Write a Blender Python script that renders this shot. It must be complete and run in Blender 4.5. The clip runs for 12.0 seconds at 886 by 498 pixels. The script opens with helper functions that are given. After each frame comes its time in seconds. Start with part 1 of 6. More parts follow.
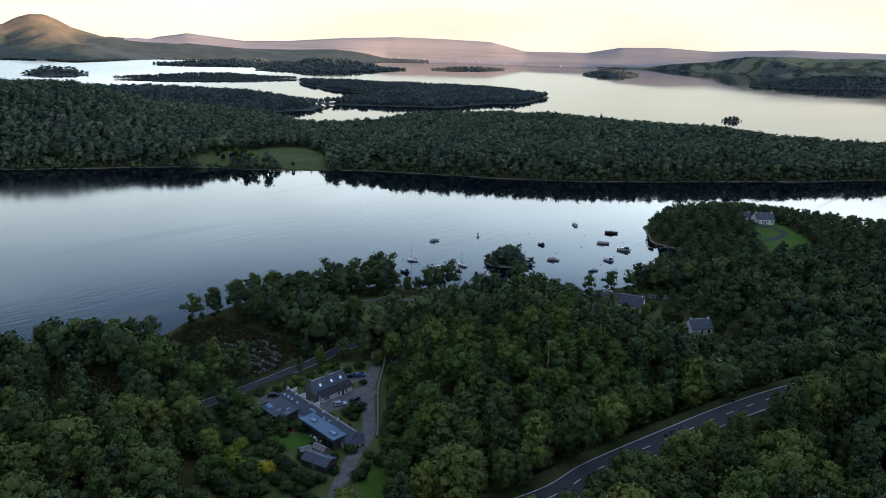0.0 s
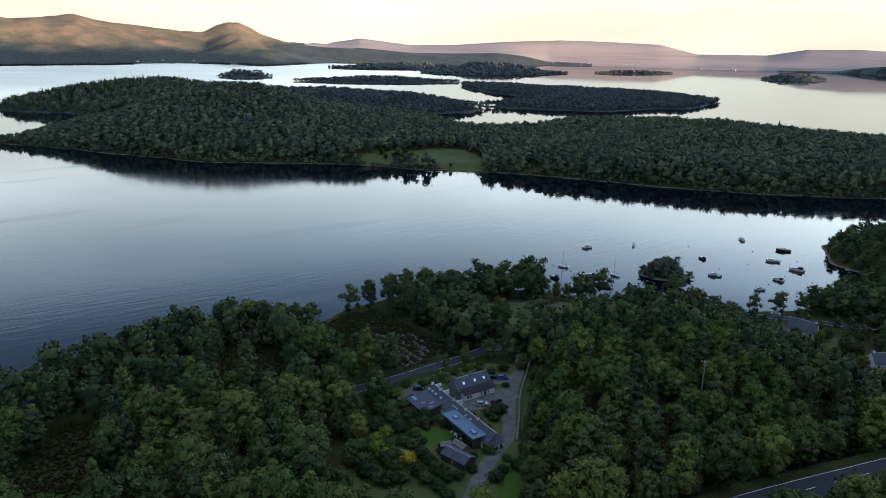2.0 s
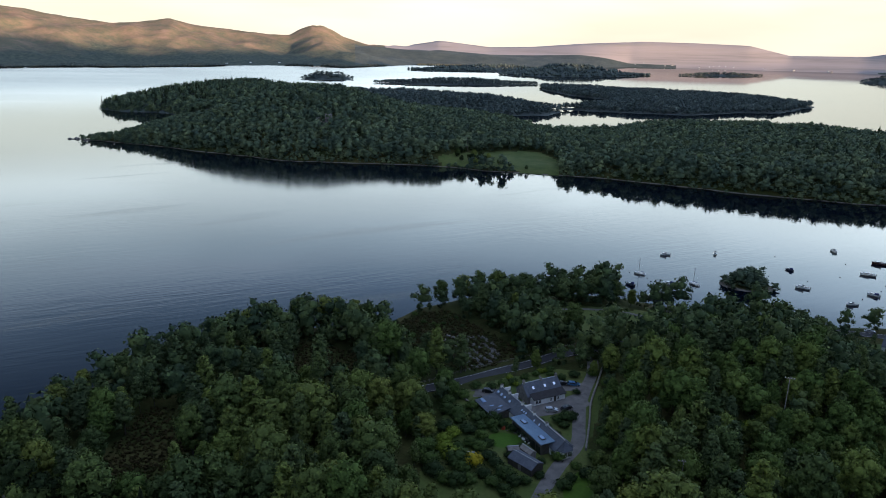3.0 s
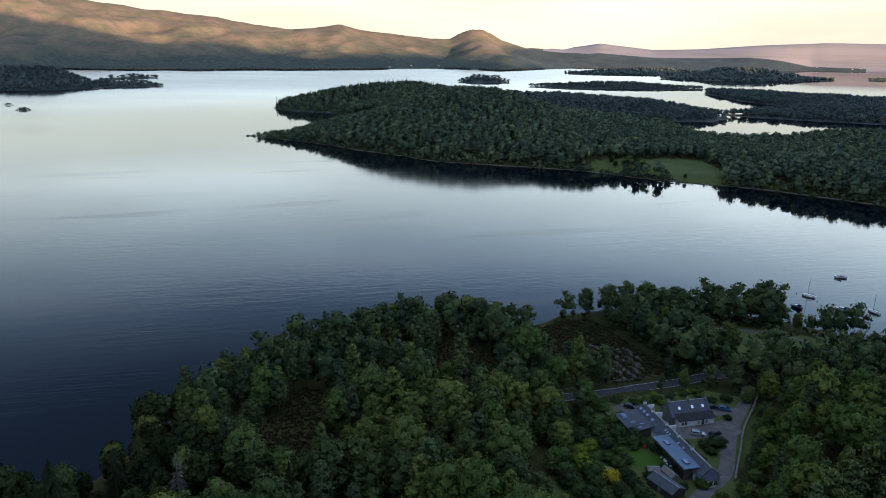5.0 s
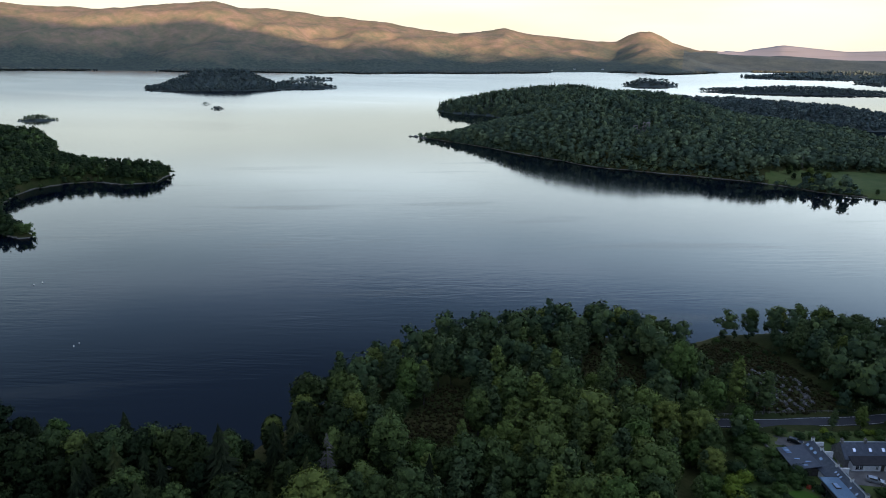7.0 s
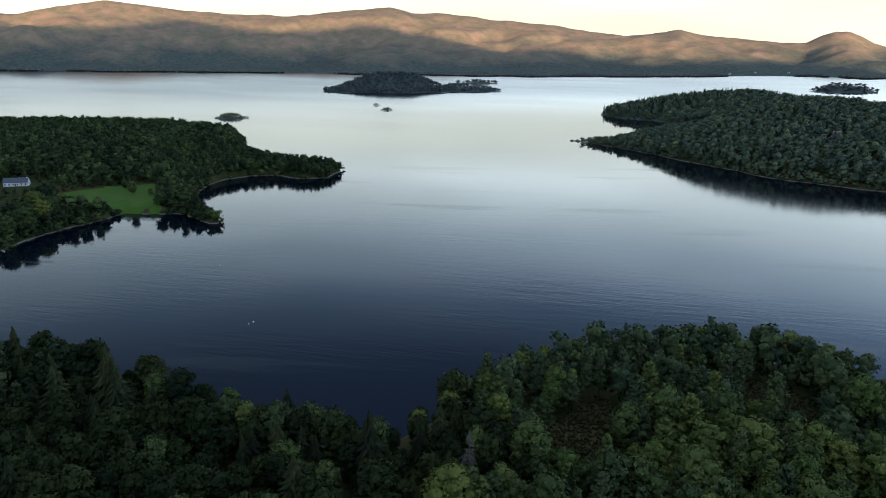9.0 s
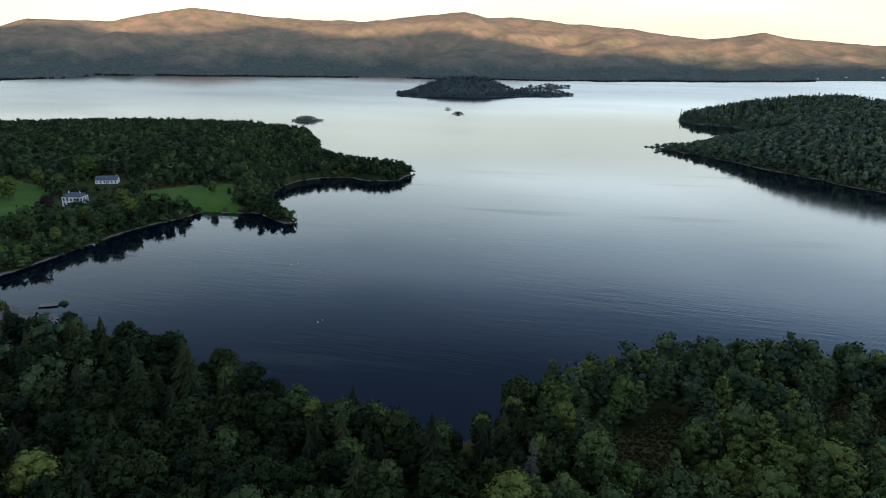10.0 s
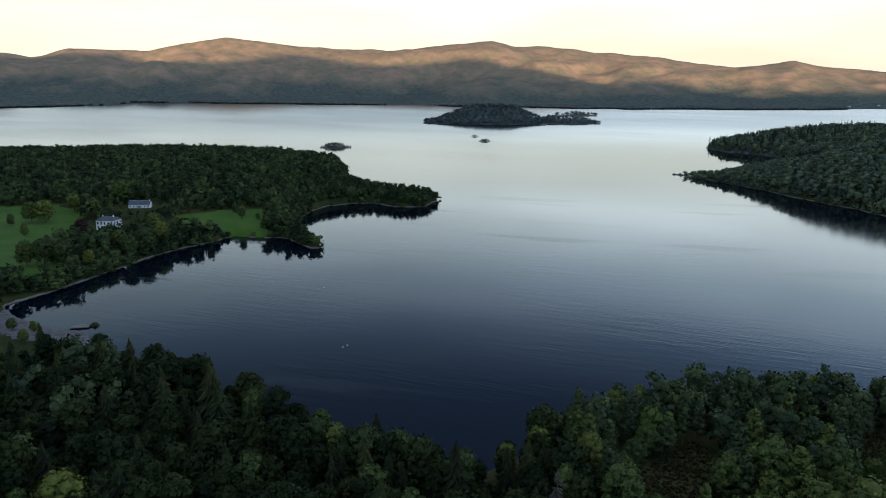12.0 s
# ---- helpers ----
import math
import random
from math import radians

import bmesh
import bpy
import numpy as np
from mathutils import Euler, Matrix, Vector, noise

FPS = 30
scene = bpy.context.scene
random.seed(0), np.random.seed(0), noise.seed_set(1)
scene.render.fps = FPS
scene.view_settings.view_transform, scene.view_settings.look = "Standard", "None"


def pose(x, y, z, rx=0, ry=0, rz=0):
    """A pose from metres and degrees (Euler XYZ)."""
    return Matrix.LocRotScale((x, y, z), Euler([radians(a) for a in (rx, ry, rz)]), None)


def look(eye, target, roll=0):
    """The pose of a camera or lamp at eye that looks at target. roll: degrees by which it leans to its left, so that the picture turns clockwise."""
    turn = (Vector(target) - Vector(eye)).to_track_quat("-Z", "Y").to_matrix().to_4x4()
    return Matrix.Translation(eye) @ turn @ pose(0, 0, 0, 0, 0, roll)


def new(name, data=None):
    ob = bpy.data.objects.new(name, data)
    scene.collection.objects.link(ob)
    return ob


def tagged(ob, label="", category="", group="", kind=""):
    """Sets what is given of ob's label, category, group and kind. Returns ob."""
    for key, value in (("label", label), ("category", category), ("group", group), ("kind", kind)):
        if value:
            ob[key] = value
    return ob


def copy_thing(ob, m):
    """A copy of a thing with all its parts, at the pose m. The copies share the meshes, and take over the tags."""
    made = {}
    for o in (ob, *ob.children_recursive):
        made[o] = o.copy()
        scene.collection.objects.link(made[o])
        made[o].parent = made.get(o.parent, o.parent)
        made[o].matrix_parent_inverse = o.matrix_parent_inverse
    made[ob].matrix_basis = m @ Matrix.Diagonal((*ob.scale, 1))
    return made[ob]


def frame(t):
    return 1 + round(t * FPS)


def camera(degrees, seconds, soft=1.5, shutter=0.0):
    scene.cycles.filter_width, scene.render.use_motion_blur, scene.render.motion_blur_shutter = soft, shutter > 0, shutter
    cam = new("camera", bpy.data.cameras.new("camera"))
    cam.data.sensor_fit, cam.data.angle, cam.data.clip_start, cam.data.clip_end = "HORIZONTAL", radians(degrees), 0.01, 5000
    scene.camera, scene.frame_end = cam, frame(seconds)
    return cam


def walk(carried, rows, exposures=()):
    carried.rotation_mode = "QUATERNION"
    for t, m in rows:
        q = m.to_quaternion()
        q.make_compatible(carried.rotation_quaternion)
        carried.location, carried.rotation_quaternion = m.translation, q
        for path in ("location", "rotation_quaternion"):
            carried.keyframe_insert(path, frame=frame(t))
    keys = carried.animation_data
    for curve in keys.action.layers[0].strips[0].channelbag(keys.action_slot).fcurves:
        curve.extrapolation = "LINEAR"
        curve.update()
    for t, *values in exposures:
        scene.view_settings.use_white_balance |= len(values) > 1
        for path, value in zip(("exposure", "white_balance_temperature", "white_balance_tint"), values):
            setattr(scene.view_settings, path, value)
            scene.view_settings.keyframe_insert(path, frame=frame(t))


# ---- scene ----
EYE = 115.0
cam = camera(66.36, 12.0, soft=0.9)
ROLL = 1.245
# seconds, pan to the left, pitch; the camera hangs still in the air and turns
TURNS = [
    (0.0, 0.0, -15.15), (0.5, 3.26, -15.16), (1.0, 6.551, -15.16), (1.5, 9.872, -15.16), (2.0, 13.161, -15.15),
    (2.5, 16.428, -15.14), (3.0, 19.559, -15.13), (5.0, 32.307, -15.13), (5.5, 35.618, -15.14), (6.0, 38.911, -15.14),
    (6.5, 42.193, -15.15), (7.0, 45.508, -15.14), (9.0, 58.945, -15.17), (9.5, 62.235, -15.18), (10.0, 64.86, -14.95),
    (10.5, 66.838, -13.9), (11.0, 67.162, -13.305), (11.5, 67.15, -12.977), (12.0, 67.139, -12.78),
]
walk(cam, [(t, pose(0, 0, EYE, -1.0, -0.45, 0) @ pose(0, 0, 0, 90 + pitch, 0, pan) @ pose(0, 0, 0, 0, 0, ROLL)) for t, pan, pitch in TURNS],
     exposures=[(0.0, 0.73), (3.0, 0.71), (5.0, 0.67), (7.0, 0.66), (9.5, 0.72), (10.2, 0.68), (11.0, 0.57), (12.0, 0.55)])

# ---- world and sun ----
SUN_AZ, SUN_EL = 245.0, 4.5          # where the sun stands: degrees to the left of straight ahead, and above the horizon
world = bpy.data.worlds.new("evening_sky")
scene.world = world
world.use_nodes = True
wt = world.node_tree
sky = wt.nodes.new("ShaderNodeTexSky")
sky.sky_type = "NISHITA"
sky.sun_disc = False
sky.sun_elevation = radians(SUN_EL)
sky.sun_rotation = radians(-SUN_AZ)
sky.altitude = 50
sky.air_density, sky.dust_density, sky.ozone_density = 1.0, 0.8, 1.2
# pale cream at the horizon, grey-blue higher up
way = wt.nodes.new("ShaderNodeTexCoord")
split = wt.nodes.new("ShaderNodeSeparateXYZ")
wt.links.new(way.outputs["Generated"], split.inputs[0])
grade = wt.nodes.new("ShaderNodeValToRGB")
STOPS = [(0.0, (0.61, 0.535, 0.475)), (0.05, (0.59, 0.55, 0.49)), (0.10, (0.565, 0.58, 0.54)), (0.17, (0.68, 0.78, 0.83)), (0.26, (0.250, 0.330, 0.405)), (0.34, (0.062, 0.106, 0.182)), (0.43, (0.007, 0.017, 0.048)), (0.56, (0.018, 0.033, 0.078)), (1.0, (0.120, 0.136, 0.180))]
while len(grade.color_ramp.elements) < len(STOPS):
    grade.color_ramp.elements.new(0.5)
for el, (at, colour) in zip(grade.color_ramp.elements, STOPS):
    el.position, el.color = at, (*colour, 1)
wt.links.new(split.outputs["Z"], grade.inputs["Fac"])
glow = wt.nodes.new("ShaderNodeBackground")
glow.inputs["Strength"].default_value = 1.0
# thin high cloud
veil_map = wt.nodes.new("ShaderNodeMapping")
veil_map.inputs["Scale"].default_value = (1.6, 1.6, 9.0)
wt.links.new(way.outputs["Generated"], veil_map.inputs["Vector"])
veil = wt.nodes.new("ShaderNodeTexNoise")
veil.inputs["Scale"].default_value, veil.inputs["Detail"].default_value = 1.7, 4.0
wt.links.new(veil_map.outputs["Vector"], veil.inputs["Vector"])
thin = wt.nodes.new("ShaderNodeMapRange")
for key, v in (("From Min", 0.38), ("From Max", 0.66), ("To Min", 0.90), ("To Max", 1.10)):
    thin.inputs[key].default_value = v
wt.links.new(veil.outputs["Fac"], thin.inputs["Value"])
clouded = wt.nodes.new("ShaderNodeVectorMath")
clouded.operation = "SCALE"
wt.links.new(grade.outputs["Color"], clouded.inputs[0])
wt.links.new(thin.outputs[0], clouded.inputs["Scale"])
# the sky grows brighter towards the sun
facing = wt.nodes.new("ShaderNodeVectorMath")
facing.operation = "DOT_PRODUCT"
facing.inputs[1].default_value = (-math.sin(radians(SUN_AZ + 45)), math.cos(radians(SUN_AZ + 45)), 0.0)
wt.links.new(way.outputs["Generated"], facing.inputs[0])
west = wt.nodes.new("ShaderNodeMapRange")
for key, v in (("From Min", -1.0), ("From Max", 1.0), ("To Min", 0.0), ("To Max", 5.0)):
    west.inputs[key].default_value = v
wt.links.new(facing.outputs["Value"], west.inputs["Value"])
lift = wt.nodes.new("ShaderNodeMapRange")
for key, v in (("From Min", 0.13), ("From Max", 0.30), ("To Min", 0.0), ("To Max", 1.0)):
    lift.inputs[key].default_value = v
wt.links.new(split.outputs["Z"], lift.inputs["Value"])
gain = wt.nodes.new("ShaderNodeMath")
gain.operation = "MULTIPLY_ADD"
wt.links.new(west.outputs[0], gain.inputs[0])
wt.links.new(lift.outputs[0], gain.inputs[1])
gain.inputs[2].default_value = 1.0
# a bank of rosy evening cloud
bank = wt.nodes.new("ShaderNodeValToRGB")
while len(bank.color_ramp.elements) < 4:
    bank.color_ramp.elements.new(0.5)
for el, (at, v) in zip(bank.color_ramp.elements, ((0.25, 0.0), (0.31, 1.0), (0.34, 0.8), (0.40, 0.0))):
    el.position, el.color = at, (v, v, v, 1)
wt.links.new(split.outputs["Z"], bank.inputs["Fac"])
tufts = wt.nodes.new("ShaderNodeMapRange")
for key, v in (("From Min", 0.47), ("From Max", 0.64), ("To Min", 0.0), ("To Max", 1.0)):
    tufts.inputs[key].default_value = v
wt.links.new(veil.outputs["Fac"], tufts.inputs["Value"])
thick = wt.nodes.new("ShaderNodeMath")
thick.operation = "MULTIPLY"
wt.links.new(bank.outputs["Color"], thick.inputs[0])
wt.links.new(tufts.outputs[0], thick.inputs[1])
rosy = wt.nodes.new("ShaderNodeVectorMath")
rosy.operation = "SCALE"
rosy.inputs[0].default_value = (0.030, 0.024, 0.022)
wt.links.new(thick.outputs[0], rosy.inputs["Scale"])
banked = wt.nodes.new("ShaderNodeVectorMath")
wt.links.new(clouded.outputs[0], banked.inputs[0])
wt.links.new(rosy.outputs[0], banked.inputs[1])
total = wt.nodes.new("ShaderNodeVectorMath")
total.operation = "SCALE"
wt.links.new(banked.outputs[0], total.inputs[0])
wt.links.new(gain.outputs[0], total.inputs["Scale"])
wt.links.new(total.outputs[0], glow.inputs["Color"])
wt.nodes["Background"].inputs["Strength"].default_value = 0.05
wt.links.new(sky.outputs[0], wt.nodes["Background"].inputs["Color"])
both = wt.nodes.new("ShaderNodeAddShader")
wt.links.new(wt.nodes["Background"].outputs[0], both.inputs[0])
wt.links.new(glow.outputs[0], both.inputs[1])
wt.links.new(both.outputs[0], wt.nodes["World Output"].inputs["Surface"])
sun = new("sun", bpy.data.lights.new("sun", "SUN"))
sun.data.energy, sun.data.angle, sun.data.color = 6.0, radians(0.5), (1.0, 0.66, 0.41)
sun.matrix_world = look((0, 0, 0), (math.sin(radians(SUN_AZ)) * math.cos(radians(SUN_EL)), -math.cos(radians(SUN_AZ)) * math.cos(radians(SUN_EL)), -math.sin(radians(SUN_EL))))


# ---- materials ----
def material(name, rough=0.8, metal=0.0, spec=0.3):
    m = bpy.data.materials.new(name)
    m.use_nodes = True
    b = m.node_tree.nodes["Principled BSDF"]
    b.inputs["Roughness"].default_value = rough
    b.inputs["Metallic"].default_value = metal
    b.inputs["Specular IOR Level"].default_value = spec
    return m, m.node_tree, b


def node(tree, kind, **values):
    n = tree.nodes.new(kind)
    for k, v in values.items():
        n.inputs[k.replace("_", " ")].default_value = v
    return n


def ramp(tree, fac, stops):
    r = tree.nodes.new("ShaderNodeValToRGB")
    els = r.color_ramp.elements
    while len(els) < len(stops):
        els.new(0.5)
    for e, (p, c) in zip(els, stops):
        e.position, e.color = p, (*c, 1)
    tree.links.new(fac, r.inputs["Fac"])
    return r.outputs["Color"]


def mix(tree, fac, a, b, blend="MIX"):
    m = tree.nodes.new("ShaderNodeMix")
    m.data_type, m.blend_type = "RGBA", blend
    for sock, v in ((m.inputs["Factor"], fac), (m.inputs["A"], a), (m.inputs["B"], b)):
        if isinstance(v, (int, float)):
            sock.default_value = v
        elif isinstance(v, tuple):
            sock.default_value = (*v, 1)
        else:
            tree.links.new(v, sock)
    return m.outputs["Result"]


def noise_tex(tree, scale, detail=4.0, rough=0.6):
    tc = tree.nodes.new("ShaderNodeNewGeometry")
    n = node(tree, "ShaderNodeTexNoise", Scale=scale, Detail=detail, Roughness=rough)
    tree.links.new(tc.outputs["Position"], n.inputs["Vector"])
    return n.outputs["Fac"]


def bump(tree, b, height, strength=0.4, dist=0.05):
    n = node(tree, "ShaderNodeBump", Strength=strength, Distance=dist)
    tree.links.new(height, n.inputs["Height"])
    tree.links.new(n.outputs["Normal"], b.inputs["Normal"])


def surface(name, colours, scale, fine=8.0, rough=0.8, metal=0.0, spec=0.3, relief=0.02, strength=0.4):
    """A surface that wanders between colours at two scales, with fine relief."""
    m, t, b = material(name, rough, metal, spec)
    big, small = noise_tex(t, scale, 3), noise_tex(t, scale * fine, 4)
    col = ramp(t, big, [(0.3 + 0.4 * i / max(1, len(colours) - 1), c) for i, c in enumerate(colours)])
    grain = ramp(t, small, [(0.3, (0.75, 0.75, 0.75)), (0.7, (1.15, 1.15, 1.15))])
    t.links.new(mix(t, 0.8, col, grain, "MULTIPLY"), b.inputs["Base Color"])
    bump(t, b, small, strength, relief)
    return m


def foliage(name, dark, mid, light, per_object=True, scale=0.11, grain=1.3):
    """Leaves: a tone for each tree, patches of it, and a fine grain of leaf and gap."""
    m, t, b = material(name, 0.7, 0.0, 0.04)
    geo = t.nodes.new("ShaderNodeNewGeometry")
    leaf = ramp(t, geo.outputs["Random Per Island"], [(0.0, (0.72, 0.75, 0.76)), (0.6, (1.0, 1.0, 1.0)), (1.0, (1.36, 1.32, 1.18))])
    speck = ramp(t, noise_tex(t, grain, 3, 0.7), [(0.34, (0.74, 0.75, 0.77)), (0.62, (1.13, 1.12, 1.10))])
    if per_object:
        src = t.nodes.new("ShaderNodeObjectInfo").outputs["Random"]
    else:
        tone = t.nodes.new("ShaderNodeAttribute")
        tone.attribute_name = "tone"
        half = t.nodes.new("ShaderNodeMath")
        half.operation = "MULTIPLY_ADD"
        t.links.new(tone.outputs["Fac"], half.inputs[0])
        half.inputs[1].default_value = 0.30
        t.links.new(noise_tex(t, scale, 1.5, 0.5), half.inputs[2])
        src = half.outputs[0]
    col = ramp(t, src, [(0.1 if per_object else 0.44, dark), (0.55 if per_object else 0.64, mid), (1.0 if per_object else 0.86, light)])
    t.links.new(mix(t, 1.0, mix(t, 1.0, col, leaf, "MULTIPLY"), speck, "MULTIPLY"), b.inputs["Base Color"])
    return m


M_LEAF = foliage("broadleaf_foliage", (0.050, 0.076, 0.029), (0.079, 0.113, 0.035), (0.143, 0.167, 0.040))
M_BIRCH = foliage("birch_foliage", (0.059, 0.086, 0.041), (0.086, 0.120, 0.047), (0.131, 0.168, 0.041))
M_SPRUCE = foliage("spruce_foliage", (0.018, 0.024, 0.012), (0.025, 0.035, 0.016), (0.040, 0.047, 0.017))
M_WOODS = foliage("woodland_foliage", (0.033, 0.055, 0.031), (0.054, 0.082, 0.036), (0.084, 0.113, 0.043), False)
# Island leaves are paled, the far ones bluer: haze put into the colour.
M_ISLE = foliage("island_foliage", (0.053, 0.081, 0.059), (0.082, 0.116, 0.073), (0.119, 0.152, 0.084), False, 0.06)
M_HAZEISLE = foliage("hazed_island_foliage", (0.053, 0.074, 0.078), (0.072, 0.097, 0.099), (0.093, 0.119, 0.115), False, 0.03)
# Pale blue-grey in place of leaf green, painted to stand in for haze.
M_HILLWOOD = foliage("hazed_hill_woodland", (0.062, 0.078, 0.076), (0.080, 0.094, 0.086), (0.100, 0.108, 0.090), False, 0.012)
# Promontory leaves, darker in colour than the near wood's.
M_PROMONTORY = foliage("promontory_foliage", (0.016, 0.029, 0.013), (0.032, 0.050, 0.021), (0.068, 0.102, 0.033), False, 0.05)
M_LIGHT = foliage("sycamore_foliage", (0.068, 0.110, 0.030), (0.086, 0.133, 0.037), (0.123, 0.160, 0.040))
# A dark copy of the broadleaf leaves, with the valley's shade in the colour.
M_SHADE_LEAF = foliage("shade_dark_foliage", (0.016, 0.028, 0.013), (0.024, 0.036, 0.013), (0.038, 0.053, 0.018))
M_BARK = surface("bark", [(0.05, 0.042, 0.034), (0.11, 0.10, 0.085)], 1.5, 6, 0.9)
M_DEAD = surface("dead_wood", [(0.094, 0.085, 0.077), (0.149, 0.138, 0.127)], 2.0, 6, 0.9)


def water_material():
    m, t, b = material("loch_water", 0.03, 0.0, 0.5)
    b.inputs["IOR"].default_value = 1.333
    b.inputs["Base Color"].default_value = (0.001, 0.0028, 0.009, 1)
    geo = t.nodes.new("ShaderNodeNewGeometry")

    def stretched(turn, sx, sy, detail, wander):
        mp = node(t, "ShaderNodeMapping", Rotation=(0, 0, turn), Scale=(1 / sx, 1 / sy, 10.0))
        mp.vector_type = "TEXTURE"
        t.links.new(geo.outputs["Position"], mp.inputs["Vector"])
        n = node(t, "ShaderNodeTexNoise", Scale=1.0, Detail=detail, Roughness=0.5, Distortion=wander)
        t.links.new(mp.outputs["Vector"], n.inputs["Vector"])
        return n.outputs["Fac"]

    def span(value, lo, hi, a, z):
        r = t.nodes.new("ShaderNodeMapRange")
        t.links.new(value, r.inputs["Value"])
        for key, v in (("From Min", lo), ("From Max", hi), ("To Min", a), ("To Max", z)):
            r.inputs[key].default_value = v
        return r.outputs[0]

    def calc(op, p, q):
        r = t.nodes.new("ShaderNodeMath")
        r.operation = op
        for k, v in enumerate((p, q)):
            if isinstance(v, float):
                r.inputs[k].default_value = v
            else:
                t.links.new(v, r.inputs[k])
        return r.outputs[0]

    length = t.nodes.new("ShaderNodeVectorMath")
    length.operation = "LENGTH"
    t.links.new(geo.outputs["Position"], length.inputs[0])
    far = length.outputs["Value"]
    # small wind ripples, which come and go in broad patches and melt together far off
    swell = calc("ADD", stretched(0.74, 0.09, 0.62, 2.0, 0.3), calc("MULTIPLY", stretched(0.84, 0.04, 0.23, 2.0, 0.4), 1.4))
    patch = span(stretched(0.9, 0.004, 0.009, 2.0, 0.6), 0.40, 0.60, 0.25, 1.0)
    n = node(t, "ShaderNodeBump", Distance=0.032)
    axes = t.nodes.new("ShaderNodeSeparateXYZ")
    t.links.new(geo.outputs["Position"], axes.inputs[0])
    lean = t.nodes.new("ShaderNodeVectorMath")
    lean.operation = "SCALE"
    lean.inputs[0].default_value = (0.80, -0.60, 0.0)
    t.links.new(calc("MULTIPLY", span(far, 850.0, 2200.0, 0.0, 1.0), span(axes.outputs["X"], -1300.0, -400.0, 0.078, 0.030)), lean.inputs["Scale"])
    tilted = t.nodes.new("ShaderNodeVectorMath")
    t.links.new(geo.outputs["Normal"], tilted.inputs[0])
    t.links.new(lean.outputs[0], tilted.inputs[1])
    t.links.new(tilted.outputs[0], n.inputs["Normal"])
    t.links.new(swell, n.inputs["Height"])
    t.links.new(n.outputs["Normal"], b.inputs["Normal"])
    # a few faint cat's paws on the calm stretch; an even light ruffle on the open loch
    paw = ramp(t, stretched(0.93, 0.0045, 0.030, 2.0, 0.5), [(0.60, (0, 0, 0)), (0.68, (0.10, 0.10, 0.10))])
    wide = ramp(t, stretched(0.6, 0.0011, 0.0042, 2.0, 0.5), [(0.45, (0, 0, 0)), (0.62, (0.03, 0.03, 0.03))])
    near = calc("MULTIPLY", paw, span(far, 640.0, 900.0, 1.0, 0.0))
    # the southern arm among the islands lies calm, the open northern water is ruffled
    open_water = calc("MULTIPLY", span(far, 600.0, 1700.0, 0.0, 1.0), span(axes.outputs["X"], -1900.0, -800.0, 0.13, 0.03))

    def breeze(cx, cy, half_x, half_y, turn, rough, ragged):
        """A patch of ruffled water of its own shape."""
        mp = node(t, "ShaderNodeMapping", Location=(cx, cy, 0), Rotation=(0, 0, radians(turn)), Scale=(half_x, half_y, 100))
        mp.vector_type = "TEXTURE"
        t.links.new(geo.outputs["Position"], mp.inputs["Vector"])
        size = t.nodes.new("ShaderNodeVectorMath")
        size.operation = "LENGTH"
        t.links.new(mp.outputs["Vector"], size.inputs[0])
        rim = calc("ADD", size.outputs["Value"], calc("MULTIPLY", stretched(0.3, 0.02, 0.02, 3.0, 0.5), ragged))
        return span(rim, 0.55 + 0.5 * ragged, 1.0 + 0.5 * ragged, rough, 0.0)

    total_rough = calc("ADD", calc("ADD", calc("ADD", open_water, span(far, 700.0, 1500.0, 0.045, 0.012)), near), wide)
    total_rough = calc("ADD", total_rough, breeze(-290, 500, 210, 110, 8, 0.035, 0.6))
    # two smooth slicks
    slick = calc("ADD", breeze(-164, 546, 9, 62, -14, 1.0, 0.9), breeze(-82, 531, 14, 92, -29, 1.0, 0.9))
    flat = calc("SUBTRACT", 1.0, slick)
    t.links.new(calc("MULTIPLY", total_rough, flat), b.inputs["Roughness"])
    t.links.new(calc("MULTIPLY", calc("MULTIPLY", patch, span(far, 260.0, 1000.0, 1.0, 0.05)), flat), n.inputs["Strength"])
    return m


M_WATER = water_material()


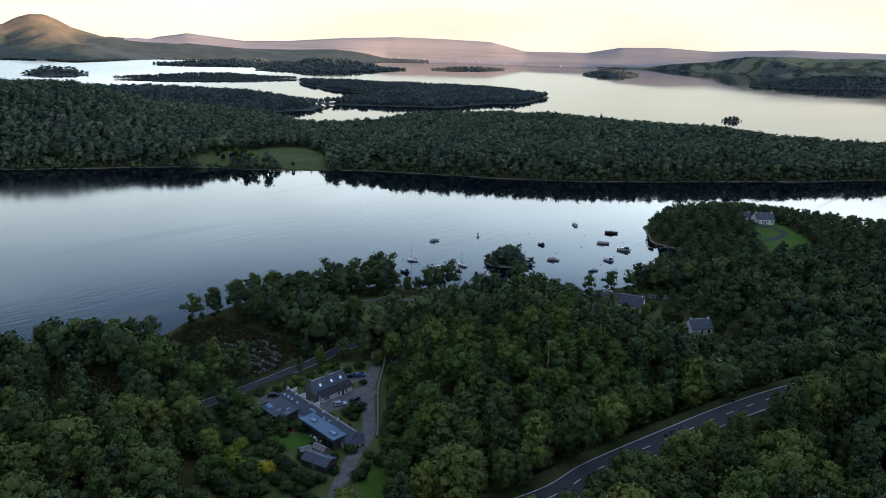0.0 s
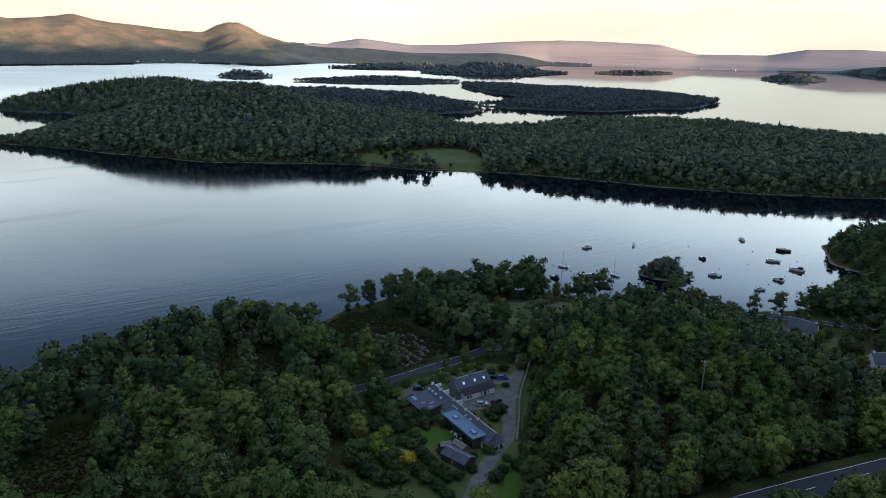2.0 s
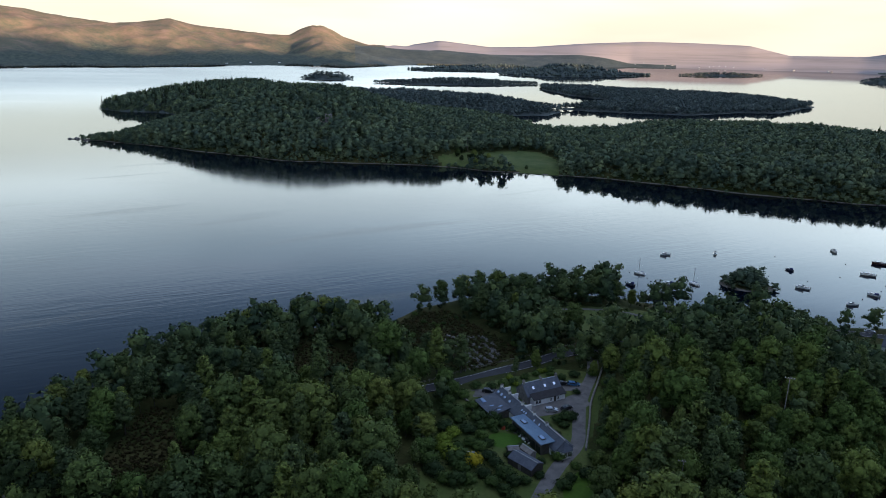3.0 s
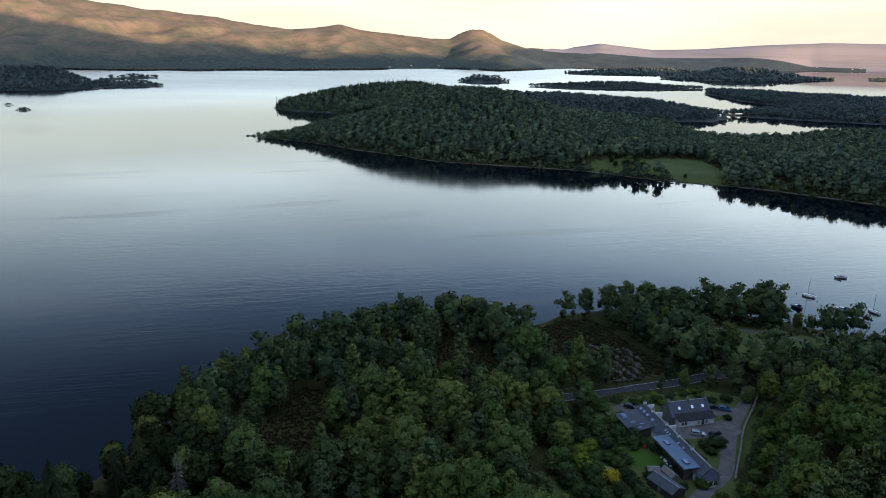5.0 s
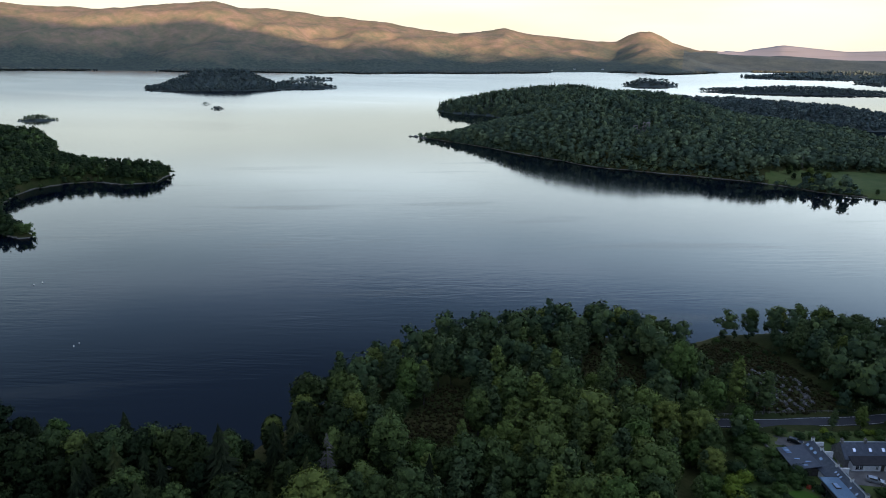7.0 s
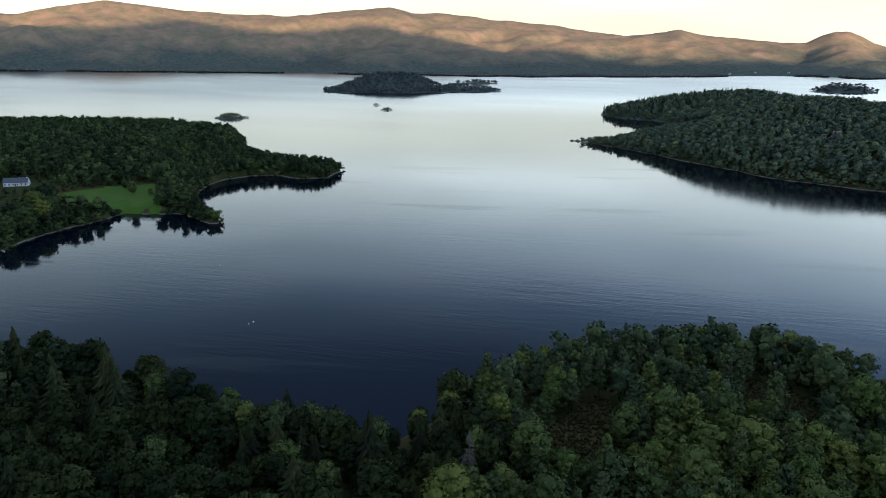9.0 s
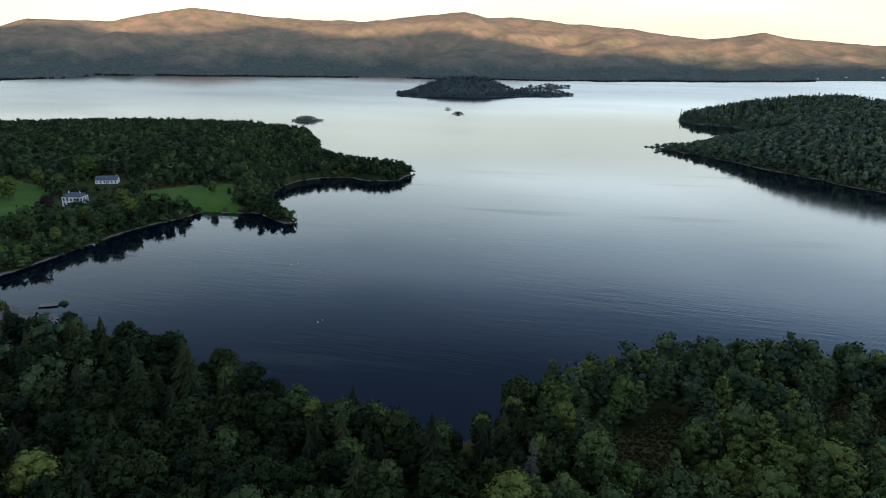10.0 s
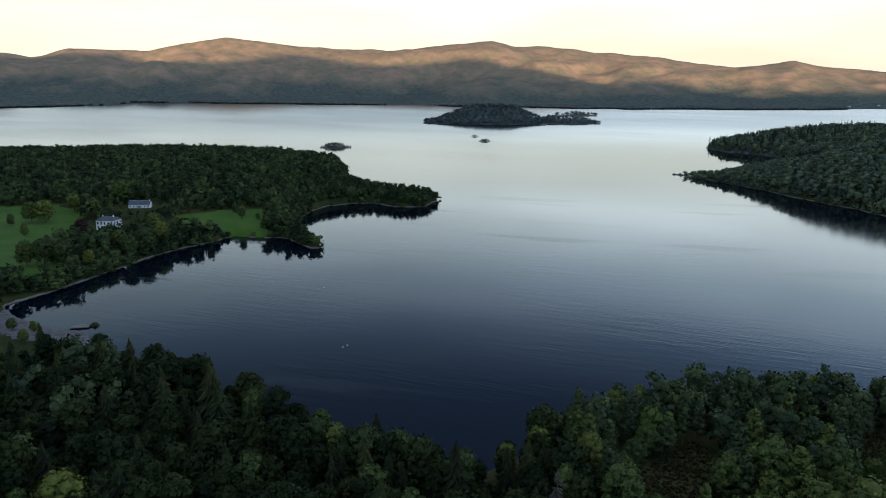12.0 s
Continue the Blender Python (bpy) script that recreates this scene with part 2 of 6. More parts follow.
def ground_material():
    """Bracken, moor grass and bare soil; hillsides of heather and grass far off."""
    m, t, b = material("ground_cover", 0.95, 0.0, 0.05)
    big, mid, fine = noise_tex(t, 0.004, 5), noise_tex(t, 0.05, 5), noise_tex(t, 0.9, 4)
    a = ramp(t, mid, [(0.30, (0.026, 0.040, 0.015)), (0.48, (0.040, 0.050, 0.020)), (0.70, (0.064, 0.060, 0.029))])
    g = ramp(t, big, [(0.35, (0.75, 0.85, 0.7)), (0.65, (1.25, 1.1, 0.95))])
    f = ramp(t, fine, [(0.3, (0.7, 0.7, 0.7)), (0.7, (1.25, 1.25, 1.25))])
    soil = mix(t, 1.0, mix(t, 1.0, a, g, "MULTIPLY"), f, "MULTIPLY")
    # a strand of grey shingle at the water's edge
    geo = t.nodes.new("ShaderNodeNewGeometry")
    sep = t.nodes.new("ShaderNodeSeparateXYZ")
    t.links.new(geo.outputs["Position"], sep.inputs[0])
    edge = t.nodes.new("ShaderNodeMath")
    edge.operation = "MULTIPLY_ADD"
    t.links.new(mid, edge.inputs[0])
    edge.inputs[1].default_value = 1.3
    t.links.new(sep.outputs["Z"], edge.inputs[2])
    dry = t.nodes.new("ShaderNodeMapRange")
    t.links.new(edge.outputs[0], dry.inputs["Value"])
    dry.inputs["From Min"].default_value, dry.inputs["From Max"].default_value = 1.15, 1.4
    shingle = ramp(t, fine, [(0.3, (0.085, 0.078, 0.068)), (0.7, (0.20, 0.186, 0.165))])
    t.links.new(mix(t, dry.outputs[0], shingle, soil), b.inputs["Base Color"])
    bump(t, b, fine, 0.6, 0.15)
    return m


def hill_material():
    m, t, b = material("moorland", 0.95, 0.0, 0.05)
    geo = t.nodes.new("ShaderNodeNewGeometry")
    sep = t.nodes.new("ShaderNodeSeparateXYZ")
    t.links.new(geo.outputs["Position"], sep.inputs[0])
    big, mid, fine = noise_tex(t, 0.0035, 5, 0.6), noise_tex(t, 0.012, 8, 0.72), noise_tex(t, 0.05, 5, 0.7)
    moor = ramp(t, mid, [(0.34, (0.140, 0.146, 0.098)), (0.46, (0.198, 0.170, 0.113)), (0.56, (0.256, 0.190, 0.134)), (0.66, (0.298, 0.214, 0.160))])
    # The wood tone is lifted towards blue-grey, haze mixed into its base colour.
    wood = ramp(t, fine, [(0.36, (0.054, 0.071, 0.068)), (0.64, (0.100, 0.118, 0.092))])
    grow = t.nodes.new("ShaderNodeMath")
    grow.operation = "MULTIPLY_ADD"
    t.links.new(big, grow.inputs[0])
    grow.inputs[1].default_value = -330.0
    t.links.new(sep.outputs["Z"], grow.inputs[2])
    line = t.nodes.new("ShaderNodeMapRange")
    t.links.new(grow.outputs[0], line.inputs["Value"])
    line.inputs["From Min"].default_value, line.inputs["From Max"].default_value = -90.0, 20.0
    t.links.new(mix(t, line.outputs[0], wood, moor), b.inputs["Base Color"])
    bump(t, b, fine, 0.7, 6.0)
    return m


M_GROUND, M_HILL = ground_material(), hill_material()


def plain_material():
    """Far moor and fields, lying in long level strips; distance haze is painted into their pale colour."""
    m, t, b = material("hazed_farmland", 0.95, 0.0, 0.05)
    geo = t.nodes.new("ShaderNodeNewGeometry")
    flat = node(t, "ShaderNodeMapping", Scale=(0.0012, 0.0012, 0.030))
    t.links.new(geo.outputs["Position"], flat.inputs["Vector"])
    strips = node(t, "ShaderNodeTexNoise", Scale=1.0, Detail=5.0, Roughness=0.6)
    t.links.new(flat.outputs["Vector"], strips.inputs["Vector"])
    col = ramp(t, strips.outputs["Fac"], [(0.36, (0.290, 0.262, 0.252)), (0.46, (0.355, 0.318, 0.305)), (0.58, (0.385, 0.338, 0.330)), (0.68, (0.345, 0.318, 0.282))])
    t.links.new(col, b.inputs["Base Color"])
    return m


M_HAZEPLAIN = plain_material()
# Woodland green turned blue-grey: the haze of distance is in these colours.
M_HAZEWOOD = surface("hazed_woodland", [(0.044, 0.063, 0.065), (0.060, 0.081, 0.081), (0.081, 0.101, 0.093)], 0.012, 7, 0.95, relief=4.0)


def farm_material():
    m, t, b = material("hazed_farm_fields", 0.95, 0.0, 0.05)
    geo = t.nodes.new("ShaderNodeNewGeometry")
    fields = node(t, "ShaderNodeTexVoronoi", Scale=0.008, Randomness=0.9)
    t.links.new(geo.outputs["Position"], fields.inputs["Vector"])
    sep = t.nodes.new("ShaderNodeSeparateColor")
    t.links.new(fields.outputs["Color"], sep.inputs[0])
    # Haze is put into the field colours: lifted darks, little contrast.
    col = ramp(t, sep.outputs[0], [(0.30, (0.075, 0.094, 0.084)), (0.36, (0.105, 0.130, 0.088)), (0.65, (0.125, 0.152, 0.100)), (1.0, (0.160, 0.168, 0.120))])
    wood = ramp(t, noise_tex(t, 0.010, 4), [(0.50, (1, 1, 1)), (0.55, (0.42, 0.42, 0.45))])
    t.links.new(mix(t, 1.0, col, wood, "MULTIPLY"), b.inputs["Base Color"])
    return m


M_FARM = farm_material()
M_GRASS = surface("mown_grass", [(0.036, 0.094, 0.008), (0.050, 0.116, 0.010), (0.070, 0.130, 0.014)], 0.06, 14, 0.95, relief=0.05)
M_ROUGH = surface("rough_meadow", [(0.050, 0.082, 0.018), (0.072, 0.102, 0.024), (0.096, 0.114, 0.034)], 0.08, 12, 0.95, relief=0.1)
M_ASPHALT = surface("asphalt", [(0.030, 0.033, 0.040), (0.044, 0.047, 0.055)], 0.2, 20, 0.85, relief=0.01)
M_GRAVEL = surface("gravel", [(0.098, 0.096, 0.094), (0.172, 0.168, 0.162)], 0.4, 12, 0.95, relief=0.03)
M_STONE = surface("shore_stone", [(0.070, 0.069, 0.068), (0.150, 0.146, 0.142)], 0.3, 10, 0.9, relief=0.1)
M_LINE = surface("road_paint", [(0.62, 0.62, 0.60), (0.75, 0.75, 0.72)], 2.0, 5, 0.7)


# ---- mesh helpers ----
def part(name, bm, mat, parent=None, label=""):
    me = bpy.data.meshes.new(name)
    bm.to_mesh(me)
    bm.free()
    me.materials.append(mat)
    ob = new(name, me)
    ob.parent = parent
    return tagged(ob, label)


def mesh_object(name, verts, faces, mats, smooth=False, index=None, parent=None, normals=None):
    """A mesh object out of computed arrays of vertices and of triangles or quads."""
    me = bpy.data.meshes.new(name)
    verts, faces = np.asarray(verts, np.float32), np.asarray(faces, np.int32)
    k = faces.shape[1]
    me.vertices.add(len(verts))
    me.vertices.foreach_set("co", verts.ravel())
    me.loops.add(faces.size)
    me.loops.foreach_set("vertex_index", faces.ravel())
    me.polygons.add(len(faces))
    me.polygons.foreach_set("loop_start", np.arange(0, faces.size, k, dtype=np.int32))
    me.polygons.foreach_set("use_smooth", np.full(len(faces), smooth))
    for mt in mats if isinstance(mats, (list, tuple)) else [mats]:
        me.materials.append(mt)
    if index is not None:
        me.polygons.foreach_set("material_index", np.asarray(index, np.int32))
    if normals is not None:
        me.attributes.new("custom_normal", "FLOAT_VECTOR", "POINT").data.foreach_set("vector", np.asarray(normals, np.float32).ravel())
    me.update(calc_edges=True)
    ob = new(name, me)
    ob.parent = parent
    return ob


# ---- the lie of the land ----
def hashed(ix, iy, seed):
    h = (ix.astype(np.int64) * 374761393 + iy.astype(np.int64) * 668265263 + seed * 982451653) & 0x7FFFFFFF
    h = ((h ^ (h >> 13)) * 1274126177) & 0x7FFFFFFF
    return ((h ^ (h >> 16)) & 0xFFFF) / 65535.0


def value_noise(x, y, seed=0):
    ix, iy = np.floor(x), np.floor(y)
    fx, fy = x - ix, y - iy
    fx, fy = fx * fx * (3 - 2 * fx), fy * fy * (3 - 2 * fy)
    a, b = hashed(ix, iy, seed), hashed(ix + 1, iy, seed)
    c, d = hashed(ix, iy + 1, seed), hashed(ix + 1, iy + 1, seed)
    return (a + (b - a) * fx) * (1 - fy) + (c + (d - c) * fx) * fy


def fbm(x, y, size, octaves=4, seed=0):
    """Noise round zero, about -1 to 1."""
    out, amp, total = np.zeros_like(x), 1.0, 0.0
    for k in range(octaves):
        out += amp * (2 * value_noise(x / size * 2 ** k, y / size * 2 ** k, seed + 7 * k) - 1)
        total += amp
        amp *= 0.5
    return out / total * 1.6


def step(a, b, v):
    v = np.clip((v - a) / (b - a), 0, 1)
    return v * v * (3 - 2 * v)


def inside(poly, x, y):
    """Distance to a polygon's edge, positive inside."""
    d, wind = np.full(x.shape, 1e12), np.zeros(x.shape, bool)
    for (ax, ay), (bx, by) in zip(poly, poly[1:] + poly[:1]):
        ex, ey = bx - ax, by - ay
        t = np.clip(((x - ax) * ex + (y - ay) * ey) / (ex * ex + ey * ey), 0, 1)
        d = np.minimum(d, (x - ax - t * ex) ** 2 + (y - ay - t * ey) ** 2)
        cross = (ay > y) != (by > y)
        with np.errstate(divide="ignore", invalid="ignore"):
            wind ^= cross & (x < ax + (y - ay) * ex / (ey if ey else 1e-9))
    return np.where(wind, 1, -1) * np.sqrt(d)


def along(line, x, y):
    """Distance to a polyline, and the height of the nearest point on it."""
    d, z = np.full(x.shape, 1e12), np.zeros(x.shape)
    for (ax, ay, az), (bx, by, bz) in zip(line, line[1:]):
        ex, ey = bx - ax, by - ay
        t = np.clip(((x - ax) * ex + (y - ay) * ey) / (ex * ex + ey * ey), 0, 1)
        q = (x - ax - t * ex) ** 2 + (y - ay - t * ey) ** 2
        z = np.where(q < d, az + t * (bz - az), z)
        d = np.minimum(d, q)
    return np.sqrt(d), z


def oval(cx, cy, a, b, turn, x, y):
    c, s = math.cos(radians(turn)), math.sin(radians(turn))
    u, v = (x - cx) * c + (y - cy) * s, -(x - cx) * s + (y - cy) * c
    return (1 - np.sqrt((u / a) ** 2 + (v / b) ** 2)) * min(a, b)


def hill(cx, cy, a, b, turn, top, x, y):
    c, s = math.cos(radians(turn)), math.sin(radians(turn))
    u, v = (x - cx) * c + (y - cy) * s, -(x - cx) * s + (y - cy) * c
    return top * np.exp(-(u / a) ** 2 - (v / b) ** 2)


SHORE = [(4700, -4700), (4700, 3600), (2600, 900), (1500, 500), (900, 560), (520, 480), (330, 472), (285, 500), (225, 528), (175, 512), (142, 470),
         (134, 425), (150, 405), (132, 385), (112, 362), (100, 338), (60, 320), (14, 318), (0, 322), (-22, 325), (-50, 322),
         (-88, 300), (-108, 274), (-114, 252), (-132, 240), (-160, 228), (-176, 200), (-186, 165), (-182, 130), (-172, 105),
         (-166, 84), (-168, 70), (-190, 50), (-220, 28), (-255, 12), (-285, -18), (-320, -34), (-346, -38), (-352, -50), (-385, -75)]
SHORE += [(-402, -84), (-422, -64), (-464, -30), (-507, 10), (-537, 49), (-515, 84), (-474, 96), (-470, 104), (-508, 98), (-560, 92),
          (-576, 104), (-613, 118), (-640, 142), (-647, 165), (-644, 192), (-614, 211), (-610, 231), (-640, 262), (-670, 248), (-692, 222), (-732, 206), (-800, 202), (-905, 230), (-1005, 246), (-1130, 190),
          (-1260, 17), (-1300, -300), (-2000, -700), (-4700, -1200), (-4700, -4700)]
INCH = [(-703, 646), (-640, 646), (-567, 643), (-479, 627), (-406, 623), (-363, 630), (-305, 645), (-248, 658), (-192, 659), (-118, 667),
        (-73, 666), (32, 650), (144, 646), (228, 653), (288, 665), (370, 681), (462, 703), (620, 740), (760, 800), (720, 900),
        (531, 862), (377, 1000), (193, 1150), (105, 1190), (-42, 1110), (-178, 1000), (-300, 1090), (-420, 1140), (-600, 1250),
        (-880, 1300), (-1040, 1150), (-1030, 985), (-961, 957), (-880, 985), (-800, 950), (-770, 850), (-730, 760), (-690, 680)]
CONNACHAN = [(-760, 1300), (-449, 1222), (-349, 1253), (-266, 1322), (-258, 1440), (-400, 1600), (-700, 1680), (-950, 1480)]
MOAN = [(-285, 1500), (-100, 1480), (0, 1500), (100, 1642), (190, 1690), (300, 1980), (150, 2200), (-150, 2280), (-400, 2360),
        (-527, 2450), (-450, 2200), (-350, 2020), (-275, 1935), (-190, 1880), (-200, 1700)]
# centre, half length, half breadth, turn, crown of the ground, height of its trees
ISLES = [
    (-798, 2355, 310, 72, 34, 12, 13), (-1286, 2302, 103, 58, 39, 19, 13), (124, 3821, 240, 48, 31, 9, 12), (856, 3626, 178, 52, 24, 24, 12),
    (1740, 3060, 500, 140, 17, 36, 13), (571, 1375, 24, 15, 18, 2, 9), (-422, 3256, 29, 20, 35, 3, 10), (-1940, 975, 215, 130, 74, 46, 14),
    (-2212, 1472, 84, 42, 74, 6, 12), (-1850, 1185, 118, 50, 62, 14, 11), (-1257, 304, 30, 17, 73, 3, 7.5), (-1428, 674, 9, 6, 60, 1.5, 4), (-1306, 640, 11, 8, 60, 2, 5), (38, 373, 12.5, 9, 5, 1.2, 9.5),
]
RIDGE = [(-180, 1.2), (-60, 0.9), (-31.5, 0.82), (-25.9, 0.95), (-20.5, 0.74), (-17.2, 0.94), (-13.8, 0.9), (-11.2, 0.4), (-6.3, 0.35), (-3.5, 1.06),
         (0.5, 1.2), (4.2, 1.23), (8.7, 0.92), (12.7, 0.58), (16.1, 0.47), (20.2, 0.91), (23.0, 0.4), (25.7, 0.43), (27.8, 1.05), (28.8, 1.6),
         (29.6, 1.85), (30.4, 1.85), (31.3, 1.5), (32.2, 1.1), (33.5, 1.04), (36.9, 1.36), (39.2, 1.6), (40.8, 1.95), (42.3, 1.75), (44.8, 1.42), (47.3, 1.71),
         (50.6, 2.33), (54.0, 2.6), (57.6, 2.99), (61.0, 3.1), (64.5, 3.46), (68.0, 3.1), (71.3, 2.79), (76.0, 2.95), (80.2, 3.16), (84.5, 3.57)]
RIDGE += [(87.0, 3.1), (90.6, 2.49), (95.4, 2.39), (97.9, 1.82), (99.6, 1.96), (110, 2.6), (140, 1.6), (180, 1.2)]
FOOT = [(-60, 0.4), (-31.6, 0.40), (-27.8, 0.33), (-24, 0.42), (-18.1, -0.1), (-14.8, -0.62), (-8, -0.9), (2, -0.9), (4.2, -0.8), (8.7, -0.45), (13.2, -0.3), (17.4, -0.1), (22.6, 0.13), (26, 0.3), (30, 0.0), (40, -1)]
FAR_SHORE = [(-180, 5200), (-36, 4050), (-31, 4050), (-26, 4250), (-22, 4480), (-14, 4600), (-9, 4600), (0, 4580), (5, 4560), (9, 4250), (22, 4130), (28, 3640), (32, 3780), (41, 3465),
             (52, 3228), (62, 3280), (71, 3349), (80, 3460), (88, 3560), (91.5, 3600), (93, 3330), (97, 3262), (104, 3150), (120, 3900), (180, 5200)]
MAIN_ROAD = [(-60, 80, 24), (-10, 112, 20), (24.5, 132, 18), (40, 145.5, 17.5), (66.2, 164, 17), (87, 177.5, 17), (112, 191.5, 17), (150, 210, 17), (220, 236, 16), (400, 280, 14)]
LANE = [(-106, 160, 4), (-90, 180, 4), (-64, 207, 4), (-55, 218, 4), (-45.2, 229.6, 4), (-37.4, 240.5, 4), (-26, 251, 4), (-14, 265, 3.6), (4, 285, 3), (30, 306, 2.4), (80, 317, 2), (130, 316, 2.5), (220, 330, 4)]
PLOT_HOUSE = [(-62, 196), (-56, 206), (-36, 226), (-24, 226), (-16, 212), (-17, 180), (-12, 160), (-12, 128), (-52, 128), (-62, 166)]
PLOT_FELLED = [(-112, 242), (-106, 264), (-94, 272), (-76, 258), (-50, 238), (-55, 225), (-64, 214), (-84, 214), (-100, 226)]
PLOT_MEADOW = [(-50, 276), (-52, 290), (-38, 300), (-18, 303), (8, 312), (14, 306), (-2, 285), (-18, 271), (-33, 260)]
PLOT_LAWN = [(190, 388), (198, 420), (203, 442), (224, 444), (230, 412), (222, 386)]
PLOT_COTTAGE = [(80, 284), (80, 304), (100, 306), (102, 288), (118, 266), (112, 254), (100, 256), (96, 280)]
PLOT_PARK = [(-545, 12), (-600, 8), (-598, 78), (-523, 72)]
PLOT_FIELD = [(-425, -95), (-455, -42), (-466, -54), (-490, -72), (-530, -70), (-550, -66), (-600, -66), (-632, -60), (-680, -90), (-720, -200), (-560, -220), (-460, -130)]
PLOT_ISLE_MEADOW = [(-250, 664), (-236, 708), (-200, 748), (-158, 768), (-130, 736), (-116, 662)]
PLOT_BAY = [(-300, -30), (-345, -38), (-400, -90), (-380, -110), (-330, -80)]
PLOT_GLADE = [(-134, 214), (-104, 212), (-99, 192), (-118, 187)]
PLOT_RIDE = [(-152, 150), (-138, 156), (-117, 124), (-125, 108), (-136, 112)]
PLOT_MANSION = [(-590, -54), (-566, -56), (-548, -44), (-550, -28), (-590, -26)]
PLOT_STABLE = [(-646, -30), (-618, -34), (-608, -14), (-618, -2), (-646, -8)]
CLEARINGS = [PLOT_MANSION, PLOT_STABLE, PLOT_GLADE, PLOT_RIDE, PLOT_HOUSE, PLOT_FELLED, PLOT_MEADOW, PLOT_LAWN, PLOT_COTTAGE, PLOT_PARK, PLOT_FIELD, PLOT_ISLE_MEADOW, PLOT_BAY]


def water_level(r):
    return 60 * np.clip((r - 1400) / 3500, 0, None) ** 2


def land(x, y):
    """Height of the ground; what lies under the loch is below the water level."""
    r, az = np.hypot(x, y), np.degrees(np.arctan2(-x, y))
    rag = fbm(x, y, 60, 4, 3)
    level = water_level(r)
    near = inside(SHORE, x, y) + 3.0 * rag * step(20, 120, np.hypot(x + 30, y - 260))
    h = np.where(near > 0, 0.4 + 2.6 * (1 - np.exp(-near / 10)) + 0.012 * np.minimum(near, 400), 0.5 * near)
    h = np.where(near > 0, h + step(60, 160, near) * 20 * step(190, 60, y) * step(-330, -120, x) + hill(32, 212, 42, 44, 0, 13, x, y) + hill(-780, 60, 260, 190, 30, 9, x, y)
                 + hill(205, 440, 50, 50, 0, 9, x, y) * step(0, 25, near) + 1.2 * rag * step(5, 60, near), h)
    # the western hills behind, over which the sun goes down
    u, w = -0.906 * x + 0.423 * y, 0.423 * x + 0.906 * y
    top = np.interp(w, [-3500, -2500, -1600, -500, 300, 850, 1400, 2700, 3600, 4050, 4300], [640, 740, 750, 690, 660, 560, 540, 455, 470, 60, 0])
    west = top * np.exp(-((u + 2100) / 520) ** 2) * (1 + 0.13 * fbm(x, y, 620, 4, 21))
    h = np.where(near > 0, h + west * step(-350, -900, u), h)
    inch = inside(INCH, x, y) + 5 * rag
    hi = 0.5 + (4 + 8 * step(50, 110, np.abs(x + 160)) * np.where(y > 930, 1.0, step(-730, -540, x))) * (1 - np.exp(-inch / 13)) + (hill(-497, 844, 130, 150, 30, 44, x, y) + hill(-300, 820, 150, 120, 0, 2, x, y) + hill(150, 900, 330, 110, 5, 3, x, y)
         + hill(-800, 1130, 260, 120, -20, 31, x, y)) * step(0, 70, inch) + 2.5 * fbm(x, y, 90, 4, 9) * step(0, 40, inch)
    h = np.where(inch > 0, hi, np.maximum(h, 0.4 * inch))
    for poly, tops in ((CONNACHAN, 15), (MOAN, 8)):
        d = inside(poly, x, y) + 8 * rag
        h = np.where(d > 0, level + 0.6 + tops * step(0, 130, d) + 2 * rag * step(0, 60, d), np.maximum(h, 0.4 * d))
    for cx, cy, a, b, turn, tops, _ in ISLES:
        d = oval(cx, cy, a, b, turn, x, y) + min(b * 0.12, 12) * rag
        h = np.where(d > 0, level + 0.4 + tops * step(0, 0.8 * b, d), np.maximum(h, level + 0.4 * d))
    # hills and farmland round the loch
    shore = np.interp(az, *zip(*FAR_SHORE)) + 45 * (0.15 + 0.85 * step(21, 27, az)) * fbm(az * 40, az * 0, 120, 4, 31)
    d = r - shore
    soft = step(21, 27, az)                      # 1 where the high hills stand, 0 over the southern farmland
    crest_r = 4900 - 140 * soft
    crest = EYE + crest_r * np.tan(np.radians(np.interp(az, *zip(*RIDGE)))) + 9 * fbm(x, y, 150, 4, 55) * soft
    t = np.clip(d / np.maximum(crest_r - shore, 50), 0, 1)
    rise = t ** (1.5 - 0.25 * soft)
    folds = (fbm(x, y, 520, 4, 77) * 64 + fbm(x, y, 150, 4, 78) * 15) * np.sin(np.pi * t) ** 0.8 * np.clip(crest / 260, 0.15, 1.2) * soft
    far = level + 1 + np.maximum((crest - level) * rise + folds, 18 * t)
    # wooded and farmed foothills before the southern hills
    foot = EYE + 4520 * np.tan(np.radians(np.interp(az, *zip(*FOOT))))
    far = np.maximum(far, level + (foot - level) * np.exp(-((r - 4540) / 190) ** 2) * step(0, 120, d) + 5 * fbm(x, y, 140, 4, 57) * step(0, 120, d))
    far = np.where(r > crest_r, crest - (r - crest_r) * 0.5, far)
    # the wooded tongue of land before the southern hills
    tongue = np.maximum(oval(-545, 3350, 400, 100, 36, x, y), oval(-1020, 3540, 490, 95, 41, x, y)) + 14 * rag
    h = np.where(tongue > 0, level + 1 + 24 * step(0, 100, tongue) + hill(-620, 3390, 250, 120, 36, 30, x, y) * step(0, 80, tongue), h)
    h = np.where((d > 0) & (r > 3100) & ((az > -50) & (az < 130)), np.maximum(far, h), h)
    h = np.where((h < level) & (r > 3000), np.minimum(h, level - 2), h)
    for road, half in ((MAIN_ROAD, 6.5), (LANE, 3.6)):
        q, z = along(road, x, y)
        wgt = step(half + 9, half, q)
        h = np.where(q < half + 9, h + (z - 0.15 - h) * wgt, h)
    wgt = step(-8, 3, inside(PLOT_HOUSE, x, y))
    h = h + (5.6 - h) * wgt
    return np.maximum(h, level - 6)


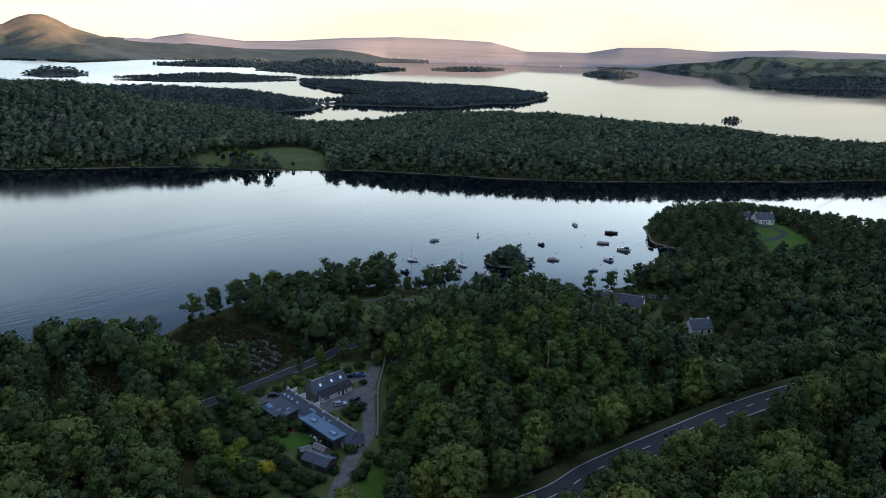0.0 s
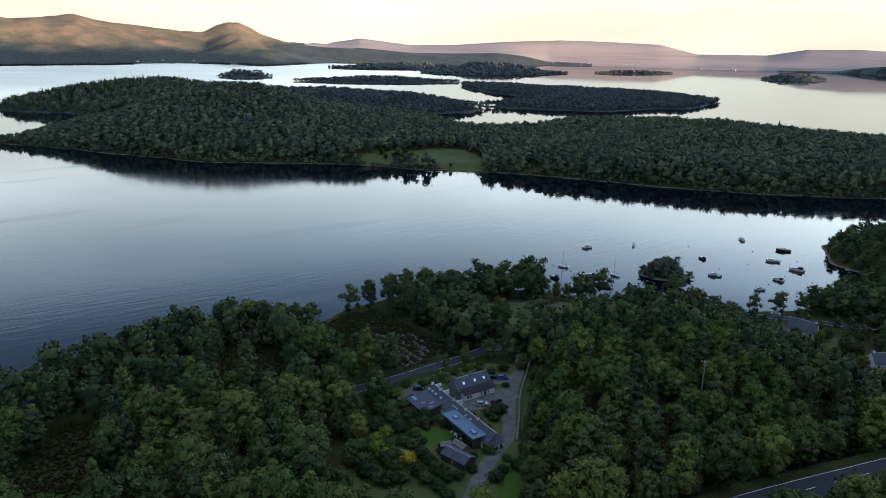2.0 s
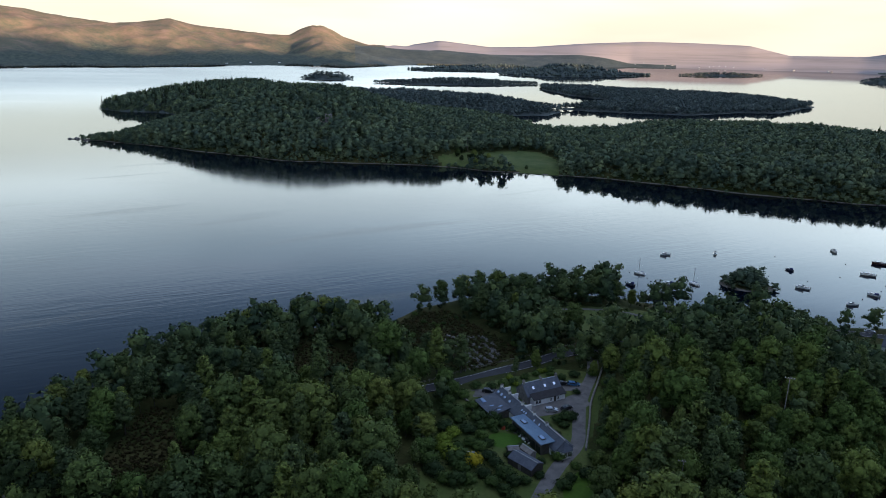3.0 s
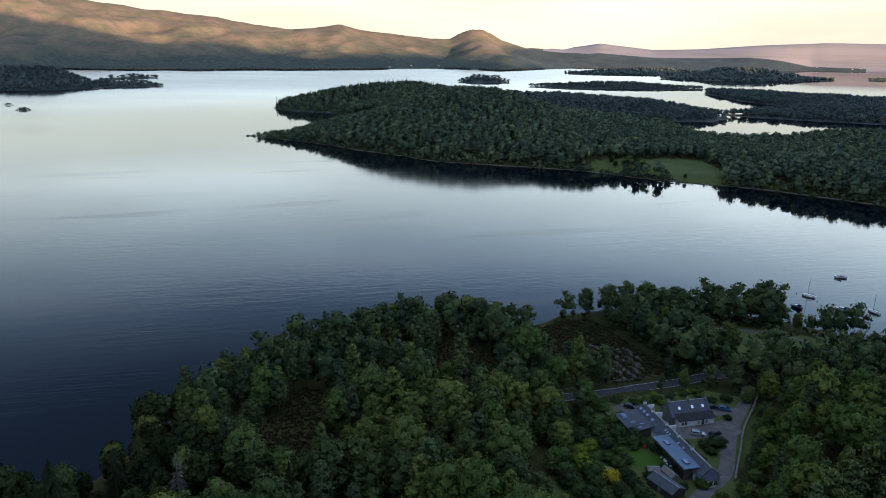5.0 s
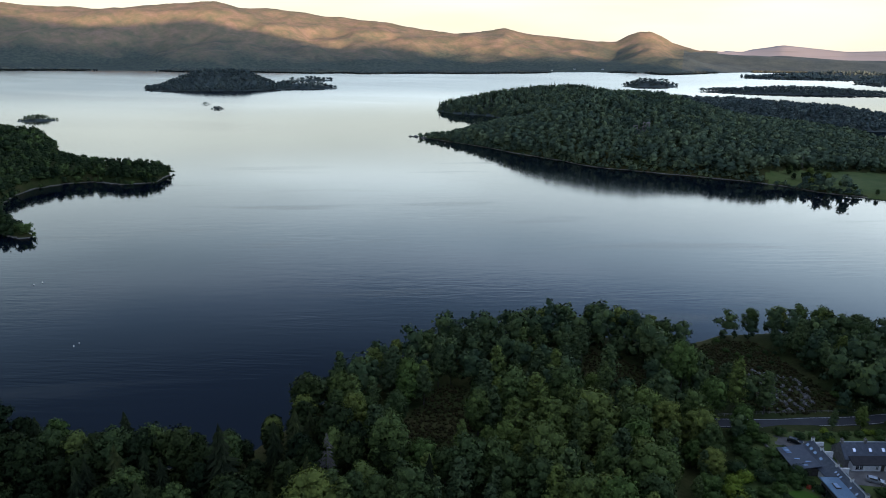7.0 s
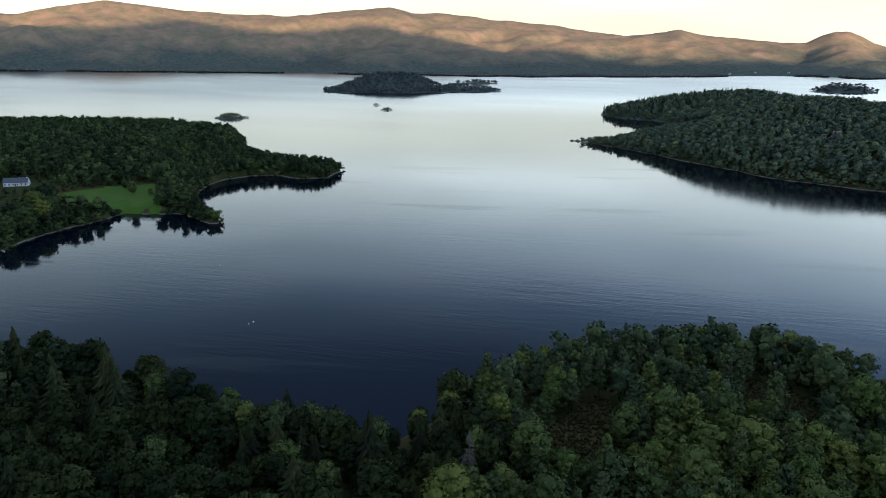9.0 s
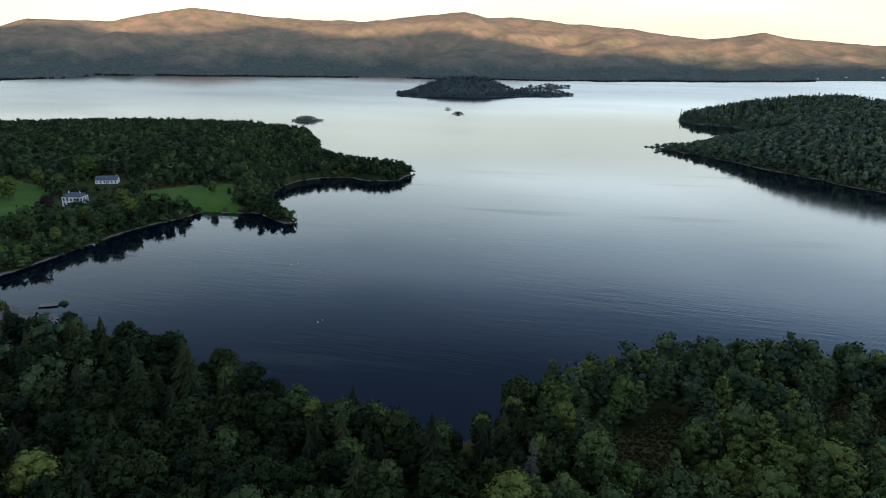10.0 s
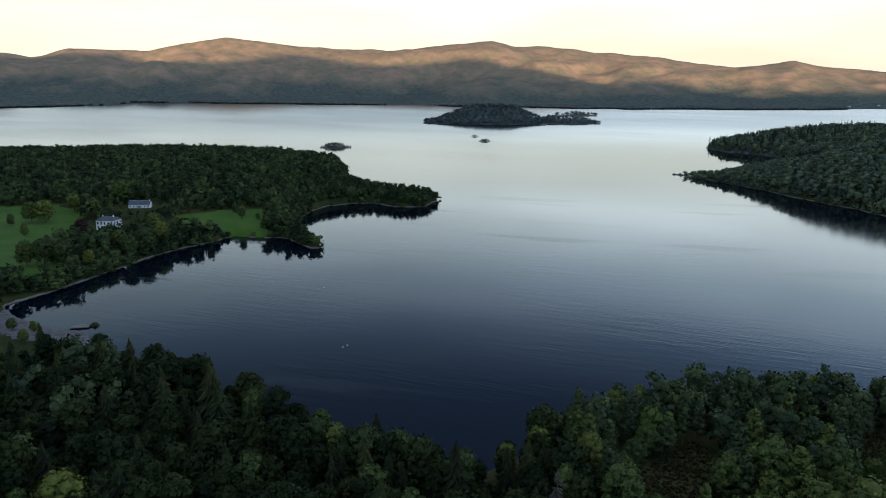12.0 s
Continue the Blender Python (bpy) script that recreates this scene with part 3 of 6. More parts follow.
def place(x, y):
    return float(land(np.array([float(x)]), np.array([float(y)]))[0])


def ring_grid(radii, angles):
    """Vertices in plan and quads of a sheet laid out in rings round the origin."""
    rr, aa = np.meshgrid(radii, np.radians(angles), indexing="ij")
    x, y = -rr * np.sin(aa), rr * np.cos(aa)
    n, k = rr.shape
    i = (np.arange(n - 1)[:, None] * k + np.arange(k)[None, :])
    j = np.roll(i, -1, axis=1)
    quads = np.stack([i, j, j + k, i + k], -1).reshape(-1, 4)[:, ::-1]
    return x.ravel(), y.ravel(), rr.ravel(), quads


ANGLES = np.concatenate([np.arange(-42, 112, 0.3), np.arange(112, 318, 3.0)])
RADII = np.concatenate([[0.01], np.geomspace(12, 90, 24)[:-1], np.geomspace(90, 1300, 300)[:-1], np.geomspace(1300, 4985, 130)])
gx, gy, gr, gq = ring_grid(RADII, ANGLES)
gz = land(gx, gy)
fx, fy, fr, fz = gx[gq].mean(1), gy[gq].mean(1), gr[gq].mean(1), gz[gq].mean(1)
faz = np.degrees(np.arctan2(-fx, fy))
which = np.zeros(len(gq), np.int32)
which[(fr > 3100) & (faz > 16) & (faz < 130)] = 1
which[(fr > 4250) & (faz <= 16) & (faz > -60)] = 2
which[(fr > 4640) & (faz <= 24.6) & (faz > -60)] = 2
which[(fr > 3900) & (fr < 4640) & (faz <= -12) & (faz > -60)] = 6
# foothills and far islands take the wood surface with painted haze
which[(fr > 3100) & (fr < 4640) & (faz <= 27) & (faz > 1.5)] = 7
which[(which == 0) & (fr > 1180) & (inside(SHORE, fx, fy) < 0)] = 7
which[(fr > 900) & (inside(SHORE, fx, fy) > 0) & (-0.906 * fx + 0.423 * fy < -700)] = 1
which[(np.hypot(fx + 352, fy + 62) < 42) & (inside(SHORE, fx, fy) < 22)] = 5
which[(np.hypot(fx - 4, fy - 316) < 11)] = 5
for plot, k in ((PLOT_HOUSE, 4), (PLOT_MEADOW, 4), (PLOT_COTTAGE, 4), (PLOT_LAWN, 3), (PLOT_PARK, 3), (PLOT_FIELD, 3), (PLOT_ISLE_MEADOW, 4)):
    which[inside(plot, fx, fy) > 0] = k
ground = mesh_object("ground", np.stack([gx, gy, gz], 1), gq, [M_GROUND, M_HILL, M_HAZEPLAIN, M_GRASS, M_ROUGH, M_STONE, M_FARM, M_HAZEWOOD], True, which)
tagged(ground, "Wooded lochside ground with bracken, meadows and brown moorland hills", "ground", kind="structure")
wx, wy, wr, wq = ring_grid(np.concatenate([[0.01], np.geomspace(60, 4985, 110)]), np.concatenate([np.arange(-42, 112, 1.0), np.arange(112, 318, 6.0)]))
water = mesh_object("water", np.stack([wx, wy, water_level(wr)], 1), wq, M_WATER, True)
tagged(water, "Calm dark blue loch water mirroring the pale evening sky", "loch", kind="structure")


def smooth_line(line, steps=8):
    """A Catmull-Rom curve through the points of a polyline."""
    p = [np.array(q, float) for q in line]
    p = [2 * p[0] - p[1]] + p + [2 * p[-1] - p[-2]]
    out = []
    for a, b, c, d in zip(p, p[1:], p[2:], p[3:]):
        for k in range(steps):
            t = k / steps
            out.append(0.5 * (2 * b + (c - a) * t + (2 * a - 5 * b + 4 * c - d) * t * t + (3 * b - a - 3 * c + d) * t ** 3))
    return np.array(out + [p[-2]])


# ---- trees ----
def ico(sub):
    bm = bmesh.new()
    bmesh.ops.create_icosphere(bm, subdivisions=sub, radius=1.0)
    v = np.array([q.co[:] for q in bm.verts])
    f = np.array([[q.index for q in p.verts] for p in bm.faces])
    bm.free()
    return v, f


ICO1 = ico(1)
DOME = (ICO1[0], ICO1[1][ICO1[0][ICO1[1]].mean(1)[:, 2] > -0.45])        # a rounded core without its underside
OCTA = (np.array([(1, 0, 0), (-1, 0, 0), (0, 1, 0), (0, -1, 0), (0, 0, 1), (0, 0, -1.0)]), np.array([(0, 2, 4), (2, 1, 4), (1, 3, 4), (3, 0, 4), (2, 0, 5), (1, 2, 5), (3, 1, 5), (0, 3, 5)]))


def unit(v):
    return v / np.maximum(np.linalg.norm(v, axis=-1, keepdims=True), 1e-9)


def leaf_sprays(rng, centres, normals, size):
    """Small leaf sprays: a ragged triangle at each centre, facing roughly outwards."""
    n = len(centres)
    nn = unit(normals + rng.normal(0, 0.42, (n, 3)))
    a = unit(np.cross(nn, rng.normal(0, 1, (n, 3))))
    b = np.cross(nn, a)
    s = size * rng.uniform(0.55, 1.4, (n, 1))
    v = np.stack([centres - a * s, centres + a * s * 0.7 - b * s * 0.9, centres + a * s * 0.5 + b * s], 1).reshape(-1, 3)
    return v, np.arange(n * 3).reshape(n, 3)


def crown_mesh(rng, lobes, leaves, size, core=DOME, shrink=0.68, heart=(0, 0, 0.42)):
    """Lobes are (centre, radius) rows; each is an uneven core wrapped in leaf sprays, shaded as one rounded mass."""
    vs, fs, ns, n = [], [], [], 0
    for c, rad in lobes:
        d = core[0] * (1, 1, 0.85)
        v = d * (rad * shrink) * rng.uniform(0.82, 1.14, (len(d), 1)) + c
        vs.append(v), fs.append(core[1] + n)
        ns.append(unit(0.7 * unit(core[0]) + 0.45 * unit(v - heart)))
        n += len(v)
        d = rng.normal(0, 1, (leaves, 3))
        d[:, 2] = d[:, 2] * 0.9 + 0.35
        d = unit(d)
        p = c + d * (1, 1, 0.85) * rad * rng.uniform(0.66, 1.24, (leaves, 1))
        v, f = leaf_sprays(rng, p, d, size)
        vs.append(v), fs.append(f + n)
        ns.append(np.repeat(unit(0.7 * d + 0.45 * unit(p - heart) + rng.normal(0, 0.42, d.shape)), 3, axis=0))
        n += len(v)
    return np.concatenate(vs), np.concatenate(fs), np.concatenate(ns)


def broad_lobes(rng, count, width=1.0, low=0.28):
    """Unit tree: height 1; a domed crown of lobes of many sizes, irregular in outline."""
    out = []
    mid, tall = low + 0.50 * (0.9 - low), 0.50 * (0.9 - low)
    lop = rng.uniform(0.8, 1.2, 7)
    for k in range(count):
        g = (k + 0.5) / count
        a, up = k * 2.4 + rng.uniform(-0.4, 0.4), 1.0 - (1.8 if low > 0.05 else 1.95) * g
        rad = width * rng.uniform(0.07, 0.125) * (1.0 + 0.12 * up)
        reach = width * 0.215 * math.sqrt(max(0.02, 1 - up * up)) * lop[int(a / 6.283 * 7) % 7] * rng.uniform(0.8, 1.1)
        out.append((np.array([reach * math.cos(a), reach * math.sin(a), mid + tall * up * rng.uniform(0.85, 1.06)]), rad))
    out.append((np.array([0.0, 0.0, mid]), 0.25 * width))
    out.append((np.array([0.0, 0.0, mid + 0.55 * tall]), 0.19 * width))
    return out


def slim_lobes(rng, count):
    out = []
    for k in range(count):
        g = (k + 0.5) / count
        a = k * 2.4 + rng.uniform(-0.6, 0.6)
        reach = 0.11 * (1 - g) ** 0.6 * rng.uniform(0.5, 1.2) + 0.01
        out.append((np.array([reach * math.cos(a), reach * math.sin(a), 0.24 + 0.7 * g]), (0.125 - 0.075 * g) * rng.uniform(0.85, 1.15)))
    return out


def conifer_mesh(rng, tiers, spread, sprays, gaps=0.0, slim=1.0):
    """Whorls of drooping boughs that shorten towards the tip."""
    vs, fs, n = [], [], 0
    for k in range(tiers):
        g = k / (tiers - 1)
        z, reach = 0.10 + 0.88 * g, spread * (1 - g) ** 0.8 + 0.008
        count = max(4, int(sprays * (1 - 0.6 * g)))
        for j in range(count):
            if rng.random() < gaps:
                continue
            a = 2 * math.pi * (j + rng.uniform(-0.3, 0.3)) / count + k * 0.7
            le, wd = reach * rng.uniform(0.5, 1.3), (reach * 1.7 / count + 0.006) * slim
            d, s = np.array([math.cos(a), math.sin(a), 0]), np.array([-math.sin(a), math.cos(a), 0])
            up = np.array([0, 0, 1])
            p = [up * (z + 0.015), d * le * 0.5 + s * wd + up * (z - 0.02), d * le + up * (z - 0.04 - rng.uniform(0.01, 0.08) * (1 - g)), d * le * 0.5 - s * wd + up * (z - 0.02), d * le * 0.5 + up * (z + 0.012)]
            vs.append(np.array(p)), fs.append(np.array([[0, 1, 4], [1, 2, 4], [2, 3, 4], [3, 0, 4]]) + n)
            n += 5
    return np.concatenate(vs), np.concatenate(fs)


def trunk_mesh(rng, top, foot, limbs, lean=0.03, reach=0.2):
    """A tapered, slightly bent trunk with limbs."""
    vs, fs, n = [], [], 0

    def limb(p0, p1, r0, r1, sides=6):
        nonlocal n
        p0, p1 = np.array(p0, float), np.array(p1, float)
        ax = (p1 - p0) / np.linalg.norm(p1 - p0)
        a = np.cross(ax, (0.31, 0.9, 0.2))
        a /= np.linalg.norm(a)
        b = np.cross(ax, a)
        for p, r in ((p0, r0), (p1, r1)):
            for k in range(sides):
                t = 2 * math.pi * k / sides
                vs.append(p + r * (a * math.cos(t) + b * math.sin(t)))
        for k in range(sides):
            q = (k + 1) % sides
            fs.extend([(n + k, n + q, n + sides + q), (n + k, n + sides + q, n + sides + k)])
        n += 2 * sides

    bend = rng.uniform(-lean, lean, 2)
    knee = (bend[0], bend[1], top * 0.5)
    limb((0, 0, -0.03), knee, foot, foot * 0.72)
    limb(knee, (bend[0] * 0.4, bend[1] * 0.4, top), foot * 0.72, foot * 0.25)
    for k in range(limbs):
        g = 0.38 + 0.5 * k / max(1, limbs)
        a = k * 2.4 + rng.uniform(0, 0.5)
        z = top * g
        limb((bend[0] * 0.8, bend[1] * 0.8, z), (reach * math.cos(a), reach * math.sin(a), z + 0.14), foot * 0.45, foot * 0.12, 4)
    return np.array(vs), np.array(fs)


RNG = np.random.default_rng(11)


def tree_kind(name, crown, trunk, leaf_mat, wood_mat, label, category="tree", group=""):
    """One tree of height 1 with its parts, to be copied and scaled."""
    root = tagged(new(name), label, category, group)
    mesh_object("crown", crown[0], crown[1], leaf_mat, len(crown) > 2, parent=root, normals=crown[2] if len(crown) > 2 else None)
    mesh_object("trunk", *trunk, wood_mat, True, parent=root)
    return root


BROAD, BIRCH, SPRUCE = [], [], []
for k in range(6):
    wide = (1.0, 1.15, 0.9, 1.25, 1.05, 0.85)[k]
    BROAD.append(tree_kind("broadleaf_tree", crown_mesh(RNG, broad_lobes(RNG, 30, wide, 0.10), 92, 0.0205), trunk_mesh(RNG, 0.62, 0.018, 5), M_LEAF, M_BARK,
                           "Full-crowned green broadleaf tree in lochside woodland", "tree", "broadleaf trees by the loch"))
for k in range(3):
    BIRCH.append(tree_kind("birch_tree", crown_mesh(RNG, slim_lobes(RNG, 17), 92, 0.0175, DOME, 0.6), trunk_mesh(RNG, 0.85, 0.011, 4, 0.02, 0.08), M_BIRCH, M_BARK,
                           "Slender light green birch tree at the woodland edge", "tree", "birches at the wood's edge"))
for k in range(3):
    SPRUCE.append(tree_kind("spruce_tree", conifer_mesh(RNG, 28, (0.22, 0.20, 0.26)[k], 17, 0.12), trunk_mesh(RNG, 0.9, 0.012, 0, 0.005), M_SPRUCE, M_BARK,
                            "Tall dark green spruce with drooping boughs", "tree", "spruces in the wood"))
SYCAMORE = []
for k in range(3):
    SYCAMORE.append(tree_kind("sycamore_tree", crown_mesh(RNG, broad_lobes(RNG, 30, (1.0, 1.12, 0.9)[k], 0.10), 92, 0.0205), trunk_mesh(RNG, 0.62, 0.018, 5), M_LIGHT, M_BARK,
                              "Light yellow-green sycamore with a full crown", "tree", "sycamores on the knoll"))
SHADE_BROAD = []
for k in range(2):
    SHADE_BROAD.append(tree_kind("alder_tree", crown_mesh(RNG, broad_lobes(RNG, 26, 0.95, 0.10), 78, 0.0215), trunk_mesh(RNG, 0.7, 0.016, 5), M_SHADE_LEAF, M_BARK,
                           "Broadleaf tree with shade put into its dark green leaf colour", "tree", "alders in the shaded wood"))
M_COPPER = foliage("copper_beech_foliage", (0.030, 0.018, 0.018), (0.040, 0.022, 0.022), (0.050, 0.028, 0.026))
BEECH = [tree_kind("copper_beech", crown_mesh(RNG, broad_lobes(RNG, 26, 1.15, 0.06), 80, 0.0215), trunk_mesh(RNG, 0.62, 0.02, 5), M_COPPER, M_BARK, "Dark purple copper beech beside the white mansion", "tree")]
DEAD = tree_kind("dead_larch", conifer_mesh(RNG, 30, 0.22, 9, 0.35, 0.045), trunk_mesh(RNG, 0.97, 0.010, 0, 0.005), M_DEAD, M_DEAD, "Bare grey dead conifer standing among green trees", "tree")
SEEDS = SYCAMORE + BEECH + SHADE_BROAD + BROAD + BIRCH + SPRUCE + [DEAD]
for ob in SEEDS:
    ob.location = (0, -60, -80)


def plant(kinds, x, y, height, girth=1.0, rng=random):
    m = pose(x, y, place(x, y) - 0.1, 0, 0, rng.uniform(0, 360))
    ob = copy_thing(rng.choice(kinds), m)
    ob.scale = (height * girth, height * girth, height)
    return ob


def scatter(x0, x1, y0, y1, gap, seed):
    rng = np.random.default_rng(seed)
    xs, ys = np.meshgrid(np.arange(x0, x1, gap), np.arange(y0, y1, gap * 0.87))
    xs = xs + (np.arange(len(ys)) % 2)[:, None] * gap * 0.5
    xs, ys = xs.ravel() + rng.uniform(-0.33, 0.33, xs.size) * gap, ys.ravel() + rng.uniform(-0.33, 0.33, xs.size) * gap
    return xs, ys, rng


def in_view(x, y, z, low=-35.5):
    az, el = np.degrees(np.arctan2(-x, y)), np.degrees(np.arctan2(z - EYE, np.hypot(x, y)))
    return (az > -42) & (az < 108) & (el > low)


def open_ground(x, y, margin):
    """True where no clearing, road or building keeps trees away."""
    ok = np.ones(x.shape, bool)
    for plot in CLEARINGS:
        ok &= inside(plot, x, y) < -margin
    ok &= along(MAIN_ROAD, x, y)[0] > 6.0 + margin
    ok &= along(LANE, x, y)[0] > 4.0 + margin
    return ok


def templates(seed, lobes, leaves, size, width=1.0, count=5, core=DOME):
    rng = np.random.default_rng(seed)
    return [crown_mesh(rng, broad_lobes(rng, lobes, width, -0.02), leaves, size, core) for _ in range(count)]


def forest(name, label, x, y, z, h, girth, kinds, rng, mat):
    """A wood too large to count, as one sheet of crowns; each tree has a tone of its own."""
    vs, fs, ns, tones, n = [], [], [], [], 0
    pick = rng.integers(0, len(kinds), len(x))
    soft = len(kinds[0]) > 2
    for k, kind in enumerate(kinds):
        tv, tf = kind[:2]
        s = np.where(pick == k)[0]
        if not len(s):
            continue
        a = rng.uniform(0, 6.283, len(s))
        c, q = np.cos(a)[:, None], np.sin(a)[:, None]
        hh, gg = h[s][:, None], (h * girth)[s][:, None]

        def turned(v, wide, tall):
            return np.stack([(v[None, :, 0] * c - v[None, :, 1] * q) * wide, (v[None, :, 0] * q + v[None, :, 1] * c) * wide, v[None, :, 2] * tall + 0 * c], -1)

        vs.append((turned(tv, gg, hh) + np.stack([x[s], y[s], z[s]], -1)[:, None, :]).reshape(-1, 3))
        if soft:
            ns.append(turned(kind[2], 1.0, 1.0).reshape(-1, 3))
        tones.append(np.repeat(rng.random(len(s)), len(tv)))
        fs.append((tf[None] + (np.arange(len(s)) * len(tv))[:, None, None]).reshape(-1, 3) + n)
        n += len(s) * len(tv)
    ob = mesh_object(name, np.concatenate(vs), np.concatenate(fs), mat, soft, normals=np.concatenate(ns) if soft else None)
    ob.data.attributes.new("tone", "FLOAT", "POINT").data.foreach_set("value", np.concatenate(tones).astype(np.float32))
    return tagged(ob, label, "woodland", kind="stuff")


LOW = templates(5, 4, 12, 0.072, 1.4, 8)
MIDDLE = templates(6, 9, 28, 0.040, 1.25, 6)
rnd = random.Random(4)

# trees that stand out along the near shore, in the wood and round the garden: place and height
OAKS = [(-144, 230, 15), (-151, 219, 14), (-156, 210, 14), (-160, 197, 14), (-163, 184, 13), (-168, 172, 13), (-171, 160, 13), (-175, 148, 13),
        (-174, 137, 13), (-172, 127, 13), (-168, 117, 14), (-161, 99, 13), (-158, 87, 12), (-160, 74, 12), (-125, 229, 15), (-113, 231, 15),
        (-100, 281, 13), (-84, 288, 16), (-74, 290, 16), (-59, 287, 15), (-49, 312, 15), (-37, 319, 14), (-25, 312, 13), (-16, 310, 9), (-35, 259, 15)]
OAKS += [(-135, 234, 15), (-130, 236, 15), (-121, 235, 15), (-116, 233, 14), (-66, 300, 14), (-78, 298, 14), (-92, 290, 13),
         (-212, 22, 15), (-188, 37, 15), (-170, 57, 16), (-155, 72, 14), (-107, 159, 15), (-67, 139, 17), (-53, 118, 13), (-76, 134, 16), (-78, 184, 15), (-67, 172, 13)]
KNOLL = [(24, 222, 13), (41, 231, 13), (11, 199, 14), (-8, 191, 14), (-4, 231, 15), (16, 256, 16), (35, 265, 16), (55, 273, 15), (2, 246, 14), (0, 262, 14), (6, 214, 13), (46, 250, 14), (28, 240, 14)]
BIRCHES = [(-155, 183, 15), (-131, 191, 15), (-76, 267, 17), (-132, 165, 12), (-128, 194, 13), (-147, 196, 13), (-140, 190, 12), (-86, 270, 13), (-62, 270, 13), (-58, 262, 12)]
SPRUCES = [(-231, 10, 22), (-236, -6, 19), (-199, 4, 18), (-165, 39, 16), (-159, 51, 16), (-174, 10, 18), (-195, 4, 17), (-163, 36, 16), (-154, 53, 15), (-147, 81, 17), (-128, 74, 15), (-108, 102, 15), (-241, -14, 17), (-205, 20, 16), (-148, 93, 15)]
taken = []
for kinds, rows, lo, hi in ((BROAD, OAKS, 0.85, 1.05), (SYCAMORE, KNOLL, 0.9, 1.1), (BIRCH, BIRCHES, 1.0, 1.3), (SPRUCE, SPRUCES, 0.95, 1.15)):
    for x, y, tall in rows:
        plant(kinds, x, y, tall, rnd.uniform(lo, hi), rnd)
        taken.append((x, y))
plant([DEAD], -128, 85, 20, 1.1, rnd)
taken.append((-128, 85))
taken = np.array(taken)

# young trees and bushes that screen the main road
verge = smooth_line(MAIN_ROAD, 10)
for k in range(4, len(verge) - 1, 1):
    x, y = verge[k][:2]
    ex, ey = verge[k + 1][:2] - verge[k][:2]
    q = rnd.uniform(9, 13)
    x, y = x + ey / math.hypot(ex, ey) * q, y - ex / math.hypot(ex, ey) * q
    if x > 94:
        plant(BROAD + BIRCH, x, y, rnd.uniform(28.5, 32) - place(x, y), rnd.uniform(0.75, 0.95), rnd)
    elif 20 < x and rnd.random() < 0.8 and x < 84:
        plant(BROAD + BIRCH, x, y, rnd.uniform(10, 12.5) if q < 11 else rnd.uniform(11, 14), rnd.uniform(1.0, 1.35), rnd)

# the wood on the near shore: each tree near the camera a thing of its own
xs, ys, rng = scatter(-420, 240, -150, 345, 7.3, 1)
zs, sd = land(xs, ys), inside(SHORE, xs, ys)
road_q = along(MAIN_ROAD, xs, ys)[0]
before = ys < np.interp(xs, [q[0] for q in MAIN_ROAD], [q[1] for q in MAIN_ROAD])
room = np.where(before & (road_q < 40), 0.95 * road_q - 1.5, 30.0)
room = np.minimum(room, 9.0 + 0.35 * np.clip(np.hypot(xs - 34, ys - 186) - 6, 0, None))
room = np.minimum(room, 6.0 + 0.9 * np.clip(-inside(PLOT_HOUSE, xs, ys), 0, None))
room = np.minimum(room, 3.0 + 0.4 * np.clip(-inside(PLOT_COTTAGE, xs, ys), 0, None))
ok = (sd > 3.5) & open_ground(xs, ys, 0.5) & in_view(xs, ys, zs + 12) & (room > 2.2)
ok &= np.min(np.hypot(xs[:, None] - taken[None, :, 0], ys[:, None] - taken[None, :, 1]), axis=1) > 4.6
ok &= (np.degrees(np.arctan2(-xs, ys)) < 97) | (np.hypot(xs, ys) < 300)
order = np.argsort(np.hypot(xs, ys)[ok])
xs, ys, zs, sd, room = (q[ok][order] for q in (xs, ys, zs, sd, room))
counts = [0, 0, 0, 0, 0]
rest = []
for x, y, z, edge, most in zip(xs, ys, zs, sd, room):
    v, tall = rnd.random(), rnd.choice((9, 11, 13, 14, 15, 17, 19)) + rnd.uniform(-1, 1)
    tall = min(tall, most)
    # this corner lies in shade, which the darker leaf colour paints
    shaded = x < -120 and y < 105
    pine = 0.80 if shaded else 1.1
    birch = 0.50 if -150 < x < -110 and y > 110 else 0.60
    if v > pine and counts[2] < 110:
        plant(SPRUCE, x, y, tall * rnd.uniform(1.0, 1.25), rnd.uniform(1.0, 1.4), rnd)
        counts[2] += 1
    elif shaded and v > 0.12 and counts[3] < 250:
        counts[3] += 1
        plant(SHADE_BROAD, x, y, tall, rnd.uniform(0.85, 1.15), rnd)
    elif counts[4] < 110 and v < (0.5 if -20 < x < 62 and y > 150 else 0.03 if shaded else 0.12):
        counts[4] += 1
        plant(SYCAMORE, x, y, tall, rnd.uniform(0.85, 1.1), rnd)
    elif v > birch and counts[1] < 230:
        plant(BIRCH, x, y, tall, rnd.uniform(1.0, 1.35), rnd)
        counts[1] += 1
    elif counts[0] < 120:
        plant(BROAD, x, y, tall, rnd.uniform(0.9, 1.25) if tall > 8 else rnd.uniform(1.1, 1.5), rnd)
        counts[0] += 1
    else:
        rest.append((x, y, z, tall))
rx, ry, rz, rh = (np.array(q) for q in zip(*rest))
forest("near_wood", "Dense green broadleaf wood beside the road", rx, ry, rz, rh, rng.uniform(0.85, 1.1, len(rx)), MIDDLE, rng, M_WOODS)

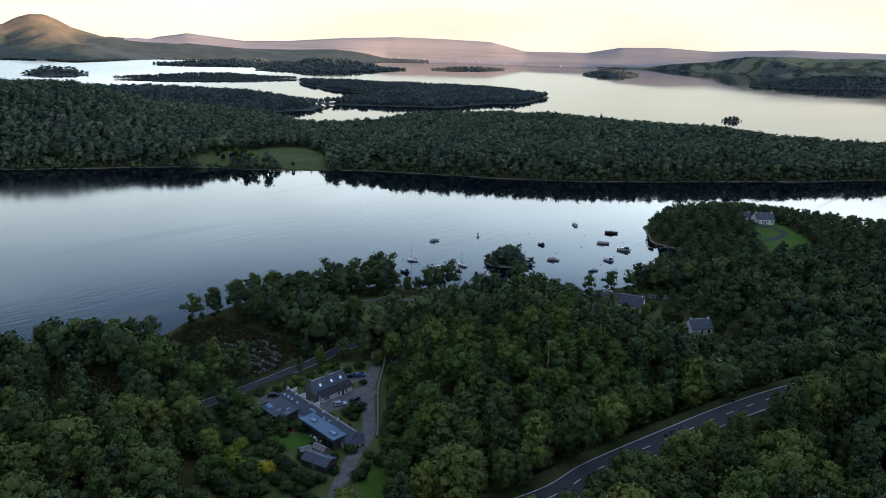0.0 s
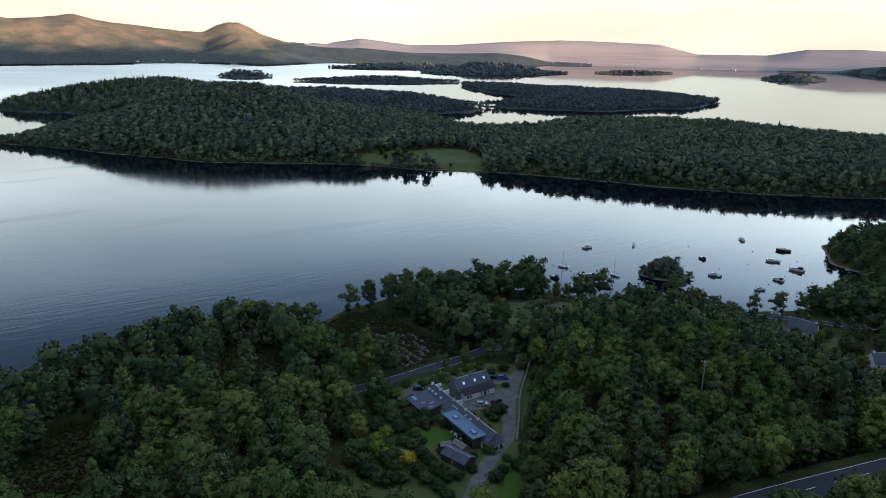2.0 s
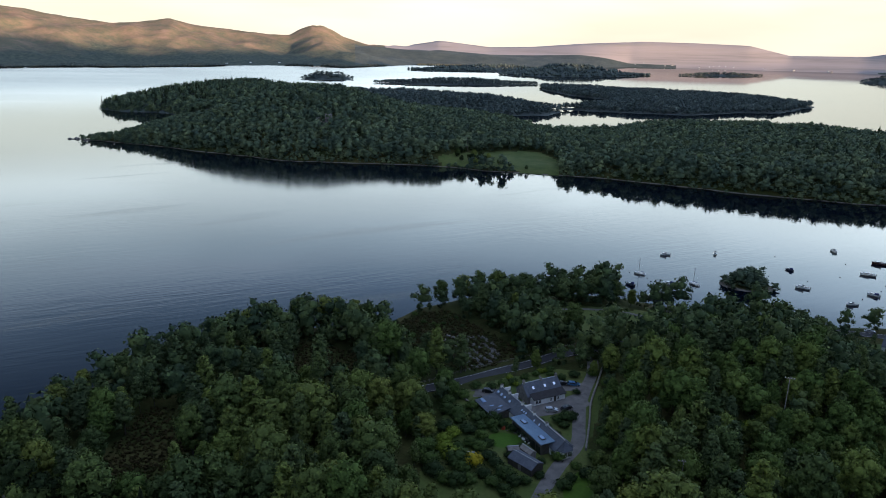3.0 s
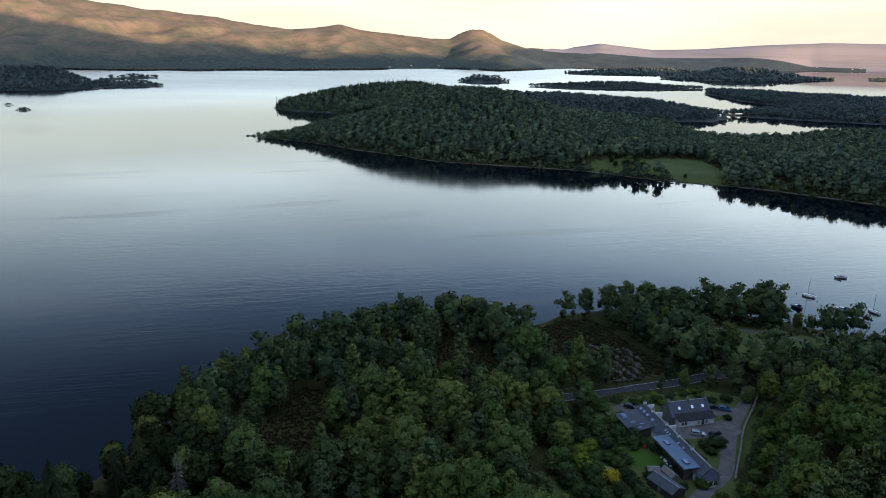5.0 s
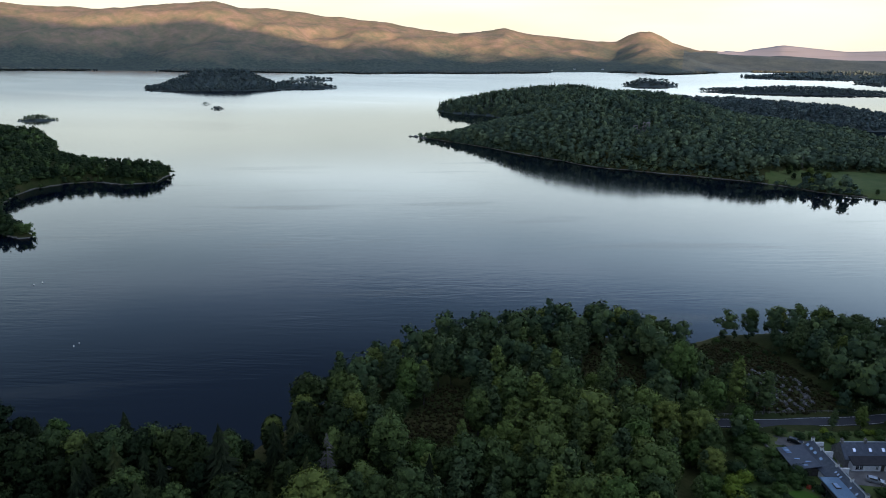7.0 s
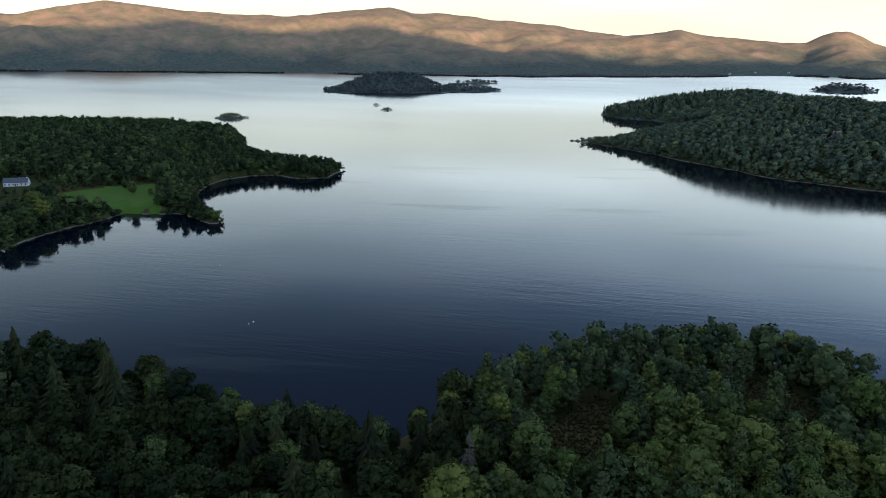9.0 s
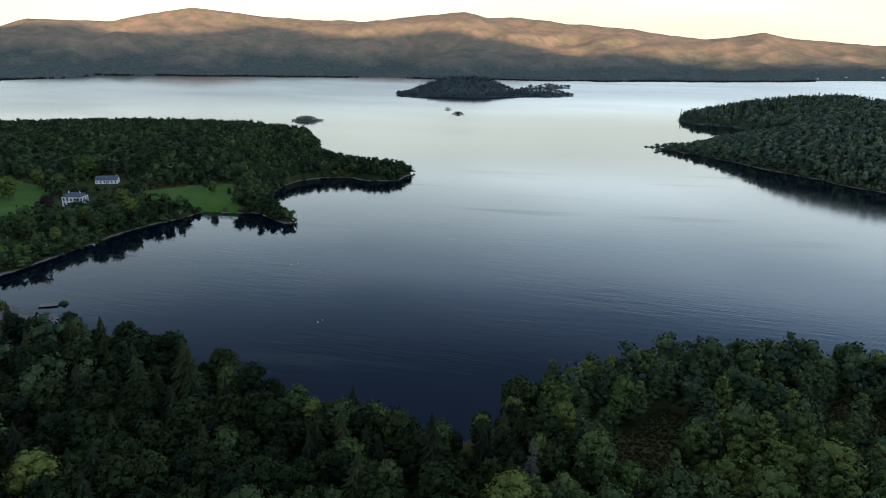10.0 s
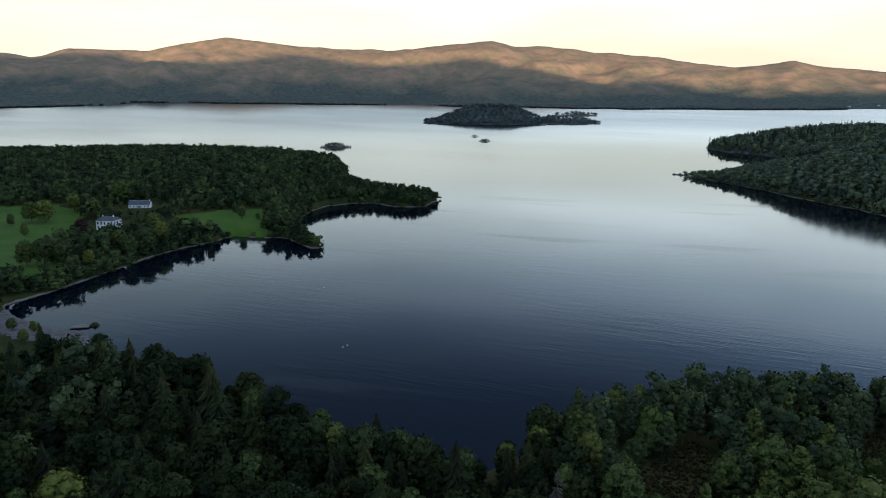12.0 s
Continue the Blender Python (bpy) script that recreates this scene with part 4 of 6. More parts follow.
# woods on the headland and on the northern promontory
for name, label, box, gap, kinds in (("headland_wood", "Dark green wood on the headland behind the boats", (110, 420, 340, 540), 8.0, MIDDLE),
                                     ("promontory_wood", "Broad green wood on the far promontory", (-1320, -330, -420, 300), 9.4, LOW)):
    xs, ys, rng = scatter(box[0], box[1], box[2], box[3], gap, 2)
    zs = land(xs, ys)
    ok = (inside(SHORE, xs, ys) + 3 * fbm(xs, ys, 60, 4, 3) > 1.8) & open_ground(xs, ys, 1.0) & in_view(xs, ys, zs + 14)
    if name == "headland_wood":
        ok &= (ys > 346) | (xs > 240)
    else:
        ok &= (xs < -421) | (np.degrees(np.arctan2(-xs, ys)) >= 97) & (np.hypot(xs, ys) >= 300)
    xs, ys, zs = xs[ok], ys[ok], zs[ok]
    hem = np.full(len(xs), 40.0)
    for plot in (PLOT_LAWN, PLOT_MANSION, PLOT_STABLE, PLOT_PARK):
        hem = np.minimum(hem, (3.0 if plot in (PLOT_MANSION, PLOT_STABLE) else 9.0) - 0.4 * inside(plot, xs, ys))
    hem = np.where((xs > -770) & (ys > 95), np.minimum(hem, 9.0), hem)
    edge = np.clip(0.6 + inside(SHORE, xs, ys) / 16, 0, 1)
    forest(name, label, xs, ys, zs, np.minimum(hem, edge * rng.uniform(10, 16, len(xs))), rng.uniform(0.9, 1.2, len(xs)), kinds, rng, M_PROMONTORY if name == "promontory_wood" else M_WOODS)

# the islands
xs, ys, rng = scatter(-1060, 780, 615, 1310, 10.0, 3)
zs = land(xs, ys)
ok = (inside(INCH, xs, ys) + 5 * fbm(xs, ys, 60, 4, 3) > 1.5) & (inside(PLOT_ISLE_MEADOW, xs, ys) < -1) & (oval(-404, 708, 9, 15, 30, xs, ys) < 0) & in_view(xs, ys, zs + 14)
xs, ys, zs = xs[ok], ys[ok], zs[ok]
spiky = (inside([(-1060, 960), (-1060, 1320), (-560, 1320), (-640, 1030), (-780, 1000)], xs, ys) > 0) & (rng.random(len(xs)) < 0.4)
spikes = [conifer_mesh(np.random.default_rng(70 + q), 9, 0.22, 7) for q in range(3)]
forest("island_pines", "Dark pointed conifers on the island's far shore", xs[spiky], ys[spiky], zs[spiky], rng.uniform(15, 21, spiky.sum()), np.ones(spiky.sum()), spikes, rng, M_SPRUCE)
xs, ys, zs = xs[~spiky], ys[~spiky], zs[~spiky]
low_point = np.where(ys < 930, 0.5 + 0.5 * step(-710, -520, xs), 1.0)
forest("island_wood", "Dark oak wood covering the hilly island", xs, ys, zs, low_point * rng.uniform(12, 17, len(xs)), rng.uniform(0.95, 1.3, len(xs)), LOW, rng, M_ISLE)
# bushes and young oaks that come down to the waterline
def waterside(name, label, poly, box, rag, mat, gap, deep, seed, lo, hi):
    xs, ys, rng = scatter(*box, gap, seed)
    d = inside(poly, xs, ys) + rag * fbm(xs, ys, 60, 4, 3)
    s = (d > -1.8) & (d < deep) & (inside(PLOT_ISLE_MEADOW, xs, ys) < -1) & in_view(xs, ys, np.full(len(xs), 5.0))
    for plot in (PLOT_BAY, PLOT_FIELD, PLOT_PARK):
        s &= inside(plot, xs, ys) < (-1 if plot is not PLOT_FIELD else 0.5)
    xs, ys = xs[s], ys[s]
    forest(name, label, xs, ys, np.maximum(land(xs, ys), 0.2) - 1.2, rng.uniform(lo, hi, len(xs)), rng.uniform(1.1, 1.6, len(xs)), LOW, rng, mat)


waterside("island_shore_bushes", "Dark bushes hanging over the island's shore", INCH, (-1060, 780, 610, 1310), 5, M_ISLE, 5.6, 11, 51, 4, 9)
waterside("promontory_shore_bushes", "Dark bushes along the promontory's shore", SHORE, (-960, -420, -90, 285), 3, M_PROMONTORY, 4.6, 13, 52, 4, 9)
for poly, name in ((CONNACHAN, "second_island_wood"), (MOAN, "low_island_wood")):
    px, py = [q[0] for q in poly], [q[1] for q in poly]
    xs, ys, rng = scatter(min(px), max(px), min(py), max(py), 14.0, 8)
    zs = land(xs, ys)
    ok = inside(poly, xs, ys) + 8 * fbm(xs, ys, 60, 4, 3) > 5
    xs, ys, zs = xs[ok], ys[ok], zs[ok]
    forest(name, "Dark wood on a low loch island", xs, ys, zs, rng.uniform(11, 17, len(xs)), rng.uniform(1.1, 1.45, len(xs)), LOW, rng, M_HAZEISLE)
for cx, cy, a, b, turn, tops, tall in ISLES:
    gap = 6.0 if a < 60 else 15.0 if math.hypot(cx, cy) < 2600 else 22.0
    if a < 15:
        gap = 4.5
    xs, ys, rng = scatter(cx - a, cx + a, cy - a, cy + a, gap, 12)
    zs = land(xs, ys)
    ok = oval(cx, cy, a, b, turn, xs, ys) + min(b * 0.12, 12) * fbm(xs, ys, 60, 4, 3) > (-0.6 if a < 60 else 2.0)
    xs, ys, zs = xs[ok], ys[ok], zs[ok]
    edge = np.clip(oval(cx, cy, a, b, turn, xs, ys) / (0.5 * b), 0.5, 1) if a < 60 else 1.0
    grow = 1.45 if a < 15 else 1.0 if gap < 7 else gap / 11.0
    forest("islet_wood", "Dark trees crowding a small loch island", xs, ys, zs - 0.4, rng.uniform(0.75, 1.1, len(xs)) * tall * edge, rng.uniform(0.9, 1.2, len(xs)) * grow, MIDDLE if a < 40 and math.hypot(cx, cy) < 1600 else LOW, rng, M_ISLE if math.hypot(cx, cy) < 1300 else M_HAZEISLE)

# woods on the lower slopes of the hills and on the far shores
rng = np.random.default_rng(61)
n = 60000
az, g = rng.uniform(12, 104, n), rng.random(n) ** 1.5
far_edge = np.interp(az, *zip(*FAR_SHORE))
r = far_edge - 30 + g * (4720 - far_edge) * 0.6
xs, ys = -r * np.sin(np.radians(az)), r * np.cos(np.radians(az))
zs = land(xs, ys)
wooded = 0.05 * fbm(xs, ys, 260, 3, 91) - g > -0.085
s = wooded & ((az > 24) | (r < 4400)) & (zs > water_level(r) + 1)
xs, ys, zs = xs[s], ys[s], zs[s]
clump = [(OCTA[0] * (0.42, 0.42, 0.55) * np.random.default_rng(q).uniform(0.75, 1.2, (6, 1)) + (0, 0, 0.4), OCTA[1]) for q in range(5)]
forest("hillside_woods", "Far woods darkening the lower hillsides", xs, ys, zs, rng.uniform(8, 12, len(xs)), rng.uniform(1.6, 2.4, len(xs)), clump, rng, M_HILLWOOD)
n = 9000
xs, ys = rng.uniform(-1600, 100, n), rng.uniform(2950, 4050, n)
tongue = np.maximum(oval(-545, 3350, 400, 100, 36, xs, ys), oval(-1020, 3540, 490, 95, 41, xs, ys)) + 14 * fbm(xs, ys, 60, 4, 3)
s = tongue > 3
forest("tongue_woods", "Far dark wood on a low tongue of land", xs[s], ys[s], land(xs[s], ys[s]), rng.uniform(11, 17, s.sum()), rng.uniform(1.0, 1.5, s.sum()), clump, rng, M_HAZEISLE)

# park trees round the mansion
PARK = [(-662, -34, 22), (-604, -87, 20), (-619, -54, 16), (-470, -81, 17), (-468, -71, 19), (-466, -60, 17), (-461, -46, 12), (-482, -23, 15), (-494, -14, 17),
        (-514, -4, 16), (-540, -9, 16), (-500, -30, 14), (-490, -48, 15), (-478, -66, 16), (-566, 58, 12), (-541, 9, 13), (-612, -98, 17), (-640, -70, 18), (-690, -20, 17), (-530, 72, 11)]
for k, (x, y, tall) in enumerate(PARK):
    plant(SYCAMORE if k in (0, 1) else BROAD, x, y, tall, rnd.uniform(1.0, 1.25), rnd)
plant(BEECH, -544, -57, 14, 1.2, rnd)
for x, y, tall in ((-517, 40, 3.5), (-526, 28, 3.0), (-522, 34, 2.5), (-512, 46, 2.5), (-529, 20, 3.0), (-424, -88, 4), (-430, -80, 3), (-436, -74, 3.5)):
    plant(BROAD, x, y, tall, 1.5, rnd)

# bushes on the island's meadow
for k in range(26):
    x, y = rnd.uniform(-248, -188), rnd.uniform(668, 722)
    if inside(PLOT_ISLE_MEADOW, np.array([x]), np.array([y]))[0] > 1 and x + 248 < 1.1 * (735 - y):
        plant(SHADE_BROAD, x, y, rnd.uniform(5, 10), rnd.uniform(1.0, 1.4), rnd)

# a few trees that stand above the island's canopy, and pale dead ones in it
plant(SPRUCE, -214, 9, 30.0 - place(-214, 9), 1.35, rnd)
plant(SPRUCE, -214, -5, 29.0 - place(-214, -5), 1.2, rnd)
for x, y, tall in ((180, 786, 25), (205, 800, 18), (-60, 780, 17)):
    plant(SPRUCE, x, y, tall, 1.1, rnd)
for x, y, tall in ((38, 780, 19), (164, 850, 20), (132, 800, 19), (202, 770, 20), (272, 765, 19), (9, 696, 17), (-230, 720, 18), (330, 790, 18)):
    plant([DEAD], x, y, tall, 0.55, rnd)


def crag():
    """A bare rock face broken into steep blocks."""
    root = tagged(new("crag", None), "Pinkish grey bare rock face among the island's oaks", "crag")
    root.matrix_world = pose(-404, 711, place(-404, 711) - 2, 0, 0, 30)
    r = np.random.default_rng(17)
    for k in range(13):
        w, d, h = r.uniform(3, 6), r.uniform(3, 5), r.uniform(6, 17)
        v = np.array([(sx * w, sy * d, sz) for sz in (0, 0.55, 1) for sx, sy in ((-1, -1), (1, -1), (1, 1), (-1, 1))], float)
        v[:, :2] *= np.where(v[:, 2:] > 0.9, 0.55, np.where(v[:, 2:] > 0.5, 0.85, 1.0)) * 0.5
        v[:, 2] *= h
        v += r.normal(0, 0.45, v.shape) + (r.uniform(-8, 8), r.uniform(-1, 9) + h * 0.15, 0)
        f = [(a + q, a + (q + 1) % 4, a + 4 + (q + 1) % 4, a + 4 + q) for a in (0, 4) for q in range(4)] + [(8, 9, 10, 11)]
        mesh_object("rock", v, f, M_CRAG, False, parent=root)


M_CRAG = surface("crag_rock", [(0.10, 0.085, 0.085), (0.19, 0.165, 0.165), (0.26, 0.235, 0.235)], 0.12, 6, 0.9, relief=0.3)
crag()

# scrub that hides the feet of the poles and the front of the cottage
for x, y, top, girth in ((33.5, 185.5, 25.5, 1.0), (30.5, 187.5, 25, 1.0), (37, 187, 25, 1.0), (7.5, 149.5, 19.5, 0.9), (10.5, 150.5, 19, 0.9)):
    plant(SYCAMORE, x, y, max(5.0, top - place(x, y)), girth, rnd)
for x, y, tall in ((84, 288, 6), (92, 284, 7), (97, 290, 6), (100, 276, 8), (96, 300, 6), (104, 274, 6), (117, 262, 8), (101, 262, 6), (101, 245, 8), (105, 246, 7), (109, 247, 7.5), (97, 247, 7), (82, 282, 6), (86, 281, 5.5)):
    plant(BROAD, x, y, tall, 1.2, rnd)


# ---- roads, paths and bare ground ----
M_SLATE = surface("slate", [(0.056, 0.068, 0.090), (0.094, 0.110, 0.138)], 0.8, 8, 0.65, spec=0.25, relief=0.03)
M_ZINC = surface("zinc_roof", [(0.117, 0.200, 0.291), (0.162, 0.250, 0.347)], 0.5, 6, 0.4, 0.2, 0.4, relief=0.004)
M_BLACK = surface("black_sheet_roof", [(0.012, 0.012, 0.014), (0.025, 0.025, 0.028)], 1.0, 8, 0.6, relief=0.02)
M_HARL = surface("white_render", [(0.66, 0.65, 0.62), (0.80, 0.79, 0.77)], 0.7, 10, 0.9, relief=0.015)
M_TIMBER = surface("weathered_timber", [(0.14, 0.13, 0.12), (0.26, 0.245, 0.225)], 1.2, 9, 0.85)
M_DARKWOOD = surface("dark_timber", [(0.045, 0.038, 0.032), (0.08, 0.07, 0.06)], 1.2, 9, 0.85)
M_WALLSTONE = surface("rubble_stone", [(0.11, 0.105, 0.10), (0.24, 0.23, 0.21)], 1.6, 5, 0.95, relief=0.06)
M_RUST = surface("red_planter", [(0.45, 0.06, 0.03), (0.55, 0.10, 0.05)], 2.0, 4, 0.6)
M_WHITE = surface("white_gelcoat", [(0.72, 0.72, 0.70), (0.82, 0.82, 0.80)], 1.0, 6, 0.25, spec=0.5, relief=0.002, strength=0.1)
M_NAVY = surface("navy_hull_paint", [(0.012, 0.018, 0.045), (0.02, 0.028, 0.06)], 1.0, 6, 0.3, spec=0.5, relief=0.002, strength=0.1)
M_MAROON = surface("maroon_hull_paint", [(0.055, 0.022, 0.018), (0.08, 0.032, 0.025)], 1.0, 6, 0.35, relief=0.002, strength=0.1)
M_CANVAS = surface("blue_canvas", [(0.02, 0.03, 0.10), (0.035, 0.05, 0.14)], 3.0, 6, 0.85)
M_SILVER = surface("silver_car_paint", [(0.45, 0.47, 0.49), (0.50, 0.52, 0.54)], 0.6, 4, 0.25, 0.5, 0.5, 0.001, 0.1)
M_BLUECAR = surface("blue_car_paint", [(0.05, 0.14, 0.28), (0.06, 0.16, 0.31)], 0.6, 4, 0.25, 0.3, 0.5, 0.001, 0.1)
M_DARKCAR = surface("dark_car_paint", [(0.014, 0.015, 0.018), (0.02, 0.021, 0.024)], 0.6, 4, 0.25, 0.2, 0.5, 0.001, 0.1)
M_TYRE = surface("tyre_rubber", [(0.012, 0.012, 0.012), (0.02, 0.02, 0.02)], 4.0, 4, 0.9)
M_STEEL = surface("galvanised_steel", [(0.35, 0.36, 0.37), (0.45, 0.46, 0.47)], 2.0, 5, 0.4, 0.8)
M_BRASH = surface("grey_brash", [(0.13, 0.125, 0.13), (0.27, 0.26, 0.27)], 0.7, 6, 0.95, relief=0.1)
M_SHRUB = foliage("shrub_foliage", (0.028, 0.048, 0.020), (0.045, 0.075, 0.024), (0.075, 0.12, 0.03))
M_GOLD = foliage("golden_foliage", (0.30, 0.26, 0.02), (0.36, 0.30, 0.025), (0.40, 0.33, 0.03))
M_LIME = foliage("lime_foliage", (0.10, 0.15, 0.02), (0.13, 0.18, 0.025), (0.15, 0.20, 0.03))
M_BRACKEN = foliage("bracken", (0.040, 0.036, 0.016), (0.052, 0.042, 0.020), (0.045, 0.056, 0.020), False, 0.08)


def glass_material():
    m, t, b = material("window_glass", 0.06, 0.0, 0.6)
    b.inputs["Base Color"].default_value = (0.012, 0.016, 0.020, 1)
    return m


def rooflight_material():
    m, t, b = material("rooflight_glass", 0.05, 0.0, 1.0)
    b.inputs["Base Color"].default_value = (0.62, 0.68, 0.74, 1)
    b.inputs["Metallic"].default_value = 0.9
    return m


M_GLASS, M_ROOFLIGHT = glass_material(), rooflight_material()


def ribbon(name, line, left, right, mat, lift=0.0, follow=False, thick=0.25):
    """A strip of road or path along a line, with a real edge; follow: it lies on the ground instead of at the line's own height."""
    p = smooth_line(line)
    d = np.gradient(p[:, :2], axis=0)
    d /= np.linalg.norm(d, axis=1, keepdims=True)
    nrm = np.stack([-d[:, 1], d[:, 0]], 1)
    a, b = p[:, :2] + nrm * left, p[:, :2] + nrm * right
    if follow:
        za, zb = land(a[:, 0], a[:, 1]) + lift, land(b[:, 0], b[:, 1]) + lift
    else:
        za = zb = p[:, 2] + lift
    n = len(p)
    v = np.concatenate([np.column_stack([a, za]), np.column_stack([b, zb]), np.column_stack([a, za - thick]), np.column_stack([b, zb - thick])])
    i = np.arange(n - 1)
    f = np.concatenate([np.stack([i, i + n, i + n + 1, i + 1], 1), np.stack([i + 2 * n, i, i + 1, i + 1 + 2 * n], 1), np.stack([i + n, i + 3 * n, i + 3 * n + 1, i + n + 1], 1)])
    return mesh_object(name, v, f, mat, False)


road = tagged(ribbon("road", MAIN_ROAD, 3.9, -4.3, M_ASPHALT, 0.06), "Two-lane main road of dark asphalt with white edge lines", "road", kind="structure")
lane = tagged(ribbon("lane", LANE, 2.7, -2.7, M_ASPHALT, 0.06), "Grey asphalt lane along the loch shore", "road", kind="structure")
for left, right in ((3.62, 3.47), (-3.62, -3.77)):
    tagged(ribbon("edge_line", MAIN_ROAD, left, right, M_LINE, 0.07, thick=0.004), kind="structure").parent = road
dash_line = smooth_line(MAIN_ROAD, 8)
seg = np.linalg.norm(np.diff(dash_line[:, :2], axis=0), axis=1)
run = np.concatenate([[0], np.cumsum(seg)])
for s0 in np.arange(2, run[-1] - 4, 9.0):
    ends = [np.array([np.interp(q, run, dash_line[:, k]) for k in range(3)]) for q in (s0, s0 + 1.5, s0 + 3.2)]
    tagged(ribbon("lane_dash", ends, 0.06, -0.10, M_LINE, 0.07, thick=0.004), kind="structure").parent = road
for s0 in (2.25, -2.35):
    tagged(ribbon("edge_line", LANE, s0 + 0.05, s0 - 0.05, M_LINE, 0.068, thick=0.004), kind="structure").parent = lane
DRIVE = [(-29, 246.5, 0), (-24.5, 238, 0), (-22.5, 226, 0), (-23, 214, 0), (-23, 202, 0), (-21.5, 190, 0), (-20.2, 178, 0), (-23, 166, 0), (-25, 152, 0), (-25.5, 136, 0)]
tagged(ribbon("drive", DRIVE, 2.0, -2.0, M_GRAVEL, 0.06, True), "Pale gravel drive curving past the cottages", "drive", kind="structure")
tagged(ribbon("yard", [(-38, 191, 0), (-32, 195.5, 0), (-26, 201, 0), (-22, 206, 0)], 4.6, -3.6, M_GRAVEL, 0.05, True), "Gravel yard between two cottages", "yard", kind="structure")
tagged(ribbon("parking_bay", [(-34, 209.5, 0), (-29, 213, 0), (-22, 215, 0)], 3.0, -3.0, M_GRAVEL, 0.055, True), "Gravel parking space behind the cottage", "yard", kind="structure")
tagged(ribbon("terrace", [(-58, 196, 0), (-52, 199, 0), (-47, 201, 0)], 2.6, -2.6, M_GRAVEL, 0.05, True), "Paved terrace at the gable of the long house", "terrace", kind="structure")
tagged(ribbon("shore_path", [(-52, 284, 0), (-46, 290, 0), (-36.5, 295.5, 0), (-21, 299.5, 0), (-6, 297, 0), (6, 305, 0)], 1.2, -1.2, M_GRAVEL, 0.05, True), "Light gravel path across the meadow", "path", kind="structure")
tagged(ribbon("villa_drive", [(201, 430, 0), (210, 430, 0), (217, 428, 0), (219, 421, 0), (213, 413, 0), (200, 407, 0), (186, 404, 0)], 1.6, -1.6, M_ASPHALT, 0.06, True), "Narrow curving asphalt drive on the lawn", "drive", kind="structure")
tagged(ribbon("park_path", [(-425, -98, 0), (-440, -80, 0), (-452, -60, 0), (-470, -42, 0)], 1.0, -1.0, M_GRAVEL, 0.06, True), "Pale footpath along the lakeside field", "path", kind="structure")


def disc(name, cx, cy, a, b, turn, mat, lift, label, category):
    """A rounded patch of lawn that follows the ground."""
    t = np.linspace(0, 2 * math.pi, 40, endpoint=False)
    wob = 1 + 0.08 * np.sin(3 * t + 1) + 0.05 * np.sin(5 * t)
    u, v = a * np.cos(t) * wob, b * np.sin(t) * wob
    c, s = math.cos(radians(turn)), math.sin(radians(turn))
    x, y = np.concatenate([[cx], cx + u * c - v * s]), np.concatenate([[cy], cy + u * s + v * c])
    z = land(x, y) + lift
    f = [(0, k, k % 40 + 1) for k in range(1, 41)]
    return tagged(mesh_object(name, np.column_stack([x, y, z]), np.array(f), mat), label, category, kind="structure")


disc("lawn", -40.5, 172.5, 4.8, 4.0, 20, M_GRASS, 0.06, "Small round mown garden lawn", "lawn")
disc("lawn", -14, 152, 5.5, 13, 10, M_GRASS, 0.06, "Mown grass beside the gravel drive", "lawn")


# ---- building helpers ----
def box(bm, x0, x1, y0, y1, z0, z1, bevel=0.0):
    r = bmesh.ops.create_cube(bm, size=1)
    bmesh.ops.transform(bm, matrix=Matrix.Translation(((x0 + x1) / 2, (y0 + y1) / 2, (z0 + z1) / 2)) @ Matrix.Diagonal((x1 - x0, y1 - y0, z1 - z0, 1)), verts=r["verts"])
    if bevel:
        es = list({e for v in r["verts"] for e in v.link_edges})
        bmesh.ops.bevel(bm, geom=es, offset=bevel, segments=1, affect="EDGES")
    return bm


def block(name, mat, parent, x0, x1, y0, y1, z0, z1, bevel=0.0, label=""):
    return part(name, box(bmesh.new(), x0, x1, y0, y1, z0, z1, bevel), mat, parent, label)


def solid(points, faces):
    bm = bmesh.new()
    vs = [bm.verts.new(p) for p in points]
    for f in faces:
        bm.faces.new([vs[k] for k in f])
    bmesh.ops.recalc_face_normals(bm, faces=bm.faces)
    return bm


def roof_slab(name, mat, parent, a, b, c, d, thick=0.18, label=""):
    """A slab of roof over four corners in order round its edge."""
    top = [Vector(p) for p in (a, b, c, d)]
    low = [p - Vector((0, 0, thick)) for p in top]
    return part(name, solid(top + low, [(0, 1, 2, 3), (7, 6, 5, 4), (0, 4, 5, 1), (1, 5, 6, 2), (2, 6, 7, 3), (3, 7, 4, 0)]), mat, parent, label)


def gabled_walls(parent, length, depth, eave, ridge, mat, label=""):
    l, d = length / 2, depth / 2
    pts = [(-l, -d, -0.6), (l, -d, -0.6), (l, d, -0.6), (-l, d, -0.6), (-l, -d, eave), (l, -d, eave), (l, d, eave), (-l, d, eave), (-l, 0, ridge - 0.1), (l, 0, ridge - 0.1)]
    return part("wall", solid(pts, [(0, 1, 5, 4), (2, 3, 7, 6), (1, 2, 6, 9, 5), (3, 0, 4, 8, 7), (4, 5, 9, 8), (6, 7, 8, 9), (3, 2, 1, 0)]), mat, parent, label)


